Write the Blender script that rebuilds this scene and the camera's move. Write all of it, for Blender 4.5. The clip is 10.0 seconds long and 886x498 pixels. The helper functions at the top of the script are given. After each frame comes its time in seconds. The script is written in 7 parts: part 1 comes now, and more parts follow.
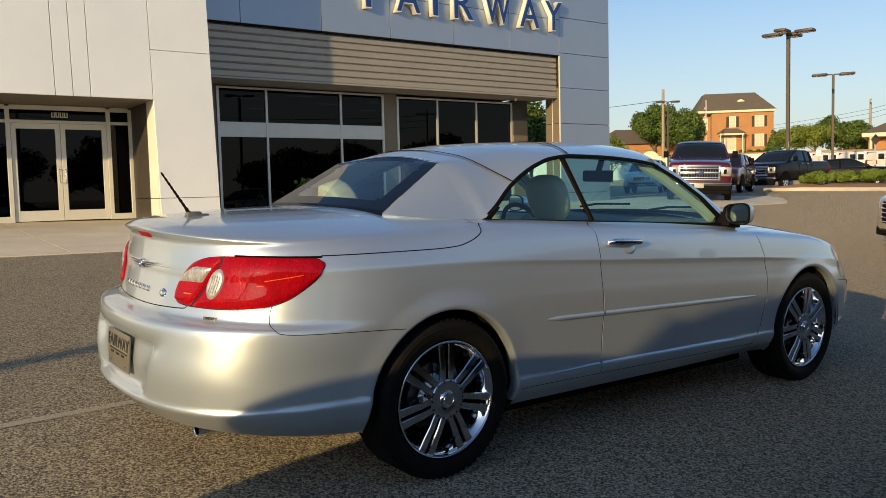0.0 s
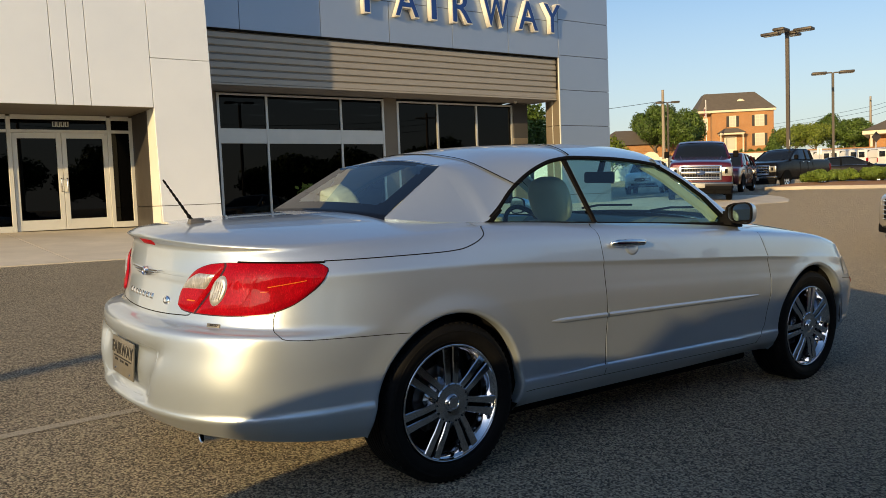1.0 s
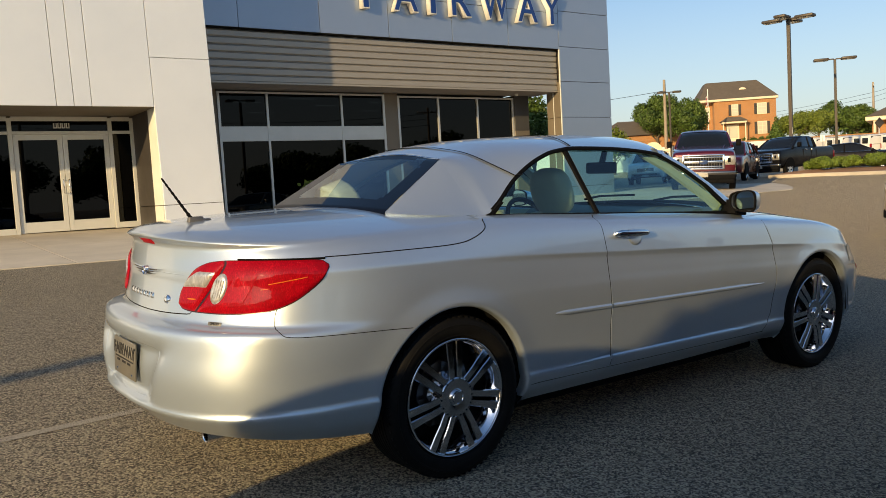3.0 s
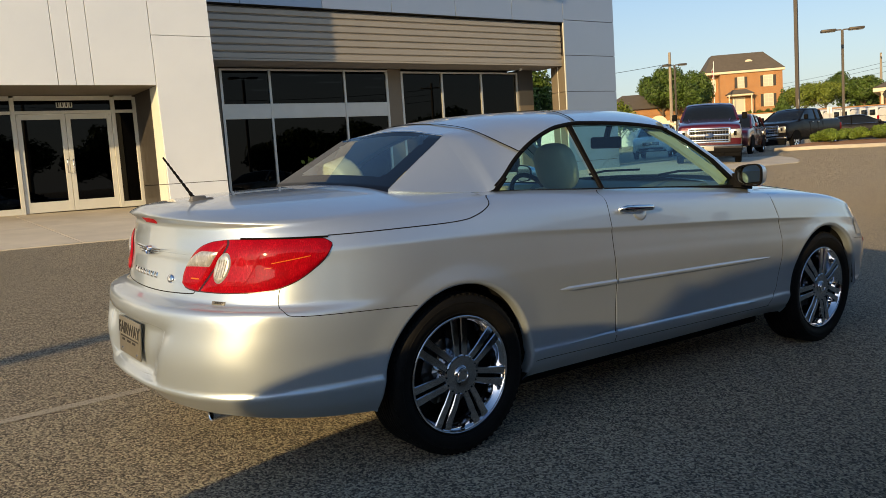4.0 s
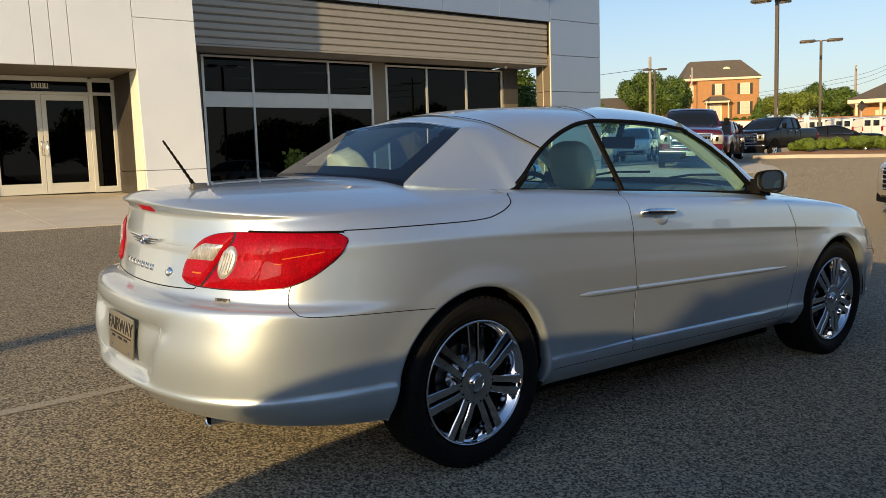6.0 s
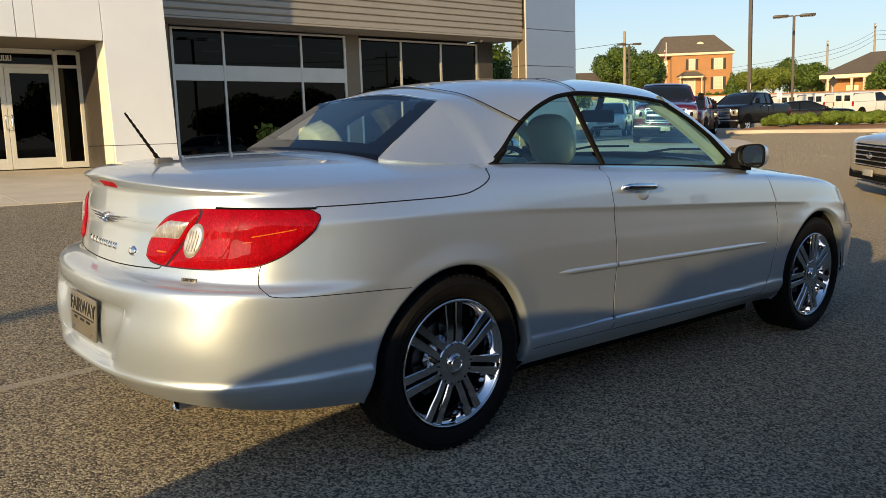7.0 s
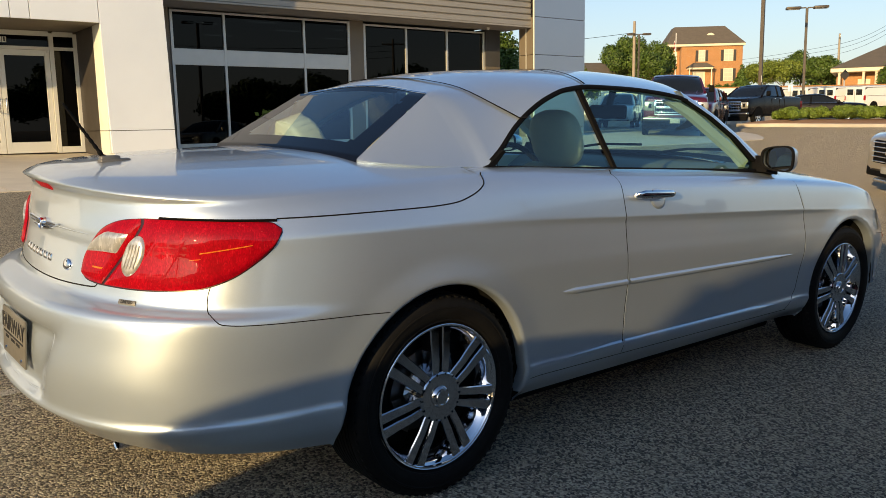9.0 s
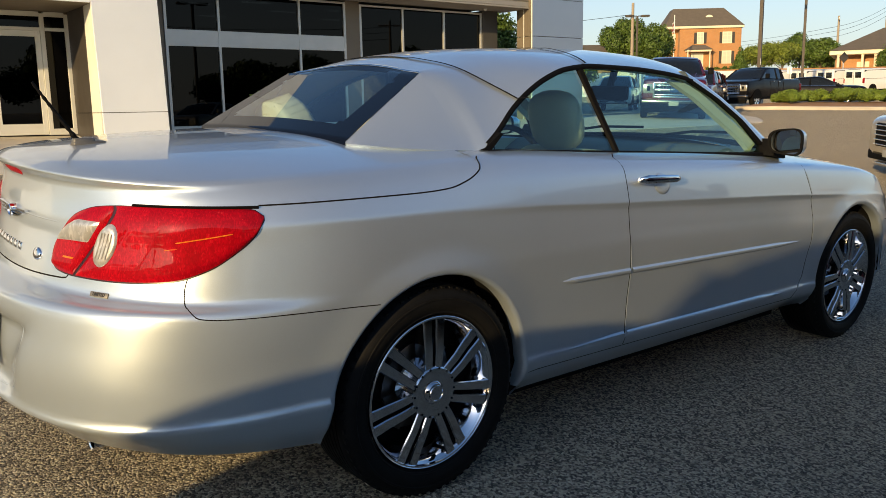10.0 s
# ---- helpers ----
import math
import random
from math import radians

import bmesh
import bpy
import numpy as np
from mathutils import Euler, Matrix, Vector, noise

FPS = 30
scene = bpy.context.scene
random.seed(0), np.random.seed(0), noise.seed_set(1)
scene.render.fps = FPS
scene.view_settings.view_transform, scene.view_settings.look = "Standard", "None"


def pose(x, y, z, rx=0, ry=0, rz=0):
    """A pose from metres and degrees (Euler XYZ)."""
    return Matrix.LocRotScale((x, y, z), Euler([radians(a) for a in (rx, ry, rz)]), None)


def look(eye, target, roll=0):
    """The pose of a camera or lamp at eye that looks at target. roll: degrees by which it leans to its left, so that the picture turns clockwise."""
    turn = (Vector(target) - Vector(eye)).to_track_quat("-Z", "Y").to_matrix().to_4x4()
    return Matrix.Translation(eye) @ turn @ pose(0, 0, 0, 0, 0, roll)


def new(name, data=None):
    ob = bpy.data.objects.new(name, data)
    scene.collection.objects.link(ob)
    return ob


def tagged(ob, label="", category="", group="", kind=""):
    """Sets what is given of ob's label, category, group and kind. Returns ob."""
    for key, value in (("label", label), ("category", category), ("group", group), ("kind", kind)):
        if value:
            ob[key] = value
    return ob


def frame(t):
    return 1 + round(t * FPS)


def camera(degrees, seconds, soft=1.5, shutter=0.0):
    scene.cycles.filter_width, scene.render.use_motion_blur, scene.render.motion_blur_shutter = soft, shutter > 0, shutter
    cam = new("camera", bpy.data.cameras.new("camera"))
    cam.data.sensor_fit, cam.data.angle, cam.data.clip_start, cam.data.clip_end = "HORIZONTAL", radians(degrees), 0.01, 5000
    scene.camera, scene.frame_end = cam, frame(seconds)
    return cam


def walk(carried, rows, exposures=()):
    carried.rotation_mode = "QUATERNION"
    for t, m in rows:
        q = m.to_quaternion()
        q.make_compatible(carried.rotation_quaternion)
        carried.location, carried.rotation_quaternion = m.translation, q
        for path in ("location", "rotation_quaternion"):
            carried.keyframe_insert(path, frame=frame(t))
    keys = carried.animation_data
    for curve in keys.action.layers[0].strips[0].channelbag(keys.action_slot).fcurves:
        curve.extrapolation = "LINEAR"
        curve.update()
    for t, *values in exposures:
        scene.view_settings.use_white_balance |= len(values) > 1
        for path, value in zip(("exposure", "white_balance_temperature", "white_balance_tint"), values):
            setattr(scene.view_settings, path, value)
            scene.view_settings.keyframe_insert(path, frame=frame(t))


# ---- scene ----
cam = camera(56.79, 10.0, 0.8)
PATH = [
    (0, (-1.901, -3.570, 1.195), (-0.745, -1.944, 1.053), -1.41),
    (0.5, (-1.906, -3.568, 1.192), (-0.751, -1.941, 1.051), -1.80),
    (1, (-1.903, -3.566, 1.194), (-0.750, -1.937, 1.061), -2.22),
    (1.5, (-1.897, -3.564, 1.193), (-0.743, -1.935, 1.065), -2.80),
    (2, (-1.892, -3.557, 1.192), (-0.740, -1.927, 1.065), -3.13),
    (2.5, (-1.886, -3.552, 1.188), (-0.736, -1.921, 1.060), -3.08),
    (4, (-1.866, -3.540, 1.191), (-0.738, -1.901, 0.988), -3.85),
    (4.5, (-1.856, -3.503, 1.187), (-0.731, -1.863, 0.973), -3.51),
    (5, (-1.853, -3.431, 1.187), (-0.727, -1.793, 0.971), -2.27),
    (5.2, (-1.865, -3.395, 1.168), (-0.738, -1.755, 0.964), -2.36),
    (6.5, (-1.890, -3.220, 1.201), (-0.677, -1.647, 0.965), -1.72),
    (7, (-1.832, -3.184, 1.184), (-0.610, -1.625, 0.908), -1.84),
    (7.5, (-1.717, -3.130, 1.181), (-0.494, -1.577, 0.877), -3.12),
    (8, (-1.629, -3.094, 1.194), (-0.411, -1.537, 0.888), -3.46),
    (8.5, (-1.567, -3.035, 1.190), (-0.364, -1.467, 0.885), -2.05),
    (9, (-1.528, -2.900, 1.218), (-0.319, -1.336, 0.914), -1.01),
    (9.5, (-1.519, -2.818, 1.213), (-0.307, -1.258, 0.899), -0.63),
    (10, (-1.433, -2.795, 1.212), (-0.223, -1.240, 0.867), -0.95),
]
walk(cam, [(t, look(eye, target, roll)) for t, eye, target, roll in PATH], [(0, 0.45), (2.7, 0.45), (6.5, 0.58), (8.0, 0.65), (10.0, 0.60)])

# ---- light: a low evening sun and a clear sky ----
SUN_DIR = Vector((-0.911, -0.352, 0.215)).normalized()   # towards the sun
world = bpy.data.worlds.new("evening_sky")
scene.world = world
world.use_nodes = True
wn = world.node_tree
sky = wn.nodes.new("ShaderNodeTexSky")
sky.sky_type, sky.sun_disc = "NISHITA", False
sky.sun_elevation = math.asin(SUN_DIR.z)
sky.sun_rotation = math.atan2(SUN_DIR.x, SUN_DIR.y)
sky.air_density, sky.dust_density, sky.ozone_density = 1.0, 1.25, 3.3
# haze low over the horizon
up = wn.nodes.new("ShaderNodeTexCoord")
split_up, low_air, haze = wn.nodes.new("ShaderNodeSeparateXYZ"), wn.nodes.new("ShaderNodeMapRange"), wn.nodes.new("ShaderNodeMix")
low_air.inputs[1].default_value, low_air.inputs[2].default_value, low_air.inputs[3].default_value, low_air.inputs[4].default_value = 0.0, 0.27, 0.62, 0.0
haze.data_type = "RGBA"
haze.inputs[7].default_value = (4.9, 4.75, 4.35, 1)
wn.links.new(up.outputs["Generated"], split_up.inputs[0])
wn.links.new(split_up.outputs[2], low_air.inputs[0])
wn.links.new(low_air.outputs[0], haze.inputs[0])
wn.links.new(sky.outputs[0], haze.inputs[6])
wn.links.new(haze.outputs[2], wn.nodes["Background"].inputs[0])
wn.nodes["Background"].inputs[1].default_value = 0.124
sun = new("sun", bpy.data.lights.new("sun", "SUN"))
sun.data.energy, sun.data.angle, sun.data.color = 4.1, radians(0.6), (1.0, 0.70, 0.33)
sun.matrix_world = look(SUN_DIR * 60, (0, 0, 0))


# ---- materials ----
def base(name, color=(0.5, 0.5, 0.5), rough=0.5, metal=0.0, coat=0.0, spec=0.5):
    """A node material with one Principled shader: the material, its nodes, its links and the shader."""
    m = bpy.data.materials.new(name)
    m.use_nodes = True
    n, l = m.node_tree.nodes, m.node_tree.links
    b = n["Principled BSDF"]
    b.inputs["Base Color"].default_value = (*color, 1)
    b.inputs["Roughness"].default_value = rough
    b.inputs["Metallic"].default_value = metal
    b.inputs["Coat Weight"].default_value = coat
    b.inputs["Coat Roughness"].default_value = 0.03
    b.inputs["Specular IOR Level"].default_value = spec
    return m, n, l, b


def noise_node(n, l, scale, detail=4.0, rough=0.6, space="Object", stretch=None):
    tc = n.new("ShaderNodeTexCoord")
    t = n.new("ShaderNodeTexNoise")
    t.inputs["Scale"].default_value, t.inputs["Detail"].default_value, t.inputs["Roughness"].default_value = scale, detail, rough
    if stretch:
        mp = n.new("ShaderNodeMapping")
        mp.inputs["Scale"].default_value = stretch
        l.new(tc.outputs[space], mp.inputs["Vector"])
        l.new(mp.outputs[0], t.inputs["Vector"])
    else:
        l.new(tc.outputs[space], t.inputs["Vector"])
    return t


def ramp(n, l, fac, stops):
    r = n.new("ShaderNodeValToRGB")
    while len(r.color_ramp.elements) < len(stops):
        r.color_ramp.elements.new(0.5)
    for e, (p, c) in zip(r.color_ramp.elements, stops):
        e.position, e.color = p, (*c, 1)
    l.new(fac, r.inputs[0])
    return r


def mix(n, l, fac, a, b, mode="MIX"):
    x = n.new("ShaderNodeMix")
    x.data_type, x.blend_type = "RGBA", mode
    for v, k in ((fac, 0), (a, 6), (b, 7)):
        if isinstance(v, (int, float)):
            x.inputs[k].default_value = v
        elif isinstance(v, tuple):
            x.inputs[k].default_value = (*v, 1)
        else:
            l.new(v, x.inputs[k])
    return x.outputs[2]


def bump(n, l, b, height, strength=0.3, distance=0.01):
    k = n.new("ShaderNodeBump")
    k.inputs["Strength"].default_value, k.inputs["Distance"].default_value = strength, distance
    l.new(height, k.inputs["Height"])
    l.new(k.outputs[0], b.inputs["Normal"])
    return k


def worn(name, color, rough=0.5, metal=0.0, scale=6.0, amount=0.15, grain=60.0, bumps=0.1, coat=0.0, stretch=None, space="Object"):
    """A surface whose colour, gloss and relief vary at two scales."""
    m, n, l, b = base(name, color, rough, metal, coat)
    big, fine = noise_node(n, l, scale, 4, 0.6, space, stretch), noise_node(n, l, grain, 3, 0.7, space, stretch)
    lo, hi = tuple(c * (1 - amount) for c in color), tuple(min(1, c * (1 + amount)) for c in color)
    r = ramp(n, l, big.outputs[0], [(0.3, lo), (0.7, hi)])
    col = mix(n, l, 0.35, r.outputs[0], mix(n, l, fine.outputs[0], lo, hi))
    l.new(col, b.inputs["Base Color"])
    mr = n.new("ShaderNodeMapRange")
    mr.inputs[3].default_value, mr.inputs[4].default_value = max(0.02, rough - 0.12), min(1, rough + 0.12)
    l.new(big.outputs[0], mr.inputs[0])
    l.new(mr.outputs[0], b.inputs["Roughness"])
    if bumps:
        bump(n, l, b, fine.outputs[0], bumps, 0.004)
    return m


def car_paint(name, color, metal=0.70, rough=0.36, flake=0.05, coat=1.0, coat_ior=1.58):
    m, n, l, b = base(name, color, rough, metal, coat)
    b.inputs["Coat IOR"].default_value = coat_ior
    f, big = noise_node(n, l, 420, 1, 0.5), noise_node(n, l, 3.0, 3)
    c = mix(n, l, f.outputs[0], tuple(v * (1 - flake) for v in color), tuple(min(1, v * (1 + flake)) for v in color))
    c = mix(n, l, 0.06, c, big.outputs[0], "OVERLAY")
    l.new(c, b.inputs["Base Color"])
    b.inputs["Coat Roughness"].default_value = 0.015
    mr = n.new("ShaderNodeMapRange")
    mr.inputs[3].default_value, mr.inputs[4].default_value = rough - 0.04, rough + 0.05
    l.new(big.outputs[0], mr.inputs[0])
    l.new(mr.outputs[0], b.inputs["Roughness"])
    return m


def glass_mat(name, tint, see=0.8, rough=0.0, gloss=0.055):
    """Thin tinted glass: clear to look through, mirror-like at a slant."""
    m = bpy.data.materials.new(name)
    m.use_nodes = True
    n, l = m.node_tree.nodes, m.node_tree.links
    n.remove(n["Principled BSDF"])
    tr, gl, mx, fr = n.new("ShaderNodeBsdfTransparent"), n.new("ShaderNodeBsdfGlossy"), n.new("ShaderNodeMixShader"), n.new("ShaderNodeLayerWeight")
    pw, sc = n.new("ShaderNodeMath"), n.new("ShaderNodeMath")
    pw.operation, pw.inputs[1].default_value = "POWER", 4.6
    sc.operation, sc.inputs[1].default_value, sc.inputs[2].default_value = "MULTIPLY_ADD", 0.93, gloss
    tr.inputs[0].default_value = (*[t * see for t in tint], 1)
    gl.inputs[0].default_value, gl.inputs["Roughness"].default_value = (1, 1, 1, 1), rough
    fr.inputs[0].default_value = 0.5
    l.new(fr.outputs[1], pw.inputs[0])
    l.new(pw.outputs[0], sc.inputs[0])
    l.new(sc.outputs[0], mx.inputs[0])
    l.new(tr.outputs[0], mx.inputs[1])
    l.new(gl.outputs[0], mx.inputs[2])
    l.new(mx.outputs[0], n["Material Output"].inputs[0])
    return m


def asphalt_mat(name="worn_asphalt", paint=0.0):
    """Coarse asphalt of small stones, with what is left of a painted line where paint is above 0."""
    m, n, l, b = base(name, (0.1, 0.09, 0.08), 0.8)
    tc = n.new("ShaderNodeTexCoord")
    v = n.new("ShaderNodeTexVoronoi")
    v.inputs["Scale"].default_value = 120
    l.new(tc.outputs["Object"], v.inputs["Vector"])
    stain, mid = noise_node(n, l, 0.35, 5, 0.6), noise_node(n, l, 6, 4, 0.7)
    stones = ramp(n, l, v.outputs["Color"], [(0.24, (0.010, 0.009, 0.008)), (0.38, (0.250, 0.222, 0.165)), (0.58, (0.70, 0.62, 0.45)), (0.76, (1.0, 0.94, 0.74))])
    c = mix(n, l, 0.16, stones.outputs[0], ramp(n, l, mid.outputs[0], [(0.3, (0.29, 0.270, 0.235)), (0.75, (0.50, 0.465, 0.40))]).outputs[0])
    c = mix(n, l, 0.35, c, ramp(n, l, stain.outputs[0], [(0.3, (0.30, 0.29, 0.28)), (0.7, (0.72, 0.69, 0.64))]).outputs[0], "OVERLAY")
    # paler further up the lot: the low sun's brightening there, put into the colour
    place = n.new("ShaderNodeSeparateXYZ")
    l.new(tc.outputs["Object"], place.inputs[0])
    wob = n.new("ShaderNodeMath")
    wob.operation, wob.inputs[1].default_value = "MULTIPLY_ADD", 3.0
    l.new(stain.outputs[0], wob.inputs[0])
    l.new(place.outputs[0], wob.inputs[2])
    far_sunlit = n.new("ShaderNodeMapRange")
    far_sunlit.inputs[1].default_value, far_sunlit.inputs[2].default_value = 4.5, 13.0
    l.new(wob.outputs[0], far_sunlit.inputs[0])
    c = mix(n, l, far_sunlit.outputs[0], c, mix(n, l, 0.55, c, (0.68, 0.60, 0.46)))
    grit = noise_node(n, l, 62, 4, 0.78)
    # low spots of the grit darkened: shade in the pits, put into the colour
    c = mix(n, l, 0.55, c, ramp(n, l, grit.outputs[0], [(0.38, (0.12, 0.11, 0.10)), (0.48, (0.95, 0.94, 0.93)), (0.66, (1.0, 1.0, 1.0))]).outputs[0], "MULTIPLY")
    if paint:
        left = ramp(n, l, grit.outputs[0], [(0.34, (0.0, 0.0, 0.0)), (0.50, (paint, paint, paint))])
        c = mix(n, l, left.outputs[0], c, (0.80, 0.76, 0.68))
    l.new(c, b.inputs["Base Color"])
    sep = n.new("ShaderNodeSeparateColor")
    l.new(v.outputs["Color"], sep.inputs[0])

    def sum_of(a, ka, c_, kb):
        x = n.new("ShaderNodeMath")
        x.operation, x.inputs[1].default_value = "MULTIPLY", ka
        l.new(a, x.inputs[0])
        y = n.new("ShaderNodeMath")
        y.operation, y.inputs[1].default_value = "MULTIPLY_ADD", kb
        l.new(c_, y.inputs[0])
        l.new(x.outputs[0], y.inputs[2])
        return y.outputs[0]

    stone_h = sum_of(sep.outputs[1], .25, v.outputs["Distance"], -1.3)
    bump(n, l, b, sum_of(stone_h, 1.0, grit.outputs[0], 1.6), 1.0, 0.040)
    b.inputs["Diffuse Roughness"].default_value = 1.0
    b.inputs["Sheen Weight"].default_value, b.inputs["Sheen Roughness"].default_value = 0.22, 0.6
    b.inputs["Sheen Tint"].default_value = (1.0, 0.86, 0.68, 1)
    return m


ASPHALT = asphalt_mat()
LINE_ASPHALT = asphalt_mat("asphalt_under_worn_paint", 0.95)
CONCRETE = worn("broom_finished_concrete", (0.64, 0.57, 0.45), 0.85, 0, 1.2, 0.16, 80, 0.25)
KERB_CONC = worn("kerb_concrete", (0.5, 0.45, 0.37), 0.85, 0, 2.0, 0.14, 60, 0.2)
SILVER = car_paint("silver_metallic_paint", (0.53, 0.62, 0.715))
BLACK_TRIM = worn("black_rubber_trim", (0.004, 0.004, 0.0045), 0.72, 0, 20, 0.3, 200, 0.05)
GAP = base("shut_line_shadow", (0.010, 0.010, 0.010), 0.9)[0]
TYRE = worn("tyre_rubber", (0.0075, 0.0075, 0.0075), 0.58, 0, 30, 0.35, 300, 0.15)
LINER = worn("wheel_arch_liner", (0.006, 0.006, 0.006), 0.85, 0, 20, 0.3, 100, 0.2)
CHROME = base("chrome", (0.82, 0.82, 0.84), 0.06, 1.0)[0]
SATIN = worn("satin_wheel_metal", (0.80, 0.80, 0.82), 0.22, 1.0, 12, 0.1, 150, 0.02)
SPOKE_CHROME = base("dark_chromed_spoke", (0.66, 0.67, 0.70), 0.10, 1.0)[0]
for dull in (BLACK_TRIM, TYRE, LINER, GAP):
    dull.node_tree.nodes["Principled BSDF"].inputs["Specular IOR Level"].default_value = 0.10
BRAKE = worn("brake_disc_steel", (0.22, 0.21, 0.2), 0.4, 1.0, 10, 0.2, 90, 0.05)


# ---- mesh helpers ----
def finish(ob, smooth=None):
    if smooth is not None:
        me = ob.data
        me.polygons.foreach_set("use_smooth", [True] * len(me.polygons))
        if smooth < 179:
            me.set_sharp_from_angle(angle=radians(smooth))
    return ob


def part(name, bm, material, parent=None, label="", smooth=35):
    """Links a bmesh as one mesh object, under a thing or a part where one is given."""
    me = bpy.data.meshes.new(name)
    bmesh.ops.recalc_face_normals(bm, faces=bm.faces)
    bm.to_mesh(me)
    bm.free()
    for m in material if isinstance(material, (list, tuple)) else [material]:
        me.materials.append(m)
    ob = finish(new(name, me), smooth)
    if parent is not None:
        ob.parent = parent
    if label:
        ob["label"] = label
    return ob


def thing(name, label, category, m=None, group="", kind=""):
    """An Empty at a thing's base, for its parts."""
    ob = tagged(new(name), label, category, group, kind)
    if m is not None:
        ob.matrix_world = m
    return ob


def add_box(bm, x0, x1, y0, y1, z0, z1, bevel=0.0, m=None, seg=2):
    vs = bmesh.ops.create_cube(bm, size=1)["verts"]
    for v in vs:
        v.co = (x0 + (v.co.x + 0.5) * (x1 - x0), y0 + (v.co.y + 0.5) * (y1 - y0), z0 + (v.co.z + 0.5) * (z1 - z0))
    if m is not None:
        bmesh.ops.transform(bm, matrix=m, verts=vs)
    if bevel > 0:
        es = list({e for v in vs for e in v.link_edges})
        bmesh.ops.bevel(bm, geom=es, offset=bevel, segments=seg, profile=0.5, affect="EDGES")
    return bm


def box_bm(*a, **k):
    return add_box(bmesh.new(), *a, **k)


def grid_faces(bm, rows, closed_u=False, closed_v=False, mat=0):
    """Quads between rows of bmesh vertices."""
    fs = []
    nr, nc = len(rows), len(rows[0])
    for j in range(nr if closed_v else nr - 1):
        for i in range(nc if closed_u else nc - 1):
            q = [rows[j][i], rows[j][(i + 1) % nc], rows[(j + 1) % nr][(i + 1) % nc], rows[(j + 1) % nr][i]]
            q = [v for k, v in enumerate(q) if v not in q[:k]]
            if len(q) > 2:
                try:
                    f = bm.faces.new(q)
                    f.material_index = mat
                    fs.append(f)
                except ValueError:
                    pass
    return fs


def grid_bm(points, closed_u=False, closed_v=False, bm=None):
    bm = bm or bmesh.new()
    rows = [[bm.verts.new(p) for p in r] for r in points]
    grid_faces(bm, rows, closed_u, closed_v)
    return bm


def lathe(profile, n=48, axis="y", bm=None, start=0.0, sweep=2 * math.pi):
    """Turns a profile of (radius, along) round an axis."""
    bm = bm or bmesh.new()
    full = abs(sweep - 2 * math.pi) < 1e-6
    rows = []
    for r, a in profile:
        row = []
        for i in range(n if full else n + 1):
            t = start + sweep * i / n
            c, s = r * math.cos(t), r * math.sin(t)
            row.append(bm.verts.new({"y": (c, a, s), "z": (c, s, a), "x": (a, c, s)}[axis]))
        rows.append(row)
    grid_faces(bm, rows, closed_u=full)
    return bm


def tube(points, radius, n=8, bm=None, cap=True, taper=None):
    """A round bar along points."""
    bm = bm or bmesh.new()
    pts = [Vector(p) for p in points]
    rows = []
    for i, p in enumerate(pts):
        d = (pts[min(i + 1, len(pts) - 1)] - pts[max(i - 1, 0)]).normalized()
        a = d.cross(Vector((0, 0, 1)) if abs(d.z) < 0.95 else Vector((1, 0, 0))).normalized()
        b = d.cross(a)
        r = taper[i] if taper else radius
        rows.append([bm.verts.new(p + r * (math.cos(2 * math.pi * k / n) * a + math.sin(2 * math.pi * k / n) * b)) for k in range(n)])
    grid_faces(bm, rows, closed_u=True)
    if cap:
        bm.faces.new(rows[0][::-1])
        bm.faces.new(rows[-1])
    return bm


def slab(outline, depth, axis="y", at=0.0, bm=None, bevel=0.0):
    """A flat outline of (a, b) pairs given a thickness along an axis."""
    bm = bm or bmesh.new()
    put = {"y": lambda a, b, d: (a, d, b), "x": lambda a, b, d: (d, a, b), "z": lambda a, b, d: (a, b, d)}[axis]
    lo, hi = [bm.verts.new(put(a, b, at)) for a, b in outline], [bm.verts.new(put(a, b, at + depth)) for a, b in outline]
    fs = [bm.faces.new(lo), bm.faces.new(hi[::-1])]
    n = len(outline)
    for i in range(n):
        fs.append(bm.faces.new((lo[i], hi[i], hi[(i + 1) % n], lo[(i + 1) % n])))
    if bevel:
        bmesh.ops.bevel(bm, geom=list({e for f in fs for e in f.edges}), offset=bevel, segments=2, profile=0.5, affect="EDGES")
    return bm


def curve_through(xs, ys, x):
    """A smooth curve through points that never overshoots them."""
    xs, ys, x = np.asarray(xs, float), np.asarray(ys, float), np.asarray(x, float)
    h = np.diff(xs)
    d = np.diff(ys) / h
    m = np.zeros(len(xs))
    m[0], m[-1] = d[0], d[-1]
    for i in range(1, len(xs) - 1):
        if d[i - 1] * d[i] > 0:
            w1, w2 = 2 * h[i] + h[i - 1], h[i] + 2 * h[i - 1]
            m[i] = (w1 + w2) / (w1 / d[i - 1] + w2 / d[i])
    k = np.clip(np.searchsorted(xs, x, side="right") - 1, 0, len(xs) - 2)
    t = np.clip((x - xs[k]) / h[k], 0, 1)
    return ((2 * t**3 - 3 * t**2 + 1) * ys[k] + (t**3 - 2 * t**2 + t) * h[k] * m[k]
            + (3 * t**2 - 2 * t**3) * ys[k + 1] + (t**3 - t**2) * h[k] * m[k + 1])


# ---- the silver convertible: x ahead, y to its left, z up, from the ground under the middle of the rear axle ----
CAR = Matrix.Translation((0.0001, 0.0123, 0.0336)) @ pose(0, 0, 0, 2.071, 0.672, 1.6035)
car = thing("convertible_car", "silver metallic two-door convertible with its top up, parked on asphalt", "car", CAR)

STATIONS = [-1.0, -0.85, -0.7, -0.4, 0.0, 0.3, 0.9, 1.5, 2.2, 2.5, 2.77, 3.1, 3.4, 3.7]
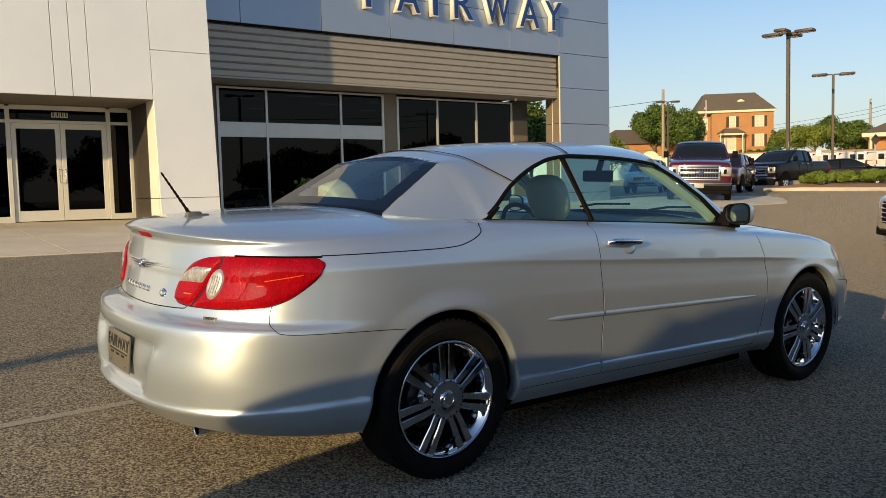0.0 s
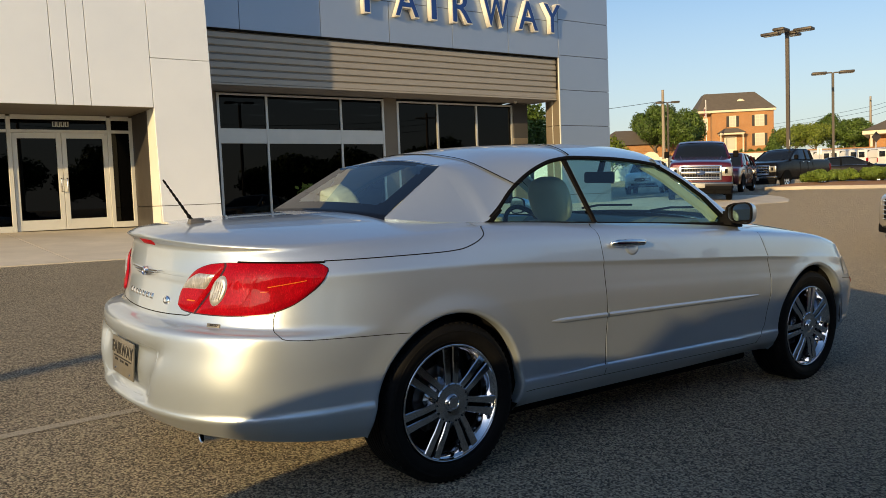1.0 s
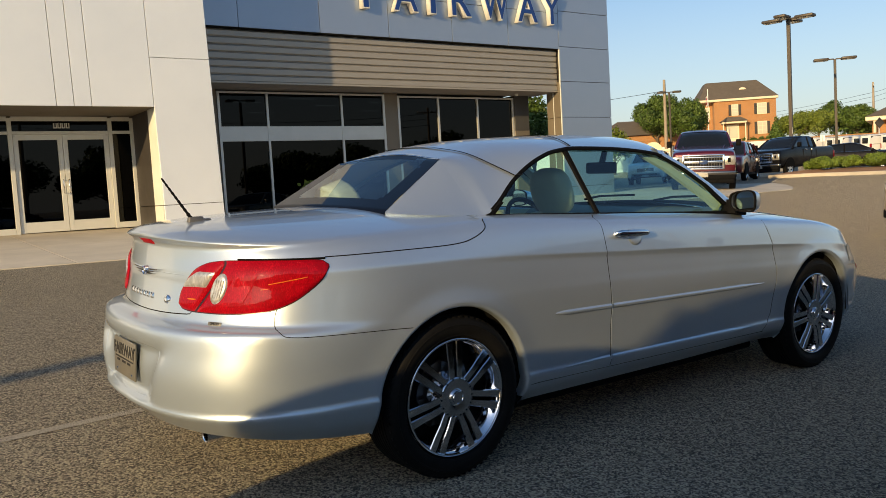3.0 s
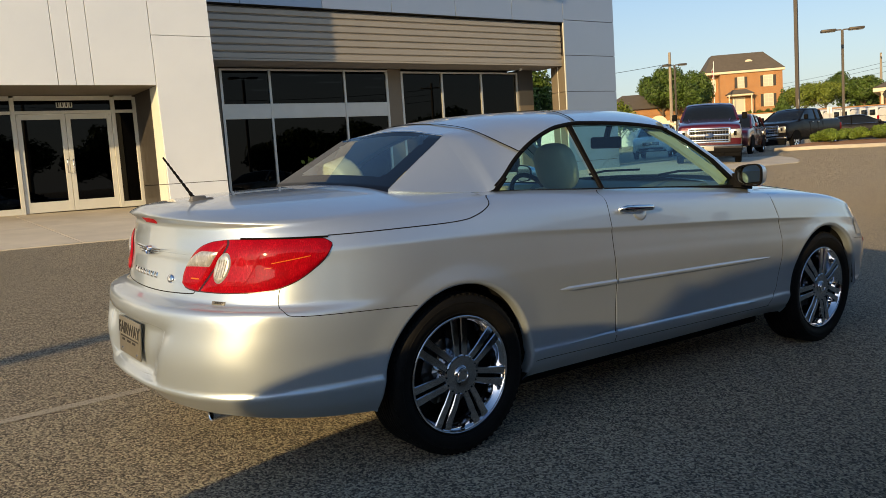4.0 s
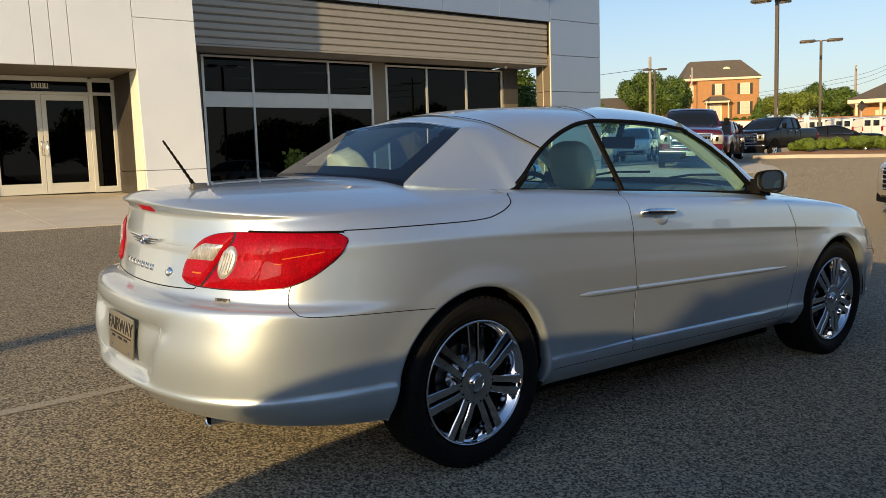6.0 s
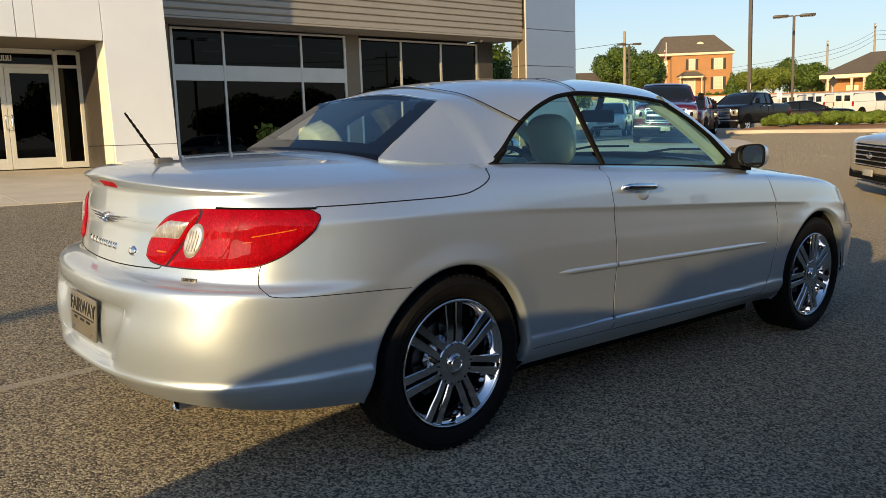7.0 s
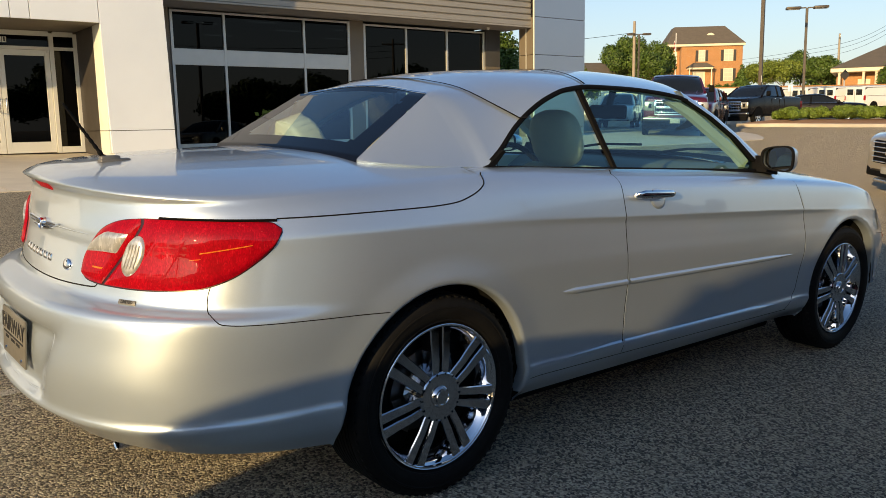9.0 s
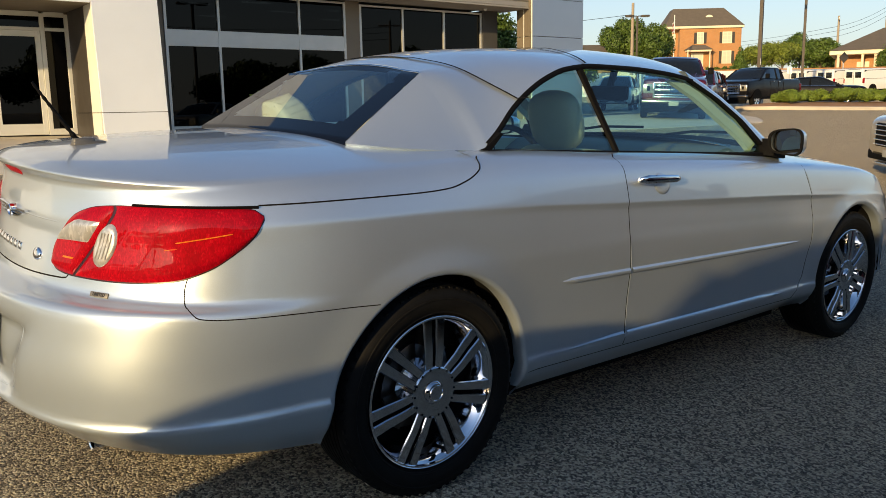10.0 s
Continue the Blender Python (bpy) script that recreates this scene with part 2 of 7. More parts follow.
# level: heights along the stations, how far out of the 0.885 half width, rearmost and foremost reach
LEVELS = [
    ([.290, .285, .275, .255, .250, .235, .235, .235, .240, .230, .220, .210, .200, .200], -0.080, -1.000, 3.62),
    ([.340, .340, .338, .330, .322, .302, .306, .302, .296, .296, .296, .278, .270, .270], -0.022, -1.050, 3.70),
    ([.375, .380, .390, .395, .385, .362, .352, .350, .348, .348, .348, .335, .330, .330], -0.005, -1.084, 3.74),
    ([.392, .397, .407, .412, .402, .380, .370, .368, .366, .366, .365, .352, .345, .345], -0.012, -1.080, 3.75),
    ([.500, .500, .500, .500, .490, .480, .480, .470, .460, .450, .440, .420, .400, .390], -0.010, -1.092, 3.77),
    ([.600, .600, .600, .600, .600, .610, .605, .595, .580, .560, .550, .520, .480, .450], 0.000, -1.080, 3.77),
    ([.692, .692, .686, .672, .670, .680, .672, .650, .630, .620, .610, .580, .540, .500], 0.004, -1.064, 3.76),
    ([.709, .709, .709, .712, .715, .720, .715, .690, .665, .655, .645, .612, .570, .530], 0.005, -0.988, 3.745),
    ([.760, .760, .760, .760, .765, .765, .755, .735, .705, .690, .680, .645, .600, .560], 0.003, -0.972, 3.73),
    ([0.850, 0.853, 0.856, 0.860, 0.856, 0.850, 0.820, 0.788, 0.756, 0.743, 0.723, 0.688, 0.643, 0.588], -0.0015, -0.951, 3.69),
    ([0.865, 0.868, 0.871, 0.875, 0.871, 0.865, 0.835, 0.803, 0.771, 0.758, 0.738, 0.703, 0.658, 0.603], -0.0022, -0.950, 3.68),
    ([0.885, 0.888, 0.893, 0.900, 0.897, 0.890, 0.860, 0.832, 0.797, 0.778, 0.765, 0.735, 0.685, 0.620], -0.0034, -0.948, 3.66),
    ([0.895, 0.898, 0.903, 0.910, 0.907, 0.900, 0.870, 0.842, 0.807, 0.788, 0.775, 0.745, 0.695, 0.630], -0.0052, -0.947, 3.65),
    ([.950, .952, .955, .962, .968, .985, .978, .955, .925, .905, .885, .830, .760, .680], -0.030, -0.938, 3.60),
    ([.996, .988, .985, .995, 1.007, 1.020, 1.004, .980, .941, .920, .898, .843, .770, .687], -0.052, -0.936, 3.57),
    ([1.030, 1.010, 1.005, 1.018, 1.035, 1.046, 1.022, .996, .950, .930, .905, .850, .775, .690], -0.085, -0.968, 3.55),
]
SUBROWS = [3, 3, 2, 5, 5, 4, 4, 4, 6, 2, 5, 2, 5, 3, 4]
REAR_GAP = ([.235, .315, .607, .854, .95, 1.05], [.918, .916, .914, .891, .884, .876])
FRONT_GAP = ([.20, .299, .40, .572, .68, .79, .87, .96], [2.13, 2.185, 2.262, 2.300, 2.297, 2.270, 2.236, 2.195])
HALF = 0.885


def level_values(k):
    """Height at the stations, outset, rear and front reach for a level number, which may lie between two levels."""
    i = np.arange(len(LEVELS))
    zs = [curve_through(i, [L[0][s] for L in LEVELS], k) for s in range(len(STATIONS))]
    return zs, *(float(curve_through(i, [L[c] for L in LEVELS], k)) for c in (1, 2, 3))


def arch_flare(x, z):
    out = 0.0
    for cx, cz, r in ((0.0, 0.338, 0.388), (2.766, 0.342, 0.384)):
        d = math.hypot(x - cx, z - cz) - r
        if -0.2 < d < 0.075:
            out += 0.009 * (1 - max(d, 0) / 0.075) ** 1.2
    return out


def body_grid():
    ks = [0.0]
    for n, k in zip(SUBROWS, range(len(LEVELS) - 1)):
        ks += [k + (i + 1) / n for i in range(n)]
    rows = []
    for k in ks:
        zs, out, xr, xf = level_values(k)
        zof = lambda x: float(curve_through(STATIONS, zs, min(max(x, -1.0), 3.7)))
        xs = [xr + (i / 44) ** 1.9 * (0 - xr) for i in range(44)]
        z0 = zof(0.9)
        g1, g2 = float(np.interp(z0, *REAR_GAP)), float(np.interp(zof(2.25), *FRONT_GAP))
        xs += [g1 * i / 22 for i in range(22)] + [g1 + (g2 - g1) * i / 36 for i in range(36)]
        xs += [g2 + (2.766 - g2) * i / 16 for i in range(16)]
        xs += [2.766 + (1 - (1 - i / 30) ** 1.9) * (xf - 2.766) for i in range(31)]
        row = []
        for x in xs:
            w = HALF + out
            dr, df = min(max(x - xr, 0), 1), min(max(xf - x, 0), 1)
            w *= (1 - (1 - dr) ** 4.2) ** (1 / 2.2) * (1 - (1 - df) ** 3.4) ** (1 / 2.2)
            z = zof(x)
            dent = (min(1, max(0, 11 - k) / .7) if k > 8 else max(0, (k - 5) / 3)) * min(1, max(0, (2.62 - x) / .3))
            w += arch_flare(x, z) - 0.0075 * dent * min(1, max(0, (x - .02) / 1.3))
            sunk = max(w / (.315 + .5 * (z - .51)), abs(z - .512) / .104)
            e = min(1, max(0, (1.22 - sunk) / .42)) if x < -.9 else 0
            row.append((x + .036 * e * e * (3 - 2 * e), -w, z))
        rows.append(row)
    return np.array(rows)


BODY = body_grid()          # rows from the sill up, columns from the tail round the right side to the nose
NROW, NCOL = BODY.shape[:2]


def on_column(c, z):
    """The point of the right side's skin on a column (a fraction too) at a height."""
    def one(i):
        col = BODY[:, i]
        return np.array([np.interp(z, col[:, 2], col[:, a]) for a in (0, 1)])
    i = int(min(max(c, 0), NCOL - 2))
    f = c - i
    x, y = one(i) * (1 - f) + one(i + 1) * f
    return np.array([x, y, z])


def column_at(z, x=None, y=None):
    """The column on which the skin has that x (on the side) or y (on the tail) at a height."""
    if x is not None:
        xs = [float(np.interp(z, BODY[:, i, 2], BODY[:, i, 0])) for i in range(NCOL)]
        return float(np.interp(x, xs, range(NCOL)))
    ys = [float(np.interp(z, BODY[:, i, 2], -BODY[:, i, 1])) for i in range(45)]
    return float(np.interp(abs(y), ys, range(45)))


def skin(c, z, lift=0.0):
    p = on_column(c, z)
    if lift:
        a, b = on_column(c + 0.3, z) - on_column(c - 0.3 if c > 0.3 else c, z), on_column(c, z + 0.006) - on_column(c, z - 0.006)
        nrm = np.cross(a, b)
        p = p + lift * nrm / (np.linalg.norm(nrm) + 1e-9)
    return Vector(p)


def deck_z(x, y, edge_y, edge_z):
    zc = float(curve_through([-.97, -.94, -.9, -.8, -.6, -.3, 0.0, .3], [1.034, 1.044, 1.058, 1.070, 1.083, 1.096, 1.104, 1.108], x))
    return edge_z + (zc - edge_z) * (1 - min(1, abs(y / edge_y)) ** 3.0) if abs(edge_y) > 1e-4 else edge_z


def hood_z(x, y, edge_y, edge_z):
    zc = float(curve_through([2.0, 2.3, 2.6, 2.9, 3.2, 3.4, 3.56], [1.035, 1.018, .985, .940, .880, .825, .76], x))
    return edge_z + max(0.0, zc - edge_z) * (1 - min(1, abs(y / edge_y)) ** 2.2) if abs(edge_y) > 1e-4 else edge_z


def build_body():
    """The whole painted skin as one smooth sheet, then cut into its panels along the shut lines."""
    top = BODY[-1]
    verts, faces, names = [], [], []
    index = {}

    def put(p):
        key = (round(p[0], 5), round(p[1], 5), round(p[2], 5))
        if key not in index:
            index[key] = len(verts)
            verts.append(key)
        return index[key]

    for side in (1, -1):
        grid = BODY.copy()
        for cx, cz, r in ((0.0, 0.338, 0.388), (2.766, 0.342, 0.384)):
            d = np.hypot(grid[:, :, 0] - cx, grid[:, :, 2] - cz)
            inside = (d < r)
            ring = np.zeros_like(inside)
            for a in (-1, 0, 1):
                for b in (-1, 0, 1):
                    ring |= ~np.roll(np.roll(inside, a, 0), b, 1)
            move = inside & ring
            k = r / np.maximum(d, 1e-6)
            gx, gz = cx + (grid[:, :, 0] - cx) * k, cz + (grid[:, :, 2] - cz) * k
            grid[:, :, 0] = np.where(move, gx, grid[:, :, 0])
            grid[:, :, 2] = np.where(move, np.maximum(gz, 0.2), grid[:, :, 2])
            grid[:, :, 1] = np.where(inside & ~ring, 99, grid[:, :, 1])
        wheel = lambda q: all(min(math.hypot(p[0], p[2] - .338) - .388, math.hypot(p[0] - 2.766, p[2] - .342) - .384) < 1e-4 for p in q)
        for j in range(NROW - 1):
            for i in range(NCOL - 1):
                q = [grid[j, i], grid[j, i + 1], grid[j + 1, i + 1], grid[j + 1, i]]
                if any(p[1] > 50 for p in q) or wheel(q):
                    continue
                x, y, z = sum(q) / 4
                faces.append([put((p[0], p[1] * side, p[2])) for p in q])
                if x < -0.30 and z < (0.672 if x > -0.745 else 0.728):
                    name = "rear_bumper"
                elif x < 0.23 and (z > 0.962 + 0.25 * max(0, x) ** 2 * 4 or (x < -0.8 and abs(y) < 0.40)):
                    name = "trunk_lid"
                elif i < 66:
                    name = "quarter_panel"
                elif i < 102:
                    name = "door" if z > 0.315 else "rocker_panel"
                elif x > 3.15 and z < 0.60:
                    name = "front_bumper"
                else:
                    name = "front_fender"
                names.append((name, side))
        for i in range(NCOL - 1):
            pair = (top[i], top[i + 1])
            xm = (pair[0][0] + pair[1][0]) / 2
            if xm < 0.2 or xm > 2.13:
                zf = deck_z if xm < 0.2 else hood_z
                cols = []
                for p in pair:
                    cols.append([(p[0], p[1] * (1 - b) * side, zf(p[0], p[1] * (1 - b), p[1], p[2])) for b in (0, .05, .12, .22, .34, .48, .64, .82, 1)])
                label = "trunk_lid" if xm < 0.2 else "hood"
            else:
                cols = []
                for p in pair:
                    w = -0.740 + 0.40 * (p[2] + .014 - 1.0)
                    cols.append([(p[0], p[1] * side, p[2]), (p[0], (p[1] * .6 + w * .4) * side, p[2] + 0.011), (p[0], w * side, p[2] + 0.016), (p[0], (w + .012) * side, p[2] + .010), (p[0], (w + .02) * side, p[2] - 0.10)])
                label = "door" if 66 <= i < 102 else ("quarter_panel" if i < 66 else "front_fender")
            for b in range(len(cols[0]) - 1):
                q = [put(cols[0][b]), put(cols[1][b]), put(cols[1][b + 1]), put(cols[0][b + 1])]
                q = [v for k, v in enumerate(q) if v not in q[:k]]
                if len(q) > 2:
                    faces.append(q if side == 1 else q)
                    names.append((label, side))
    # one sheet for the normals
    whole = bmesh.new()
    bv = [whole.verts.new(v) for v in verts]
    keep = []
    for f, nm in zip(faces, names):
        f = [v for k, v in enumerate(f) if v not in f[:k]]
        if len(f) < 3:
            continue
        try:
            whole.faces.new([bv[v] for v in f])
            keep.append((f, nm))
        except ValueError:
            pass
    bmesh.ops.recalc_face_normals(whole, faces=whole.faces)
    whole.normal_update()
    whole.faces.ensure_lookup_table()
    ups = [f for f in whole.faces if f.calc_center_median().z > 1.0 and f.calc_center_median().x < -0.3]
    if sum(f.normal.z for f in ups) < 0:
        bmesh.ops.reverse_faces(whole, faces=whole.faces)
        whole.normal_update()
    order = [[v.index for v in f.verts] for f in whole.faces]
    whole.verts.index_update()
    order = [[v.index for v in f.verts] for f in whole.faces]
    normals = [tuple(v.normal) for v in whole.verts]
    co = [tuple(v.co) for v in whole.verts]
    whole.free()
    # along the wheel openings the skin keeps the normals of the uncut side
    for k, (x, y, z) in enumerate(co):
        if abs(y) > .8 and min(abs(math.hypot(x, z - .338) - .388), abs(math.hypot(x - 2.766, z - .342) - .384)) < .05 and z > .25:
            c = column_at(z, x=x)
            nn = (skin(c, z, .01) - skin(c, z)).normalized()
            normals[k] = (nn.x, nn.y if y < 0 else -nn.y, nn.z)
    panels = {}
    for (f, nm), o in zip(keep, order):
        both = nm[0] in ("trunk_lid", "hood", "rear_bumper", "front_bumper")
        panels.setdefault((nm[0], 0 if both else nm[1]), []).append(o)
    made = {}
    for (name, side), fs in panels.items():
        used = sorted({v for f in fs for v in f})
        back = {v: i for i, v in enumerate(used)}
        me = bpy.data.meshes.new(name)
        me.from_pydata([co[v] for v in used], [], [[back[v] for v in f] for f in fs])
        me.materials.append(SILVER)
        me.polygons.foreach_set("use_smooth", [True] * len(me.polygons))
        me.normals_split_custom_set_from_vertices([normals[v] for v in used])
        ob = new(name, me)
        ob.parent = car
        made[name, side] = ob
    return made


PANELS = build_body()
TRUNK, DOOR, REAR_BUMPER = PANELS["trunk_lid", 0], PANELS["door", 1], PANELS["rear_bumper", 0]


def strip(points, width, depth=0.0035, bm=None, n=5):
    """A thin bead laid along points that carry a normal: rows of (place, normal)."""
    bm = bm or bmesh.new()
    rows = []
    for i, (p, nn) in enumerate(points):
        d = (points[min(i + 1, len(points) - 1)][0] - points[max(i - 1, 0)][0]).normalized()
        s = d.cross(nn).normalized()
        rows.append([bm.verts.new(p + s * width * (k / (n - 1) - 0.5) + nn * (depth * math.sin(math.pi * k / (n - 1)) - 0.0012)) for k in range(n)])
    grid_faces(bm, rows)
    return bm


def along(path, step=0.02):
    """Points and normals on the right skin through (x or y, z) marks: ("x", x, z) on the side, ("y", y, z) on the tail."""
    marks = [(column_at(z, **{a: v}), z) for a, v, z in path]
    out = []
    for (c0, z0), (c1, z1) in zip(marks, marks[1:]):
        n = max(2, int((skin(c0, z0) - skin(c1, z1)).length / step))
        for i in range(n + (1 if (c1, z1) == marks[-1] else 0)):
            c, z = c0 + (c1 - c0) * i / n, z0 + (z1 - z0) * i / n
            p = skin(c, z)
            q = skin(c, z, 0.01)
            out.append((p, (q - p).normalized()))
    return out


def smooth_path(path, n=8):
    """More marks between marks, bent smoothly."""
    kind = path[0][0]
    t = list(range(len(path)))
    tt = [i / n for i in range((len(path) - 1) * n + 1)]
    a, z = curve_through(t, [p[1] for p in path], tt), curve_through(t, [p[2] for p in path], tt)
    return [(kind, float(x), float(y)) for x, y in zip(a, z)]


def both_sides(name, bm, material, parent, label="", smooth=35, left_parent=None):
    """The right part and, as an object of its own, its mirror image on the left."""
    other = bm.copy()
    for v in other.verts:
        v.co.y *= -1
    a = part(name, bm, material, parent, label, smooth)
    b = part(name, other, material, left_parent or parent, label, smooth)
    return a, b


# shut lines
for name, path, parent, wid in (
    ("shut_line", [("x", float(np.interp(z, *REAR_GAP)), z) for z in np.linspace(.318, 1.035, 26)], DOOR, .006),
    ("shut_line", [("x", float(np.interp(z, *FRONT_GAP)), z) for z in np.linspace(.302, .945, 26)], DOOR, .006),
    ("shut_line", [("x", x, .313 - .011 * (x - .92) / 1.3) for x in np.linspace(.40, 2.2, 30)], DOOR, .005),
    ("shut_line", smooth_path([("x", -.55, .955), ("x", -.3, .958), ("x", -.06, .960), ("x", .05, .966), ("x", .12, .982), ("x", .17, 1.002), ("x", .195, 1.018), ("x", .205, 1.033), ("x", .209, 1.045), ("x", .209, 1.053)]), TRUNK, .006),
    ("shut_line", smooth_path([("x", -.722, .780), ("x", -.733, .745), ("x", -.738, .70), ("x", -.728, .684), ("x", -.69, .677), ("x", -.5, .671), ("x", -.35, .665), ("x", -.228, .659)]), REAR_BUMPER, .005),
):
    both_sides(name, strip(along(path), wid, .0036 if parent is TRUNK else .0022), GAP, parent, smooth=60)
for gap_of, z0, z1, par in ((FRONT_GAP, .32, .90, "front_fender"), (REAR_GAP, .34, .70, "door")):
    lip = [("x", float(np.interp(z, *gap_of)) + .0065, z) for z in np.linspace(z0, z1, 24)]
    both_sides("panel_edge", strip(along(lip), .006, .0028), SILVER, PANELS[par, 1], smooth=60, left_parent=PANELS[par, -1])
for sg in (1, -1):
    part("deck_corner", grid_bm([[(x, y * sg, z - .0015) for y, z in ((-.69, 1.0603), (-.722, 1.0590), (-.761, 1.0550), (-.774, 1.0520), (-.793, 1.0460))] for x in (.17, .22, .27)]), SILVER, PANELS["quarter_panel", sg], smooth=60)
lid_edge = [("y", y, .728 + .012 * (y / .4) ** 2) for y in np.linspace(0.0, .36, 14)] + [("y", .40, .740), ("y", .418, .743), ("y", .427, .752), ("y", .430, .768)]
both_sides("shut_line", strip(along(lid_edge), .007, .0022), GAP, TRUNK, smooth=60)

# sill bead, side moulding, lower fin
for x0, x1 in ((.545, .908), (.922, 2.178)):
    bead = [("x", x, .614 - .0195 * (x - .54)) for x in np.linspace(x0, x1, 24)]
    pts, bm = along(bead), bmesh.new()
    rows = []
    for i, (p, nn) in enumerate(pts):
        e = min(1, 6 * min((i + .3) / len(pts) if x0 < .6 else 1, (len(pts) - 1 - i + .3) / len(pts) if x1 > 2 else 1))
        h, d = 0.0105 * (0.25 + .75 * e), 0.009 * (0.15 + .85 * e)
        rows.append([bm.verts.new(p + Vector((0, 0, a * h)) + nn * b * d) for a, b in ((-1, -.15), (-.9, .6), (-.3, 1), (.45, 1), (.95, .55), (1.05, -.15))])
    grid_faces(bm, rows)
    part("side_moulding", bm, SILVER, DOOR if x0 > .9 else PANELS["quarter_panel", 1], "body-coloured side moulding", 60)
for x0, x1 in ((.60, .905), (.925, 2.10)):
    pts, bm, rows = along([("x", x, .360 - .008 * (x - .54)) for x in np.linspace(x0, x1, 20)]), bmesh.new(), []
    for i, (p, nn) in enumerate(pts):
        f = (p.x - .535) / 1.57
        e = min(1, max(.05, 5 * f if f < .2 else 1), max(.05, 7 * (1 - f)))
        rows.append([bm.verts.new(p + Vector((0, 0, a)) + nn * b) for a, b in ((-.024 * e, -.002), (-.010 * e, .004 * e), (.006 * e, .007 * e), (.016 * e, -.002))])
    grid_faces(bm, rows)
    part("lower_crease", bm, SILVER, DOOR if x0 > .9 else PANELS["quarter_panel", 1], smooth=60)


# glass, lamps and cloth
CAR_GLASS = glass_mat("tinted_car_glass", (0.68, 0.95, 0.97), 0.96, 0.0, 0.075)
REAR_GLASS = glass_mat("tinted_rear_glass", (0.76, 0.95, 0.98), 0.96, 0.0, 0.055)
FRIT = base("black_glass_border", (0.003, 0.004, 0.009), 0.03, 0, 0.0, 0.12)[0]
CREAM = worn("cream_leather", (0.50, 0.43, 0.29), 0.5, 0, 9, 0.10, 140, 0.12)
CREAM_TRIM = worn("cream_trim_plastic", (0.52, 0.46, 0.32), 0.6, 0, 5, 0.06, 200, 0.05)
TAN_DASH = worn("grey_brown_dashboard", (0.16, 0.15, 0.12), 0.65, 0, 6, 0.12, 200, 0.1)
CARPET = worn("dark_carpet", (0.05, 0.045, 0.04), 0.95, 0, 20, 0.2, 300, 0.3)
MIRROR = base("mirror_glass", (0.48, 0.50, 0.50), 0.01, 1.0)[0]


def lens_mat(name, color, cells=330.0):
    """A coloured clear lens over a faceted reflector."""
    m, n, l, b = base(name, color, 0.10, 0.0, 1.0)
    tc = n.new("ShaderNodeTexCoord")
    mp = n.new("ShaderNodeMapping")
    mp.inputs["Scale"].default_value = (1.0, 1.0, 0.45)
    l.new(tc.outputs["Object"], mp.inputs["Vector"])
    v = n.new("ShaderNodeTexVoronoi")
    v.inputs["Scale"].default_value = cells
    l.new(mp.outputs[0], v.inputs["Vector"])
    big = noise_node(n, l, 14, 2)
    # glints of the reflector's facets, painted as brighter cells
    glint = ramp(n, l, v.outputs["Color"], [(0.30, tuple(c * 0.7 for c in color)), (0.80, tuple(min(1, c * 1.2) for c in color)), (0.955, tuple(min(1, c * 1.5 + 0.01) for c in color)), (0.985, tuple(min(1, c * 1.3 + 0.30 * (0.4 + c)) for c in color))])
    c = mix(n, l, big.outputs[0], glint.outputs[0], tuple(c * 0.45 for c in color))
    l.new(c, b.inputs["Base Color"])
    b.inputs["Metallic"].default_value = 0.0
    b.inputs["Roughness"].default_value = 0.6
    b.inputs["Specular IOR Level"].default_value = 0.03
    b.inputs["Coat Weight"].default_value = 0.45
    b.inputs["Coat Roughness"].default_value = 0.01
    return m


RED_LENS = lens_mat("red_lamp_lens", (0.40, 0.0006, 0.008))
DEEP_RED = lens_mat("deep_red_lamp_lens", (0.20, 0.001, 0.004))
LAMP_SHELL = worn("dark_red_lamp_shell", (0.022, 0.002, 0.003), 0.3, 0, 30, .2, 200, .02)
CLEAR_LENS = lens_mat("clear_lamp_reflector", (0.80, 0.79, 0.77), 140.0)
CLEAR_LENS.node_tree.nodes["Principled BSDF"].inputs["Metallic"].default_value = 0.6
CLEAR_LENS.node_tree.nodes["Principled BSDF"].inputs["Roughness"].default_value = 0.3
AMBER_LENS = lens_mat("amber_lamp_lens", (0.55, 0.14, 0.01))
AMBER_RED = lens_mat("red_side_marker_lens", (0.5, 0.06, 0.01))

# ---- the folding top ----
RAIL = ([.313, .383, .493, .597, .699, .816, .967, 1.197, 1.441, 1.567, 1.63], [1.068, 1.112, 1.197, 1.258, 1.303, 1.337, 1.352, 1.349, 1.334, 1.318, 1.306])
BASE_Y = ([-.112, -.09, -.03, .05, .15, .313], [-.541, -.585, -.632, -.668, -.692, -.716])
BASE_Z = ([-.112, .0, .15, .313], [1.086, 1.075, 1.066, 1.060])
SPINE = ([.18, .24, .34, .43, .75, 1.12, 1.32, 1.5, 1.63], [1.316, 1.330, 1.365, 1.386, 1.422, 1.439, 1.445, 1.440, 1.428])
pane_y = lambda z: -0.740 + 0.40 * (z - 1.0)


def top_edge(x):
    """The lower right edge of the top at x."""
    if x > .313:
        zr = float(curve_through(*RAIL, x))
        return pane_y(zr) - 0.012, zr
    return float(curve_through(*BASE_Y, x)), float(curve_through(*BASE_Z, x))


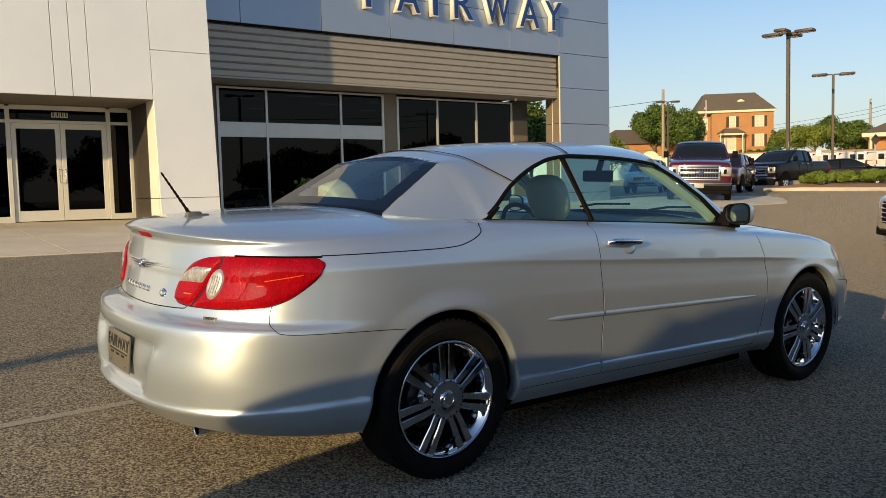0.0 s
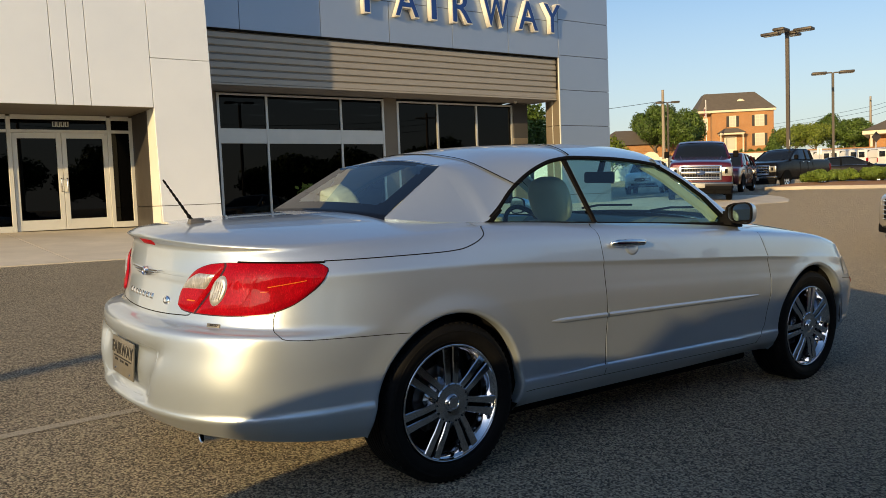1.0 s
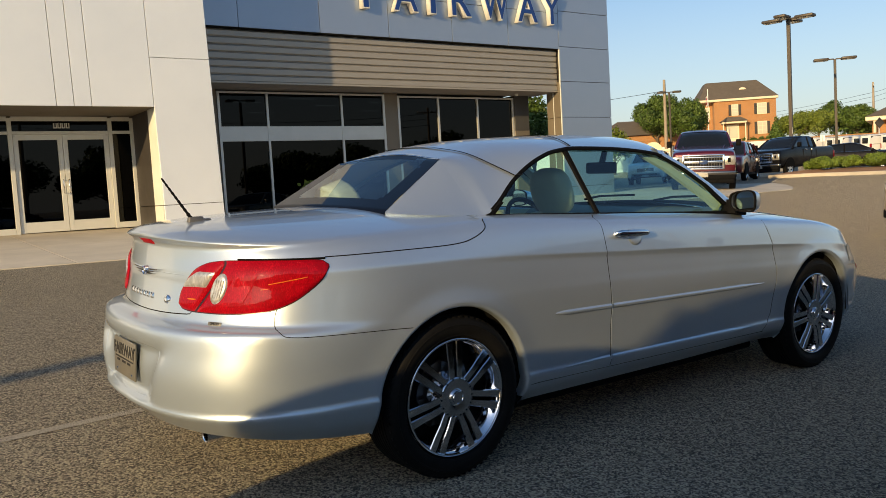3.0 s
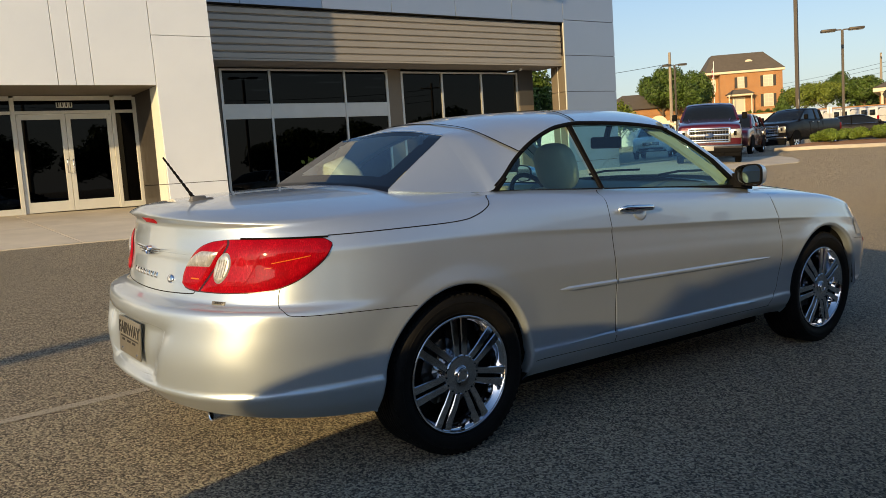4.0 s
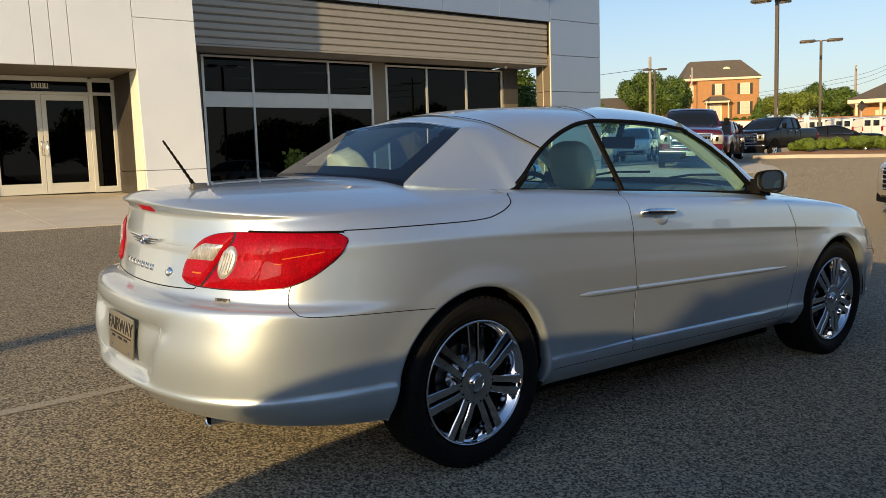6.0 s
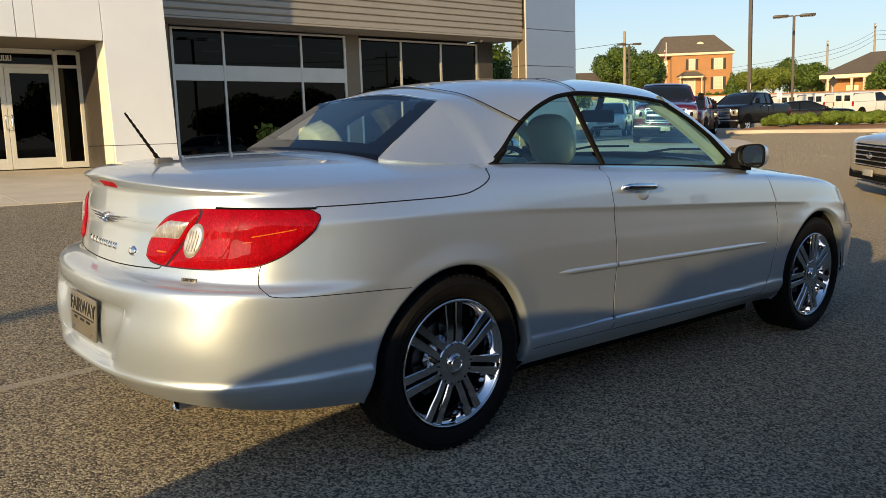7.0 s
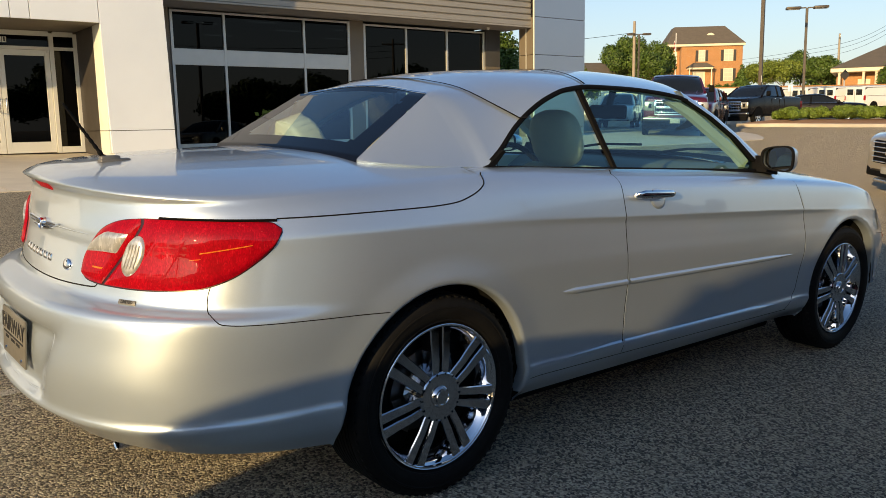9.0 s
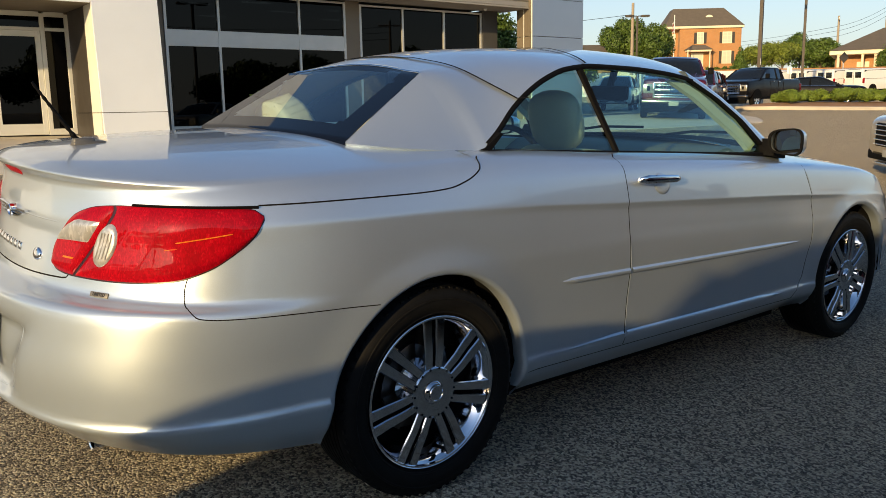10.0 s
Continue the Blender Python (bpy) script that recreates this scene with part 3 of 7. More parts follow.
def top_z(x, y):
    zc = float(curve_through(*SPINE, x))
    yr, zr = top_edge(x)
    f = min(1.0, abs(y / yr))
    nn, ee = float(np.interp(x, [.35, .5, 1.0], [2.6, 2.5, 2.3])), float(np.interp(x, [.35, .5, 1.0], [.70, .75, .85]))
    a = zr + (zc - zr) * max(0.0, 1 - f**nn) ** ee
    zs = float(np.interp(x, [.247, .30, .38, .54], [1.309, 1.314, 1.321, 1.325]))
    if abs(y) > .455:
        b = zr + (zs - zr) * min(1, (abs(yr) - abs(y)) / max(1e-4, abs(yr) - .455)) ** 0.85
    else:
        b = zs + (zc - zs) * (1 - (abs(y) / .455) ** 2.2)
    w = float(np.interp(x, [.247, .36, .60], [1, .85, 0]))
    return a * (1 - w) + b * w


SIDE_N = 10


def corner_ease(x, s=.14):
    """Keeps the corner of the rear window from running down the side as a fold."""
    return .35 * s * math.log(1 + math.exp(-abs(x - .247) / s))


def top_section(x, n=22):
    """The right half of the top at x, from its lower edge over the shoulder to the middle."""
    yr, zr = top_edge(x)
    ys = .455
    pts = []
    for i in range(n + 1):
        if i <= SIDE_N:
            f = i / SIDE_N
            blend = max(0.0, min(1.0, (x - .45) / .5))
            y_side = yr + (-ys - yr) * f
            y_over = yr * math.sin((1 - i / n) * math.pi / 2) ** 0.9
            y = y_side * (1 - blend) + y_over * blend
        else:
            f = (n - i) / (n - SIDE_N)
            blend = max(0.0, min(1.0, (x - .45) / .5))
            y = -ys * f * (1 - blend) + yr * math.sin((1 - i / n) * math.pi / 2) ** 0.9 * blend
        xx = x + .045 * max(0.0, 1 - (y / .46) ** 2) * max(0.0, 1 - (x - .247) / .3)
        bow = 0.13 * (1 - (y / yr) ** 2) * min(1, max(0, (x - 0.95) / 0.6)) ** 1.5
        ease = corner_ease(x) * (i / SIDE_N) * (1 - (i / SIDE_N) ** 3) if i < SIDE_N else 0.0
        pts.append((xx + bow, y, top_z(xx, y) - ease if i else zr))
    return pts


def sail_section(x, n=SIDE_N):
    yb, zb = float(curve_through(*BASE_Y, x)), float(curve_through(*BASE_Z, x))
    zg = 1.090 + (x + .112) * 0.610
    ye = -.541 + .2395 * (x + .112)
    return [(x, yb + (ye - yb) * (i / n), zb + (zg - zb) * (i / n) ** 0.85 - corner_ease(x) * (i / n) * (1 - (i / n) ** 3)) for i in range(n + 1)]


def seam_x(y, rear):
    f = abs(y) / 0.66
    return .350 + .175 * f**2.2 if rear else 1.12 - .21 * f**1.6


def sheet(sections, sails, thick=0.012):
    """Both halves of the top's skin, running into the sail panels beside the rear window, with an inner side and a skirt."""
    full = [[Vector(p) for p in s] + [Vector((p[0], -p[1], p[2])) for p in s[-2::-1]] for s in sections]
    bm = bmesh.new()
    outer = [[bm.verts.new(p) for p in r] for r in full]
    inner = [[bm.verts.new(p - Vector((0, 0, thick)) * (1 if abs(p.y) < .5 else .6) + Vector((0, -.006 if p.y > .45 else (.006 if p.y < -.45 else 0), 0))) for p in r] for r in full]
    grid_faces(bm, outer)
    for f in grid_faces(bm, inner):
        f.material_index = 1
    nc = len(full[0])
    for i in range(nc - 1):
        for j in (0, len(full) - 1):
            bm.faces.new((outer[j][i], outer[j][i + 1], inner[j][i + 1], inner[j][i]))
    for sg in (1, -1):
        rows = [[bm.verts.new((p[0], p[1] * sg, p[2])) for p in s] for s in sails]
        rows.append(outer[0][:SIDE_N + 1] if sg == 1 else outer[0][::-1][:SIDE_N + 1])
        grid_faces(bm, rows)
        rim = [r[0] for r in rows] + [r[0] if sg == 1 else r[-1] for r in outer[1:]]
        low = [bm.verts.new((v.co.x, v.co.y + .05 * sg, v.co.z - (.035 if v.co.x < .33 else .012))) for v in rim]
        grid_faces(bm, [rim, low])
    return bm


SECT_X, SAIL_X = np.linspace(.247, 1.63, 60), np.linspace(-.111, .236, 28)


def faired():
    """The top's sections and sail panels with the rear quarter drawn as taut as a bent sheet between its edges."""
    sect, sail = np.array([top_section(x) for x in SECT_X]), np.array([sail_section(x) for x in SAIL_X])
    ns, nc = len(sail), sect.shape[1]
    grid = np.full((ns + len(sect), nc, 3), np.nan)
    grid[:ns, :SIDE_N + 1], grid[ns:] = sail, sect
    there = ~np.isnan(grid[:, :, 0])
    last, side = ns + int(np.searchsorted(SECT_X, .66)), 14
    free = {}
    for r in range(1, last):
        for i in range(1, side):
            if there[r, i] and not (r < ns and i >= SIDE_N) and not (r == ns and i >= SIDE_N):
                free[r, i] = len(free)
    rows, rhs = [], []
    for r in range(1, last + 2):
        for i in range(0, side + 1):
            for dr, di in ((1, 0), (0, 1)):
                a, b, c = (r - dr, i - di), (r, i), (r + dr, i + di)
                if a[1] < 0 or not (there[a] and there[b] and there[c]) or not any(q in free for q in (a, b, c)):
                    continue
                h0, h1 = np.linalg.norm(grid[a] - grid[b]), np.linalg.norm(grid[b] - grid[c])
                w = math.sqrt(h0 + h1)
                row, out = np.zeros(len(free)), 0.0
                for q, k in ((a, 2 / (h0 * (h0 + h1))), (b, -2 / (h0 * h1)), (c, 2 / (h1 * (h0 + h1)))):
                    if q in free:
                        row[free[q]] += k * w
                    else:
                        out -= k * w * grid[q][2]
                rows.append(row)
                rhs.append(out)
    z = np.linalg.lstsq(np.array(rows), np.array(rhs), rcond=None)[0]
    for q, k in free.items():
        grid[q][2] = z[k]
    return grid[ns:], grid[:ns, :SIDE_N + 1]


SECTIONS, SAILS = faired()


def section_at(x):
    k = float(np.interp(x, SECT_X, range(len(SECT_X))))
    i = min(int(k), len(SECT_X) - 2)
    return SECTIONS[i] * (1 - k + i) + SECTIONS[i + 1] * (k - i)


HEADLINER = worn("pale_headliner", (0.40, 0.37, 0.29), 0.9, 0, 10, 0.08, 200, 0.1)
folding_top = part("folding_top", sheet(SECTIONS.tolist(), SAILS.tolist()), [SILVER, HEADLINER], car, "silver folding top, raised and latched", 60)


def top_bead(rear):
    pts = []
    for k in range(33):
        f = 1 - 2 * k / 32
        f = math.copysign(abs(f) ** 0.8, f)
        yr = .690 if rear else .60
        y = yr * f
        x = seam_x(y, rear)
        sec = section_at(x)
        ys = [-p[1] for p in sec][::-1]
        z = float(np.interp(abs(y), ys, [p[2] for p in sec][::-1]))
        bow = float(np.interp(abs(y), ys, [p[0] - x for p in sec][::-1]))
        up = Vector((0, y * .7, 1)).normalized()
        pts.append((Vector((x + bow, y, z)) + up * (.006 if abs(y) > .2 else .003), up))
    return strip(pts, .013, .002)


part("roof_seam", top_bead(True), GAP, folding_top, smooth=60)
part("roof_seam", top_bead(False), GAP, folding_top, smooth=60)

# rear window: clear glass in a black border
def rear_pane(x, y):
    zc = 1.100 + (x + .112) * (1.341 - 1.100) / .404
    ze = 1.090 + (x + .112) * 0.610 if x < .247 else 1.309
    f = min(1.0, abs(y) / (.545 - .2395 * min(.359, x + .112)))
    return Vector((x, y, zc + (ze - zc) * f**2.2 + 0.002))


bm = bmesh.new()
gx, gy = np.linspace(0, 1, 24), np.linspace(-.541, .541, 44)
rows = [[bm.verts.new(rear_pane(-.110 + u * (.3555 + .045 * (1 - (y / .545) ** 2)), y * (1 - .160 * u))) for y in gy] for u in gx]
for f in grid_faces(bm, rows):
    c = f.calc_center_median()
    u = (c.x + .110) / (.3555 + .045 * (1 - (c.y / .5) ** 2))
    v = abs(c.y) / (.541 * (1 - .160 * u))
    edge = .79 if u < .8 else .76
    f.material_index = 1 if (u < .17 or u > .93 or v > edge or (v > edge - .12 and u < .17 + 2.2 * (v - edge + .12) ** 1.5)) else 0
low = [bm.verts.new(v.co - Vector((.012, 0, .05))) for v in rows[0]]
for f in grid_faces(bm, [low, rows[0]]):
    f.material_index = 1
part("rear_window", bm, [REAR_GLASS, FRIT], car, "tinted rear window with a black border", 60)
part("window_moulding", strip([(rear_pane(.247 + .045 * (1 - (y / .46) ** 2), y) + Vector((0, 0, .003)), Vector((-.4, 0, .9))) for y in np.linspace(-.453, .40, 40)], .009, .003), CHROME, folding_top, smooth=60)

# side panes
def belt_z(x):
    return float(np.interp(x, [.3, .9, 1.5, 2.06], [1.058, 1.034, 1.008, .985]))


def pane(x0f, x1f, n=24, m=10):
    """A side pane between two slanting ends, each given as x at the belt and x at the rail."""
    rows = []
    for j in range(m + 1):
        row = []
        for i in range(n + 1):
            xb, xt = x0f[0] + (x1f[0] - x0f[0]) * i / n, x0f[1] + (x1f[1] - x0f[1]) * i / n
            zb = belt_z(xb)
            if xt <= 1.60:
                zt = float(curve_through(*RAIL, max(xt, .315)))
            else:
                zt = float(np.interp(xt, [1.60, 1.759, 1.907, 2.056], [1.306, 1.234, 1.141, .995]))
            f = j / m
            x, z = xb + (xt - xb) * f, zb + (max(zt, zb + .002) - zb) * f
            row.append((x, pane_y(z) + .003, z))
        rows.append(row)
    return grid_bm(rows)


both_sides("quarter_window", pane((.33, .345), (.965, .862)), CAR_GLASS, car, "tinted quarter window", 60)
glass_r, glass_l = both_sides("door_window", pane((1.015, .925), (2.04, 2.03), 40), CAR_GLASS, DOOR, "tinted door window", 60, PANELS["door", -1])

# seals: rail, divider, belt, pillar
rail_pts = [(Vector((x, pane_y(z) - .010, z)), Vector((0, -.95, .3))) for x, z in [(x, float(curve_through(*RAIL, x))) for x in np.linspace(.33, 1.61, 50)]]
both_sides("window_seal", strip(rail_pts, .020, .006), BLACK_TRIM, folding_top, smooth=60)
bm = bmesh.new()
rows = []
for f in np.linspace(0, 1, 10):
    z = 1.034 + f * (1.347 - 1.034)
    xa, xb = .978 - f * .100, 1.002 - f * .094
    y = pane_y(z)
    rows.append([bm.verts.new(p) for p in ((xa, y + .004, z), (xa + .004, y - .007, z), (xb - .016, y - .010, z), (xb - .010, y - .005, z), (xb, y - .009, z), (xb, y + .004, z))])
grid_faces(bm, rows)
both_sides("window_divider", bm, BLACK_TRIM, car, "black pillar between the side windows", 40)
for x0, x1, par, par2 in ((.318, .975, PANELS["quarter_panel", 1], PANELS["quarter_panel", -1]), (.985, 2.14, DOOR, PANELS["door", -1])):
    pts = [(Vector((x, pane_y(belt_z(x)) - .014, belt_z(x) + .000)), Vector((0, -.8, .6))) for x in np.linspace(x0, x1, 24)]
    both_sides("belt_seal", strip(pts, .020, .007), BLACK_TRIM, par, smooth=60, left_parent=par2)
# lower end of the top beside the quarter window
bm = slab([(.305, 1.062), (.338, 1.058), (.392, 1.112), (.380, 1.118)], .016, "y", -.728)
both_sides("window_corner", bm, BLACK_TRIM, folding_top)

# windscreen pillars
OUT = [(1.58, 1.343), (1.70, 1.292), (1.80, 1.240), (1.95, 1.148), (2.09, 1.045), (2.17, .985)]
INN = [(1.585, 1.312), (1.68, 1.268), (1.759, 1.232), (1.907, 1.139), (2.045, 1.005), (2.055, .985)]
bm, rows = bmesh.new(), []
for t in np.linspace(0, 5, 26):
    xo, zo = float(np.interp(t, range(6), [p[0] for p in OUT])), float(np.interp(t, range(6), [p[1] for p in OUT]))
    xi, zi = float(np.interp(t, range(6), [p[0] for p in INN])), float(np.interp(t, range(6), [p[1] for p in INN]))
    yo, yi = pane_y(zo) - .004, pane_y(zi) - .004
    rows.append([bm.verts.new(p) for p in ((xi, yi + .02, zi), (xi, yi - .006, zi), (xi * .72 + xo * .28, yi * .72 + yo * .28 - .010, zi * .72 + zo * .28), (xo * .6 + xi * .4, yo * .6 + yi * .4 - .010, zo * .6 + zi * .4), (xo, yo, zo + .004), (xo + .02, yo + .045, zo + .008), (xo, yo + .06, zo - .01))])
for k, f in enumerate(grid_faces(bm, rows, closed_u=True)):
    i = k % 7
    f.material_index = 1 if i in (0, 1) else (2 if i in (5, 6) else 0)
both_sides("windscreen_pillar", bm, [SILVER, BLACK_TRIM, CREAM_TRIM], car, "silver windscreen pillar with cream inner trim", 40)

TRIM = [(1.519, 1.500, 1.325, 1.304, .580), (1.688, 1.654, 1.257, 1.230, .610), (1.872, 1.822, 1.150, 1.129, .640), (2.007, 1.968, 1.071, 1.044, .660), (2.075, 2.045, 1.020, .985, .672)]
for sg in (1, -1):
    rows = [[(xu, -sg * (y + .006), zu + .004), (xu * .75 + xl * .25, -sg * y, zu * .75 + zl * .25), (xl * .8 + xu * .2, -sg * y, zl * .8 + zu * .2), (xl, -sg * (y - .02), zl + .002)] for xu, xl, zu, zl, y in TRIM]
    part("pillar_trim", grid_bm(rows), CREAM_TRIM, car, "cream pillar trim inside the cabin", 50)

# windscreen and its cowl
bm, rows = bmesh.new(), []
for j in np.linspace(0, 1, 12):
    row = []
    for k in np.linspace(-1, 1, 25):
        f = 1 - abs(k) ** 2.2
        top_p, low = Vector((1.635 + .125 * f, .60 * k, 1.330 + .090 * f)), Vector((2.12 + .26 * f, .715 * k, 1.0 + .025 * f))
        p = low.lerp(top_p, j)
        row.append(bm.verts.new(p + Vector((.02, 0, .02)) * math.sin(math.pi * j)))
    rows.append(row)
grid_faces(bm, rows)
part("windscreen", bm, CAR_GLASS, car, "clear windscreen", 60)
bm = grid_bm([[(2.10 + .26 * (1 - abs(k) ** 2.2) + d, .74 * k, 1.0 + .025 * (1 - abs(k) ** 2.2) + z) for k in np.linspace(-1, 1, 25)] for d, z in ((-.03, -.05), (.0, -.004), (.06, .004), (.11, -.004))])
part("cowl", bm, BLACK_TRIM, car, "black plastic windscreen cowl", 60)
for y0, sgn in ((.55, 1), (-.05, 1)):
    part("wiper", tube([(2.26, y0, 1.033), (2.20, y0 - .2, 1.06), (2.19, y0 - .5, 1.07)], .008, 6), BLACK_TRIM, car, "black windscreen wiper")

# ---- tail lamps ----
def lamp_rows(c0, c1, lo, hi, lift, n=26, m=10):
    """A lens on the skin between two columns with given lower and upper edges."""
    rows = []
    for j in range(m + 1):
        row = []
        for i in range(n + 1):
            c = c0 + (c1 - c0) * i / n
            z = lo(c) + (hi(c) - lo(c)) * j / m
            e = min(1, 5 * min(i / n, 1 - i / n) + .0, 6 * min(j / m, 1 - j / m)) if lift > 0 else 1
            row.append(skin(c, z, .001 + lift * e**.5))
        rows.append(row)
    return rows


cy = lambda y: column_at(.86, y=y)
cx = lambda x: column_at(.88, x=x)
C_IN, C_TIP = cy(.335), cx(-.548)
lamp_marks = [C_IN, cy(.355), cy(.39), cy(.44), cy(.52), cy(.60), cx(-.74), cx(-.67), cx(-.61), cx(-.57), C_TIP]
HI = [.790, .840, .886, .918, .940, .947, .949, .947, .947, .944, .928]
LO = [.780, .764, .757, .754, .754, .756, .766, .796, .842, .882, .922]
lamp_hi = lambda c: float(curve_through(lamp_marks, HI, c))
lamp_lo = lambda c: float(curve_through(lamp_marks, LO, c))
split = lambda z: float(np.interp(z, [.755, .93], [cy(.445), cy(.575)]))
lamp = part("tail_lamp_housing", grid_bm(lamp_rows(C_IN - .06, C_TIP + .06, lambda c: lamp_lo(c) - .004, lambda c: lamp_hi(c) + .002, 0.0005, 60, 12)), LAMP_SHELL, car, "red wrap-round tail lamp with clear reversing lens", 60)


def split_lens(z0f, z1f, c_lo, c_hi, lift, n=24, m=12):
    """A lens whose ends slant: both column ends follow the height."""
    rows = []
    for j in range(m + 1):
        row = []
        for i in range(n + 1):
            f = i / n
            g = j / m
            za, zb = z0f, z1f
            c = c_lo(.84) + (c_hi(.84) - c_lo(.84)) * f
            z = za(c) + (zb(c) - za(c)) * g
            for _ in range(4):
                c = c_lo(z) + (c_hi(z) - c_lo(z)) * f
                z = za(c) + (zb(c) - za(c)) * g
            e = min(1, 7 * min(f, 1 - f), 6 * min(g, 1 - g))
            row.append(skin(c, z, .002 + lift * max(0, e) ** .5))
        rows.append(row)
    return grid_bm(rows)


part("outer_lens", split_lens(lamp_lo, lamp_hi, lambda z: split(z) + .16, lambda z: C_TIP, .010, 60, 16), RED_LENS, lamp, "red outer lens", 60)
part("inner_lens", split_lens(lamp_lo, lamp_hi, lambda z: C_IN, lambda z: split(z) - .16, .010, 30, 16), RED_LENS, lamp, "red inner lens", 60)
part("reversing_lens", split_lens(lambda c: .838, lambda c: min(.908, lamp_hi(c) - .014), lambda z: C_IN + .55 + 3 * max(0, z - .85), lambda z: split(z) - .45, .016, 12, 8), CLEAR_LENS, lamp, "clear reversing lens", 60)


def oval_lens(cc, zc, a, b, lift, slant=0.0):
    bm = bmesh.new()
    mid = bm.verts.new(skin(cc, zc, lift + .004))
    rings = []
    for r in (.35, .7, .92, 1.0):
        rings.append([bm.verts.new(skin(cc + a * r * math.cos(t) + slant * b * r * math.sin(t), zc + b * r * math.sin(t), lift + .004 * (1 - r**4) - (.006 if r == 1 else 0))) for t in np.linspace(0, 2 * math.pi, 29)[:-1]])
    for i in range(28):
        bm.faces.new((mid, rings[0][i], rings[0][(i + 1) % 28]))
    grid_faces(bm, rings, closed_u=True)
    return bm


part("indicator_lens", oval_lens(split(.845) + 1.30, .842, 1.12, .058, .0145, 8.0), CLEAR_LENS, lamp, "clear indicator lens", 60)
for k in range(4):
    cc = split(.845) + .85 + .33 * k
    part("lens_flute", strip([(skin(cc + 8.0 * (z - .842), z, .0185), (skin(cc, z, .03) - skin(cc, z)).normalized()) for z in np.linspace(.808, .876, 8)], .004, .003), CLEAR_LENS, lamp, smooth=60)
PALE_RED = lens_mat("pale_red_lamp_lens", (0.46, 0.008, 0.02), 260.0)
AMBER_GLINT = lens_mat("amber_glint_lens", (0.85, 0.22, 0.02), 200.0)
at = lambda z, f: split(z) + f * (C_TIP - split(z))
frac = lambda c: (c - split(.85)) / (C_TIP - split(.85))
part("reflector_zone", split_lens(lambda c: lamp_lo(c) + .008, lambda c: lamp_hi(c) - .022, lambda z: at(z, .13), lambda z: at(z, .40) + 3 * (z - .85), .0106, 16, 12), PALE_RED, lamp, "pale red reflector zone", 60)
# orange highlights inside the lamp, laid on as coloured strips
for z0, slope, th, f0, f1 in ((.856, .075, .007, .46, .86), (.842, .06, .004, .43, .52)):
    part("lens_rib", split_lens(lambda c: z0 + slope * (frac(c) - .45), lambda c: z0 + slope * (frac(c) - .45) + th, lambda z: at(.85, f0), lambda z: at(.85, f1), .0122, 14, 3), AMBER_GLINT, lamp, "orange highlight streak painted on the lamp lens", 60)
part("lens_rib", split_lens(lambda c: .792, lambda c: .803, lambda z: C_IN + 1.6, lambda z: split(z) - .8, .0122, 8, 3), AMBER_GLINT, lamp, "orange highlight streak painted on the lamp lens", 60)
part("lamp_top_seal", strip(along([("x", x, .951) for x in np.linspace(-.80, -.550, 18)]), .010, .008), BLACK_TRIM, lamp, smooth=60)
# left lamp, plain mirror of the right housing and lenses
for src in [lamp] + list(lamp.children):
    me = src.data.copy()
    me.transform(Matrix.Diagonal((1, -1, 1, 1)))
    me.flip_normals()
    twin = new(src.name.split(".")[0], me)
    if src is lamp:
        left_lamp = twin
        twin.parent, twin["label"] = car, src["label"]
    else:
        twin.parent = left_lamp
        if "label" in src.keys():
            twin["label"] = src["label"]

# high brake lamp, spoiler lip, emblem, badges
def tail_patch(y0, y1, z0, z1, lift, n=10, m=4, round_ends=True):
    """A raised patch on the tail, between two widths (to the left positive) and heights."""
    rows = []
    for j in range(m + 1):
        row = []
        for i in range(n + 1):
            y, z = y0 + (y1 - y0) * i / n, z0 + (z1 - z0) * j / m
            e = min(1, 4 * min(i / n, 1 - i / n), 3 * min(j / m, 1 - j / m)) if round_ends else 1
            p = skin(column_at(z, y=y), z, lift * max(e, 0) ** .5 + .0005)
            row.append((p.x, math.copysign(p.y, y) if abs(y) > 1e-6 else 0, p.z))
        rows.append(row)
    return grid_bm(rows)


part("high_brake_lamp", tail_patch(-.075, .075, .990, 1.012, .006), RED_LENS, TRUNK, "red high-level brake lamp", 60)
both_sides("lid_crease", strip(along([("y", y, .884) for y in np.linspace(.10, .345, 14)]), .006, .0018), SILVER, TRUNK, smooth=60)
emblem = part("wing_emblem", oval_lens(0.0001, .880, .0001, .0001, .001), CHROME, TRUNK, "chrome winged emblem", 60)
emblem.data.clear_geometry()
bm = bmesh.new()
for sg in (1, -1):
    for k, (z0, ln) in enumerate(((.889, .158), (.880, .130), (.871, .098))):
        slab([(sg * .012, z0), (sg * ln, z0 + .006 - .002 * k), (sg * (ln - .006), z0 + .0005), (sg * .012, z0 - .007)], .010, "x", -.957 - .002 * k, bm)
bm.to_mesh(emblem.data)
part("emblem_seal", lathe([(0.0005, -.964), (.015, -.963), (.017, -.966), (.0195, -.964), (.020, -.945)], 24, "x"), CHROME, TRUNK, "round chrome and gold seal", 40).location = (0, 0, .880)
for k in range(7):
    y = .185 - k * .047
    part("badge_bar", tail_patch(y - .017, y + .017, .774, .796, .005, 3, 2), CHROME, TRUNK, smooth=40)
part("round_badge", oval_lens(column_at(.78, y=.245), .783, .62, .018, .003), CHROME, TRUNK, "round chrome badge", 60)


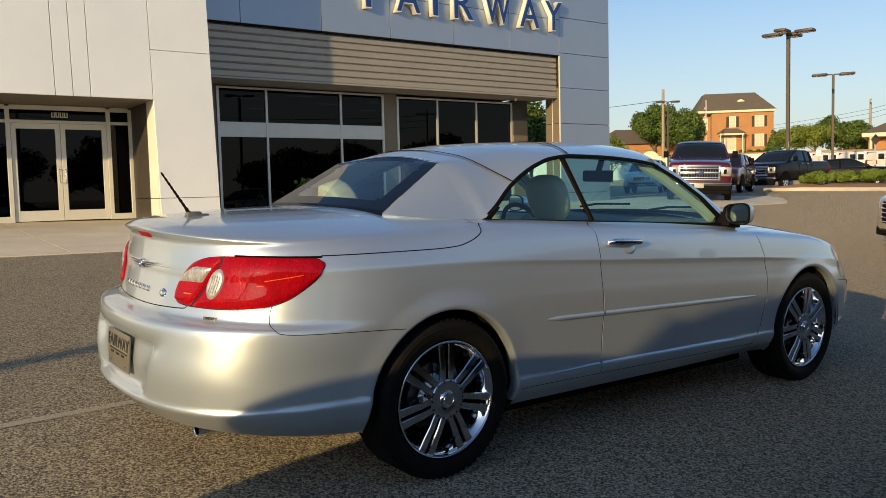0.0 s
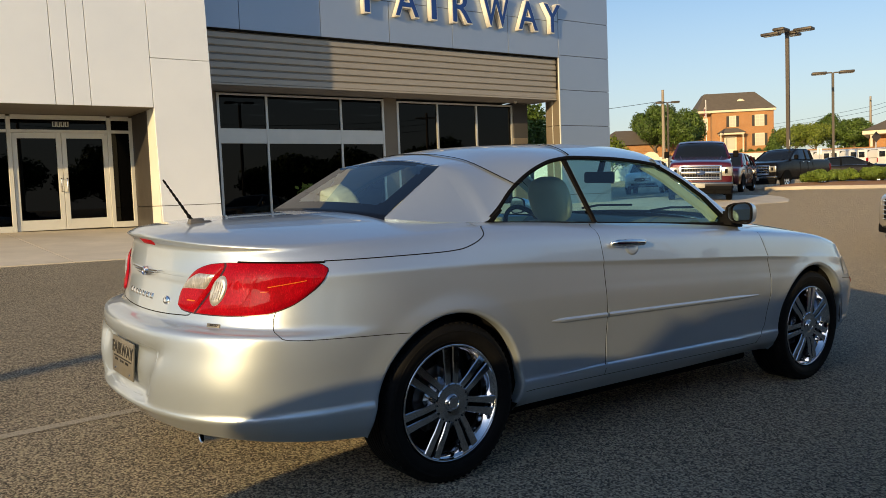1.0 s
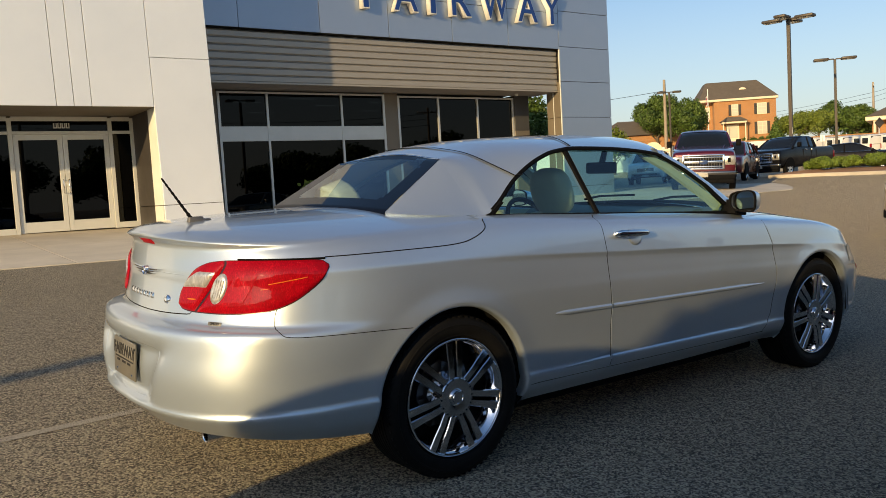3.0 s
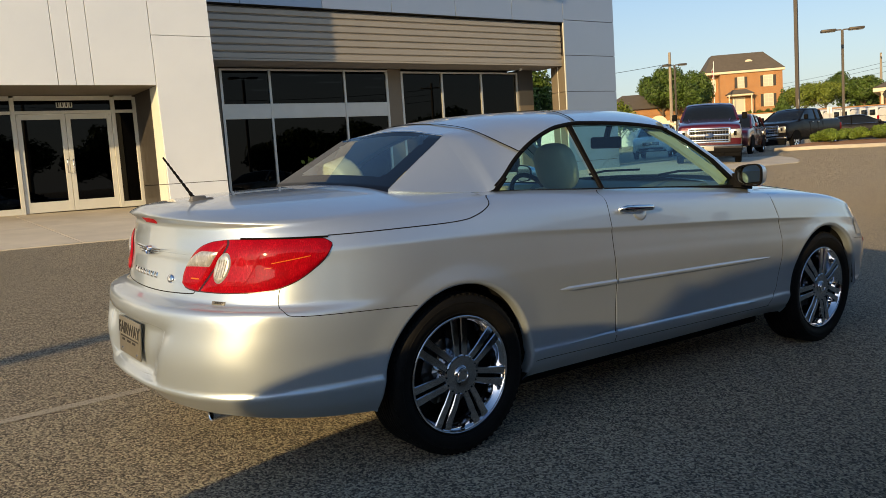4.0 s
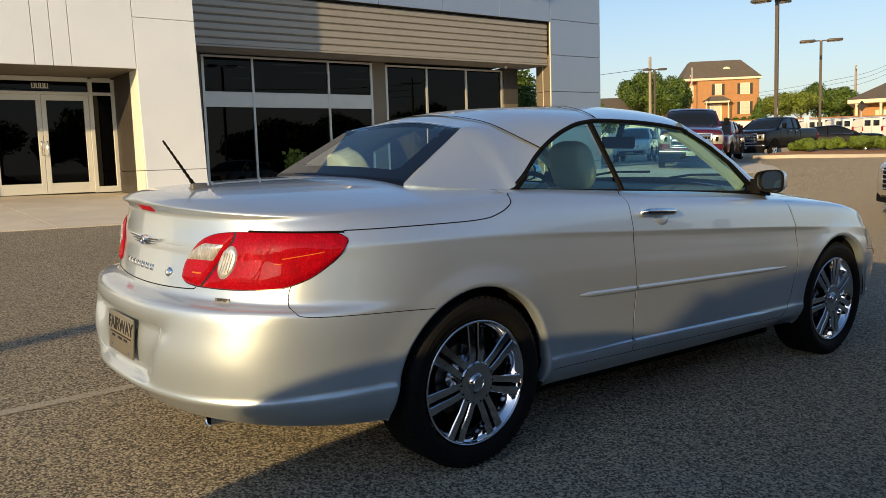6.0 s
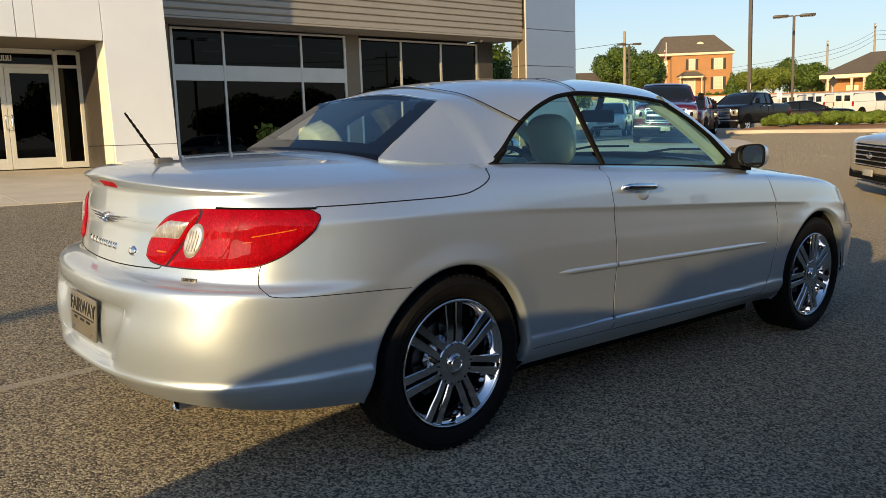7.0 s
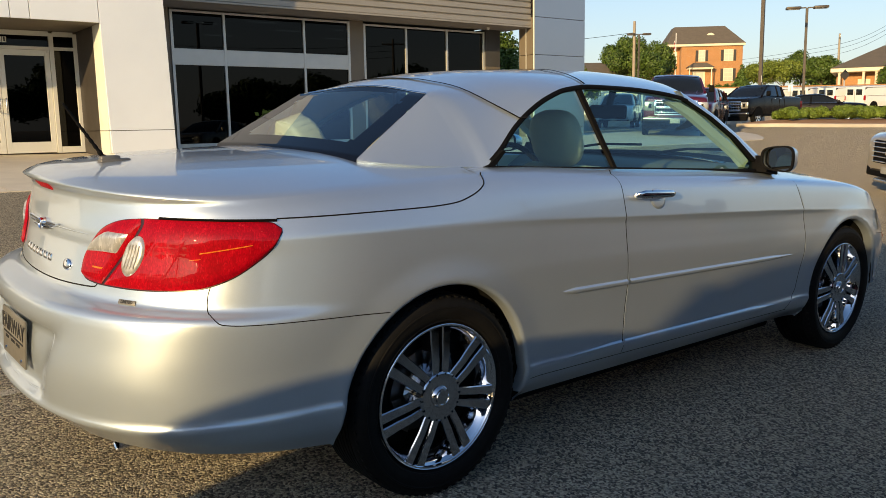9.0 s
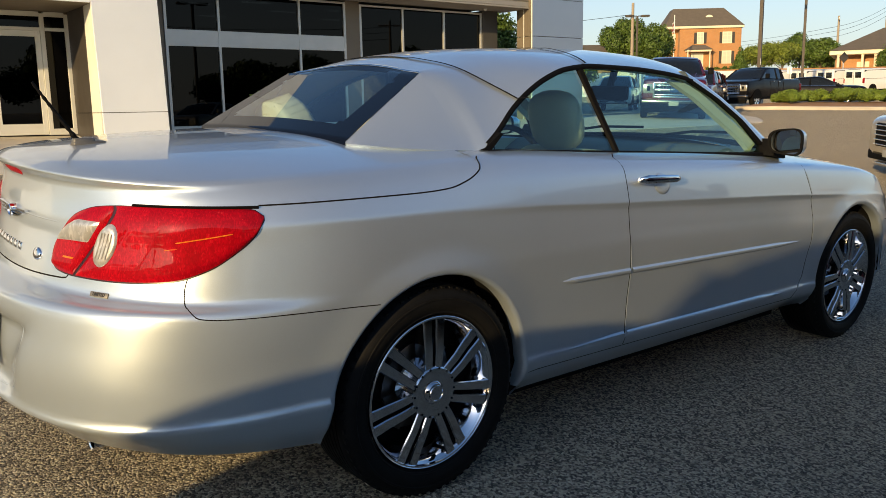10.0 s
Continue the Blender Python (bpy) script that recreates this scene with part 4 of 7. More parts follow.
def words(text, size, m, material, name, parent, depth=0.002, label="", bold=0.0):
    """Raised lettering."""
    cu = bpy.data.curves.new(name, "FONT")
    cu.body, cu.size, cu.extrude, cu.align_x, cu.align_y, cu.offset = text, size, depth, "CENTER", "CENTER", bold
    tmp = bpy.data.objects.new("tmp", cu)
    me = bpy.data.meshes.new_from_object(tmp)
    bpy.data.objects.remove(tmp)
    me.transform(m)
    me.materials.clear()
    me.materials.append(material)
    ob = new(name, me)
    if parent is not None:
        ob.parent = parent
    if label:
        ob["label"] = label
    return ob


# frame standing on the tail: x along -y, y along z
c_b = column_at(.716, y=.565)
pb, nb = skin(c_b, .716), None
t1 = (skin(c_b + .4, .716) - skin(c_b - .4, .716)).normalized()
n1 = (skin(c_b, .716, .01) - pb).normalized()
u1 = n1.cross(t1)
mb = Matrix((t1, u1, n1)).transposed().to_4x4()
mb.translation = pb + n1 * .0015
BADGE_DARK = base("badge_black", (0.008, 0.008, 0.008), 0.5)[0]
BADGE_GREY = worn("badge_satin_grey", (0.16, 0.155, 0.14), 0.4, 0.3, 20, .08, 200, .02)
badge = part("trim_badge", box_bm(-.040, .022, -.0068, .0068, -.004, .002, .0012, mb), BADGE_GREY, REAR_BUMPER, "chrome trim badge", 40)
words("LIMITED", .0118, mb @ Matrix.Translation((-.009, 0, .0022)), BADGE_DARK, "badge_lettering", badge, .0004, bold=.0006)

# number-plate recess and dealer plate
PLATE_GREY = worn("grey_plate_plastic", (0.13, 0.125, 0.11), 0.35, 0, 20, 0.12, 200, 0.03)
rec, rows = bmesh.new(), []
def recess(f, d):
    """An outline of the recess: half width, heights, depth."""
    w0, w1, z0, z1 = .295 * f, .355 * f, .508 - .100 * f, .508 + .106 * f
    pts = []
    for k in range(40):
        t = 2 * math.pi * k / 40
        c, s = math.copysign(abs(math.cos(t)) ** .35, math.cos(t)), math.copysign(abs(math.sin(t)) ** .35, math.sin(t))
        z = (z0 + z1) / 2 + s * (z1 - z0) / 2
        y = c * (w0 + (w1 - w0) * (z - z0) / (z1 - z0))
        pts.append((y, z, d))
    return pts


for f, d in ((1.06, -.001), (1.04, .0010), (1.015, .0010), (.99, -.002)):
    row = []
    for y, z, dd in recess(f, d):
        p = skin(column_at(z, y=y), z, dd)
        row.append(rec.verts.new((p.x, math.copysign(p.y, y), p.z)))
    rows.append(row)
grid_faces(rec, rows, closed_u=True)
part("plate_surround", rec, SILVER, REAR_BUMPER, "raised lip round the plate recess", 60)
plate_m = Matrix.Translation((-1.064, -.020, .528)) @ pose(0, 0, 0, 90, 0, -90) @ pose(0, 0, 0, -3, 0, 0)
plate = part("dealer_plate", box_bm(-.143, .143, -.076, .076, -.003, .005, .004, plate_m), PLATE_GREY, car, "grey dealer plate with black lettering", 40)
part("plate_panel", box_bm(-.125, .125, .0, .058, .0042, .0062, .002, plate_m), worn("pale_plate_film", (0.17, 0.165, 0.145), .35, 0, 20, .08, 200, .02), plate, smooth=40)
words("FAIRWAY", .066, plate_m @ Matrix.Translation((0, .030, .0066)), BADGE_DARK, "plate_lettering", plate, .0006, bold=.002)
for k, w in enumerate((.035, .045, .04)):
    part("small_print_bar", box_bm(-.10 + k * .07, -.10 + k * .07 + w, -.022, -.013, .0045, .0062, 0, plate_m), BADGE_DARK, plate, smooth=None)
part("plate_rule", box_bm(-.122, .122, -.0065, -.002, .0045, .0064, 0, plate_m), BADGE_DARK, plate, smooth=None)
for a in (-.10, .10):
    part("plate_screw", lathe([(.0005, .009), (.005, .008), (.006, .004)], 10, "z").copy(), CHROME, plate, smooth=40).matrix_local = plate_m @ Matrix.Translation((a, -.058, 0))

# antenna
bm = bmesh.new()
for x0, x1, w, z in ((-.792, -.668, .021, 1.074), (-.788, -.690, .018, 1.083), (-.786, -.722, .015, 1.093)):
    add_box(bm, x0, x1, -.06 - w, -.06 + w, 1.060, z, .006)
ant = part("antenna_base", bm, worn("grey_antenna_plastic", (0.10, 0.10, 0.10), 0.45, 0, 20, 0.1, 200, 0.02), car, "black rod antenna on a moulded grey foot", 60)
part("antenna_rod", tube([(-.772 - .116 * f, -.06, 1.085 + .173 * f) for f in np.linspace(0, 1, 40)], .006, 8, taper=[float(.0095 - .005 * f if f < .12 else .0072 - .0026 * f) * (1.0 if k % 4 < 2 else .78) for k, f in enumerate(np.linspace(0, 1, 40))]), BLACK_TRIM, ant)

# exhaust tip
part("exhaust_tip", lathe([(.026, -.955), (.031, -.958), (.031, -.70), (.026, -.70)], 20, "x"), CHROME, car, "chrome exhaust tip").location = (.070, -.40, .258)

# door handle with its bowl
def door_frame(x, z):
    c = column_at(z, x=x)
    p, n = skin(c, z), (skin(c, z, .01) - skin(c, z)).normalized()
    return p, n


hp, hn = door_frame(1.075, .928)
bowl = oval_lens(column_at(.918, x=1.095), .918, 1.35, .043, .0018)
part("handle_bowl", bowl, SILVER, DOOR, "dished bowl behind the handle", 60)
bm, rows = bmesh.new(), []
for i, f in enumerate(np.linspace(0, 1, 17)):
    x = .945 + f * .235
    c, n = door_frame(x, .937 - .035 * (x - .945))
    h = .017 * (1 - .18 * f) * min(1, .55 + 4 * min(f, 1 - f))
    off = .030 + .006 * math.sin(math.pi * f) - (.016 if f in (0.0, 1.0) else 0)
    rows.append([bm.verts.new(c + n * (off + .008 * math.cos(t)) + Vector((0, 0, h * math.sin(t)))) for t in np.linspace(0, 2 * math.pi, 13)[:-1]])
grid_faces(bm, rows, closed_u=True)
bm.faces.new(rows[0][::-1])
bm.faces.new(rows[-1])
handle = part("door_handle", bm, CHROME, DOOR, "chrome pull handle", 50)
for x in (.965, 1.165):
    c, n = door_frame(x, .933)
    part("handle_mount", tube([c, c + n * .028], .012, 10), CHROME, handle, smooth=50)
part("handle_joint", tube([door_frame(1.012, .935)[0] + door_frame(1.012, .935)[1] * .0395 + Vector((0, 0, d)) for d in (-.016, .016)], .0012, 6), BLACK_TRIM, handle)

# door mirrors
def mirror_shell():
    bm, rows = bmesh.new(), []
    for t in np.linspace(0, 1, 9):
        s = math.sqrt(max(0.0, 1 - t**2.4))
        x = 1.955 + .115 * t
        row = []
        for k in np.linspace(0, 2 * math.pi, 29)[:-1]:
            c, q = math.copysign(abs(math.cos(k)) ** .6, math.cos(k)), math.copysign(abs(math.sin(k)) ** .6, math.sin(k))
            y, z = -.890 + .078 * c * (s * .9 + .1 * (1 - t)), 1.052 + (.057 + .008 * -c) * q * (s * .92 + .08 * (1 - t))
            row.append(bm.verts.new((x - .055 * (y + .890), y, z)))
        rows.append(row)
    grid_faces(bm, rows, closed_u=True)
    bm.faces.new(rows[-1])
    return bm


shell, shell_l = both_sides("door_mirror", mirror_shell(), SILVER, car, "silver door mirror in a black frame", 60)
for sg, par in ((1, shell), (-1, shell_l)):
    bm, rows = bmesh.new(), []
    for f, d in ((1.02, .004), (1.0, -.006), (.90, -.006), (.88, .006)):
        row = []
        for k in np.linspace(0, 2 * math.pi, 29)[:-1]:
            c, q = math.copysign(abs(math.cos(k)) ** .6, math.cos(k)), math.copysign(abs(math.sin(k)) ** .6, math.sin(k))
            y = -.890 + .078 * c * f
            row.append(bm.verts.new((1.955 - .055 * (y + .890) + d, y * sg, 1.052 + (.057 - .008 * c) * q * f)))
        rows.append(row)
    grid_faces(bm, rows, closed_u=True)
    part("mirror_frame", bm, BLACK_TRIM, par, smooth=40)
    bm = bmesh.new()
    rim_at = [(math.copysign(abs(math.cos(k)) ** .6, math.cos(k)), math.copysign(abs(math.sin(k)) ** .6, math.sin(k))) for k in np.linspace(0, 2 * math.pi, 29)[:-1]]
    bm.faces.new([bm.verts.new((1.962 + .13 * (.078 * c * .89), (-.890 + .078 * c * .89) * sg, 1.052 + (.057 - .008 * c) * q * .89)) for c, q in rim_at])
    part("mirror_glass", bm, MIRROR, par, "mirror glass", None)
    part("mirror_foot", slab([(2.00, .982), (2.12, .965), (2.10, 1.02), (2.045, 1.060)], -.10 * sg, "y", -.715 * sg, None, .008), BLACK_TRIM, par, smooth=40)

# ---- wheels ----
def wheel_at(x, side, turn):
    w = thing("wheel", "", "")
    w.parent = car
    w.matrix_local = Matrix.Translation((x, -.760 * side, .335)) @ pose(0, 0, 0, 0, turn, 0) @ (Matrix.Identity(4) if side == 1 else pose(0, 0, 0, 0, 0, 180))
    w["label"] = "chrome seven-spoke alloy wheel with a black tyre"
    return w


def tyre_mesh():
    prof = [(.243, .085), (.250, .100), (.262, .111), (.290, .118), (.312, .114), (.326, .104), (.334, .090)]
    for k in range(9):
        y = .082 - k * .0205
        prof += [(.3375, y), (.3375, y - .0145), (.333, y - .0165), (.333, y - .0195)] if k < 8 else [(.3375, y)]
    prof += [(.334, -.092), (.312, -.112), (.262, -.110), (.243, -.09)]
    return lathe([(r, -a) for r, a in prof], 72)


def sidewall_ribs():
    bm = lathe([(.2545, -.1065), (.2550, -.1090), (.2590, -.1118), (.2600, -.1110)], 72)
    lathe([(.297, -.1178), (.299, -.1192), (.303, -.1186), (.304, -.1165)], 72, bm=bm)
    return bm


RIM_PROF = [(.2435, -.092), (.2445, -.1005), (.2415, -.1045), (.236, -.1035), (.2325, -.097), (.2275, -.090), (.222, -.072), (.216, -.03), (.214, .06), (.224, .095)]


def spoke_mesh(k):
    """One of the seven twin spokes: two flat-faced bars with sloped flanks."""
    bm = bmesh.new()
    for s in (-1, 1):
        rows = []
        for r, wid, off, face, back in ((.060, .022, .0175, -.100, -.050), (.085, .0245, .0190, -.102, -.050), (.130, .0265, .0210, -.104, -.052), (.180, .0290, .0230, -.100, -.055), (.212, .0310, .0245, -.100, -.058), (.232, .0325, .0255, -.099, -.060)):
            c = s * off
            rows.append([bm.verts.new(p) for p in ((c - wid * .60, back, r), (c - wid * .56, face + .004, r), (c - wid * .46, face, r), (c + wid * .46, face, r), (c + wid * .56, face + .004, r), (c + wid * .60, back, r))])
        fs = grid_faces(bm, rows, closed_u=True)
        for f in fs:
            f.material_index = 0
    bmesh.ops.rotate(bm, verts=bm.verts, cent=(0, 0, 0), matrix=Matrix.Rotation(2 * math.pi * k / 7, 3, "Y"))
    return bm


def web_mesh(k):
    """The chromed scoop between two pairs of spokes at the rim."""
    bm, rows = bmesh.new(), []
    for t in np.linspace(.19, 2 * math.pi / 7 - .19, 9):
        e = abs(t - math.pi / 7) / (math.pi / 7)
        r0 = .205 - .030 * e**2.5
        rows.append([bm.verts.new((r * math.sin(t), y, r * math.cos(t))) for r, y in ((.232, -.098), (.222, -.088), (r0 + .006, -.060), (r0, -.045))])
    grid_faces(bm, rows)
    bmesh.ops.rotate(bm, verts=bm.verts, cent=(0, 0, 0), matrix=Matrix.Rotation(2 * math.pi * k / 7, 3, "Y"))
    return bm


def build_wheel(x, side, turn):
    w = wheel_at(x, side, turn)
    t = part("tyre", tyre_mesh(), TYRE, w, "black road tyre", 30)
    part("sidewall_rib", sidewall_ribs(), TYRE, t, smooth=40)
    bm = bmesh.new()
    for k in range(66):
        add_box(bm, -.0062, .0062, -.1015, -.088, .322, .3335, 0, Matrix.Rotation(2 * math.pi * k / 66, 4, "Y"))
    part("shoulder_tread", bm, TYRE, t, smooth=None)
    rim = part("rim", lathe(RIM_PROF, 72), CHROME, w, "chrome rim", 40)
    part("hub", lathe([(.0005, -.114), (.022, -.114), (.024, -.112), (.030, -.1115), (.034, -.107), (.037, -.1015), (.060, -.1045), (.078, -.1045), (.083, -.100), (.084, -.05), (.11, -.045)], 48), SPOKE_CHROME, rim, "satin hub cap", 40)
    part("rim_edge", lathe([(.2400, -.1040), (.2420, -.1062), (.2450, -.1050), (.2460, -.1000)], 72), SATIN, rim, "polished rim edge", 60)
    part("cap_ring", lathe([(.0215, -.1135), (.023, -.1165), (.0255, -.1165), (.027, -.1135)], 40), CHROME, rim, "chrome cap ring", 40)
    for k in range(7):
        part("spoke", spoke_mesh(k), SPOKE_CHROME, rim, "satin-faced twin spoke", 25)
        part("spoke_scoop", web_mesh(k), CHROME, rim, smooth=40)
    for k in range(14):
        part("hub_notch", box_bm(-.0028, .0028, -.1062, -.1035, .074, .0815, .0008, Matrix.Rotation(math.pi * (k + .5) / 7, 4, "Y")), BLACK_TRIM, rim, smooth=None)
    part("valve", tube([(.030, -.085, -.192), (.030, -.112, -.188)], .006, 8), BLACK_TRIM, rim)
    part("brake_disc", lathe([(.06, -.030), (.150, -.030), (.150, -.018), (.06, -.018)], 48), BRAKE, w, "steel brake disc", 30)
    part("wheel_back", lathe([(.0005, -.012), (.214, -.012), (.214, .05)], 40), LINER, w, smooth=40)
    return w


build_wheel(0.0, 1, 0)
build_wheel(2.766, 1, 8)
build_wheel(0.0, -1, 12)
build_wheel(2.766, -1, 20)

# wheel-arch lips and liners
for cxw, czw, rw, par in ((0.0, .338, .388, "quarter_panel"), (2.766, .342, .384, "front_fender")):
    bm, rows = bmesh.new(), []
    for a in np.linspace(-11, 191, 60):
        x, z = cxw + rw * math.cos(radians(a)), czw + rw * math.sin(radians(a))
        z = max(z, .262)
        y = skin(column_at(z, x=x), z).y
        dx, dz = math.cos(radians(a)), math.sin(radians(a))
        rows.append([bm.verts.new((x + dx * o, y + d, max(.2, z + dz * o))) for o, d in ((.004, -.0006), (-.004, -.0015), (-.012, .003), (-.016, .012), (-.016, .05))])
    grid_faces(bm, rows)
    both_sides("arch_lip", bm, SILVER, PANELS[par, 1], smooth=60, left_parent=PANELS[par, -1])
    bm, rows = bmesh.new(), []
    for a in np.linspace(-4, 184, 40):
        rows.append([bm.verts.new((cxw + (rw - .014) * math.cos(radians(a)), y, czw + (rw - .014) * math.sin(radians(a)))) for y in (-.865, -.7, -.5)])
    grid_faces(bm, rows)
    bm.faces.new([r[-1] for r in rows])
    both_sides("arch_liner", bm, LINER, car, "black wheel-arch liner", 60)

# floor pan and underside
part("underbody", add_box(box_bm(-.55, 3.35, -.66, .66, .23, .31, .03), .44, 2.32, -.72, .72, .165, .26, .02), LINER, car, "black underbody", 40)
part("cabin_floor", box_bm(-.2, 2.25, -.70, .70, .30, .42, .02), CARPET, car, smooth=40)
part("fuel_bulkhead", box_bm(-.3, -.18, -.68, .68, .35, 1.05, .02), CARPET, car, smooth=40)
part("firewall", box_bm(2.2, 2.3, -.70, .70, .35, .96, .02), CARPET, car, smooth=40)

# ---- cabin ----
def cushion(x0, x1, y0, y1, z0, z1, r):
    return box_bm(x0, x1, y0, y1, z0, z1, r, None, 4)


def seat(x, y, z, back_h, rear=False):
    m = Matrix.Translation((x, y, z))
    s = new("seat")
    s.parent = car
    s["label"] = "cream leather rear seat with pleats" if rear else "cream leather seat with a headrest"
    w = .19 if rear else .25
    part("seat_cushion", cushion(x, x + .50, y - w, y + w, z, z + .16, .05), CREAM, s, smooth=50)
    lean = Matrix.Translation((x + .04, y, z + .12)) @ pose(0, 0, 0, 0, -18, 0)
    if rear:
        arc = [(w * math.copysign(abs(math.cos(t)) ** .8, math.cos(t)) * .92, back_h - .16 + .16 * math.sin(t)) for t in np.linspace(0, math.pi, 15)]
        bm = slab([(-w, 0), (w, 0)] + arc, .13, "x", -.065, None, .03)
    else:
        bm = box_bm(-.07, .07, -w, w, 0, back_h, .055, None, 4)
    bmesh.ops.transform(bm, matrix=lean, verts=bm.verts)
    part("backrest", bm, CREAM, s, smooth=50)
    if rear:
        for k in range(7):
            bm = box_bm(-.085, -.055, -.158 + k * .045, -.116 + k * .045, .05, back_h - .05 - .010 * abs(k - 3) ** 1.8, .012, lean, 3)
            part("seat_pleat", bm, CREAM, s, smooth=60)
        return s
    bm, rows = bmesh.new(), []
    for v in np.linspace(-math.pi / 2, math.pi / 2, 13):
        cv, sv = abs(math.cos(v)) ** .62, math.copysign(abs(math.sin(v)) ** .75, math.sin(v))
        rows.append([bm.verts.new((.066 * cv * math.copysign(abs(math.cos(u)) ** .75, math.cos(u)), .132 * cv * math.copysign(abs(math.sin(u)) ** .75, math.sin(u)), back_h + .125 + .125 * sv)) for u in np.linspace(0, 2 * math.pi, 25)[:-1]])
    grid_faces(bm, rows, closed_u=True)
    bmesh.ops.transform(bm, matrix=lean, verts=bm.verts)
    part("headrest", bm, CREAM, s, "cream leather headrest", 60)
    return s


seat(1.20, -.36, .42, .50)
seat(1.20, .36, .42, .50)
seat(.30, -.39, .52, .60, True)
seat(.30, .39, .52, .60, True)
bm = grid_bm([[(x, y, z) for y in np.linspace(-.70, .70, 9)] for x, z in ((1.72, .62), (1.70, .82), (1.76, .93), (1.88, .985), (2.10, 1.0), (2.34, 1.0))])
part("dashboard", bm, TAN_DASH, car, "grey-brown dashboard", 50)
part("glovebox_trim", box_bm(1.66, 1.74, -.66, -.15, .70, .80, .02), CREAM_TRIM, car, smooth=50)
wheel_m = Matrix.Translation((1.55, .36, .90)) @ pose(0, 0, 0, 0, 65, 0)
bm = bmesh.new()
rows = [[bm.verts.new(wheel_m @ Vector(((.185 + .015 * math.cos(b)) * math.cos(a), (.185 + .015 * math.cos(b)) * math.sin(a), .015 * math.sin(b)))) for b in np.linspace(0, 2 * math.pi, 9)[:-1]] for a in np.linspace(0, 2 * math.pi, 37)[:-1]]
grid_faces(bm, rows, closed_u=True, closed_v=True)
sw = part("steering_wheel", bm, BLACK_TRIM, car, "black steering wheel", 60)
part("wheel_hub", box_bm(-.06, .06, -.07, .07, -.04, .02, .02, wheel_m), BLACK_TRIM, sw, smooth=50)
part("rear_view_mirror", box_bm(1.80, 1.825, -.13, .11, 1.215, 1.285, .012), BLACK_TRIM, car, "black rear-view mirror", 50)
part("mirror_stem", tube([(1.83, 0, 1.28), (1.86, 0, 1.36)], .018, 8), BLACK_TRIM, car)
part("sun_visor_console", box_bm(1.66, 1.80, -.20, .20, 1.375, 1.40, .01), BLACK_TRIM, car, smooth=50)
for sg in (1, -1):
    bm = grid_bm([[(x, sg * y, z) for x in np.linspace(.30, 2.1, 12)] for y, z in ((-.675, .45), (-.66, .75), (-.665, .90), (-.70, .985))])
    part("door_trim", bm, CREAM_TRIM, car, "cream inner door trim", 50)
part("parcel_shelf", grid_bm([[(x, y, z) for y in np.linspace(-.6, .6, 9)] for x, z in ((-.19, 1.035), (.0, 1.05), (.25, 1.03), (.26, .8))]), CARPET, car, smooth=50)

# front end: head lamp, marker, grille
part("side_marker", grid_bm([[skin(column_at(z, x=x), z, .005 if 0 < i < 5 and 0 < j < 3 else .0005) for i, x in enumerate(np.linspace(3.335, 3.405, 6))] for j, z in enumerate(np.linspace(.548, .588, 4))]), AMBER_RED, car, "red-orange side marker lens", 60)
bm = grid_bm([[skin(column_at(z, x=x), z, .004) for x in np.linspace(3.16, 3.44, 14)] for z in np.linspace(.62, .72, 6)])
both_sides("head_lamp", bm, CLEAR_LENS, car, "clear head lamp", 60)
part("grille", box_bm(3.70, 3.765, -.38, .38, .45, .60, .02), BLACK_TRIM, car, "black front grille", 50)
both_sides("bumper_seam", strip(along([("x", x, .605 - .1 * (x - 3.12)) for x in np.linspace(3.12, 3.35, 12)]), .005, .002), GAP, PANELS["front_bumper", 0], smooth=60)


# ---- ground ----
def ground_z(x, y):
    dip = max(0.0, min(1.0, (9 - y) / 6)) * max(0.0, min((x - 4) / 7, 1.0, (20 - x) / 7))
    z = 0.044 * (max(-12, min(y, 16)) + 0.87) - 0.0117 * max(-6, min(x, 4)) + 0.00468 * max(0, min(x - 4, 10)) - 0.13 * dip
    s = max(0.0, 0.85 * x + 0.53 * y)
    return z + 0.004 * max(0, min(s - 18, 30)) + 0.0378 * max(0, s - 48) + 0.0322 * max(0, s - 75) - 0.11 * max(0, s - 124)


def spread(near, far_list):
    return sorted(set([-v for v in far_list] + near + far_list))


gxs = spread([v * 1.0 for v in range(-12, 35)], [40, 46, 54, 62, 70, 75, 80, 90, 100, 115, 130, 150, 180, 260, 500, 1500])
gys = spread([v * 1.0 for v in range(-14, 35)], [40, 46, 54, 62, 70, 75, 80, 90, 100, 115, 130, 150, 180, 260, 500, 1500])
bm = grid_bm([[(x, y, ground_z(x, y)) for x in gxs] for y in gys])
tagged(part("ground", bm, ASPHALT, None, "worn grey-brown asphalt car park, gently rising", 179), kind="structure")


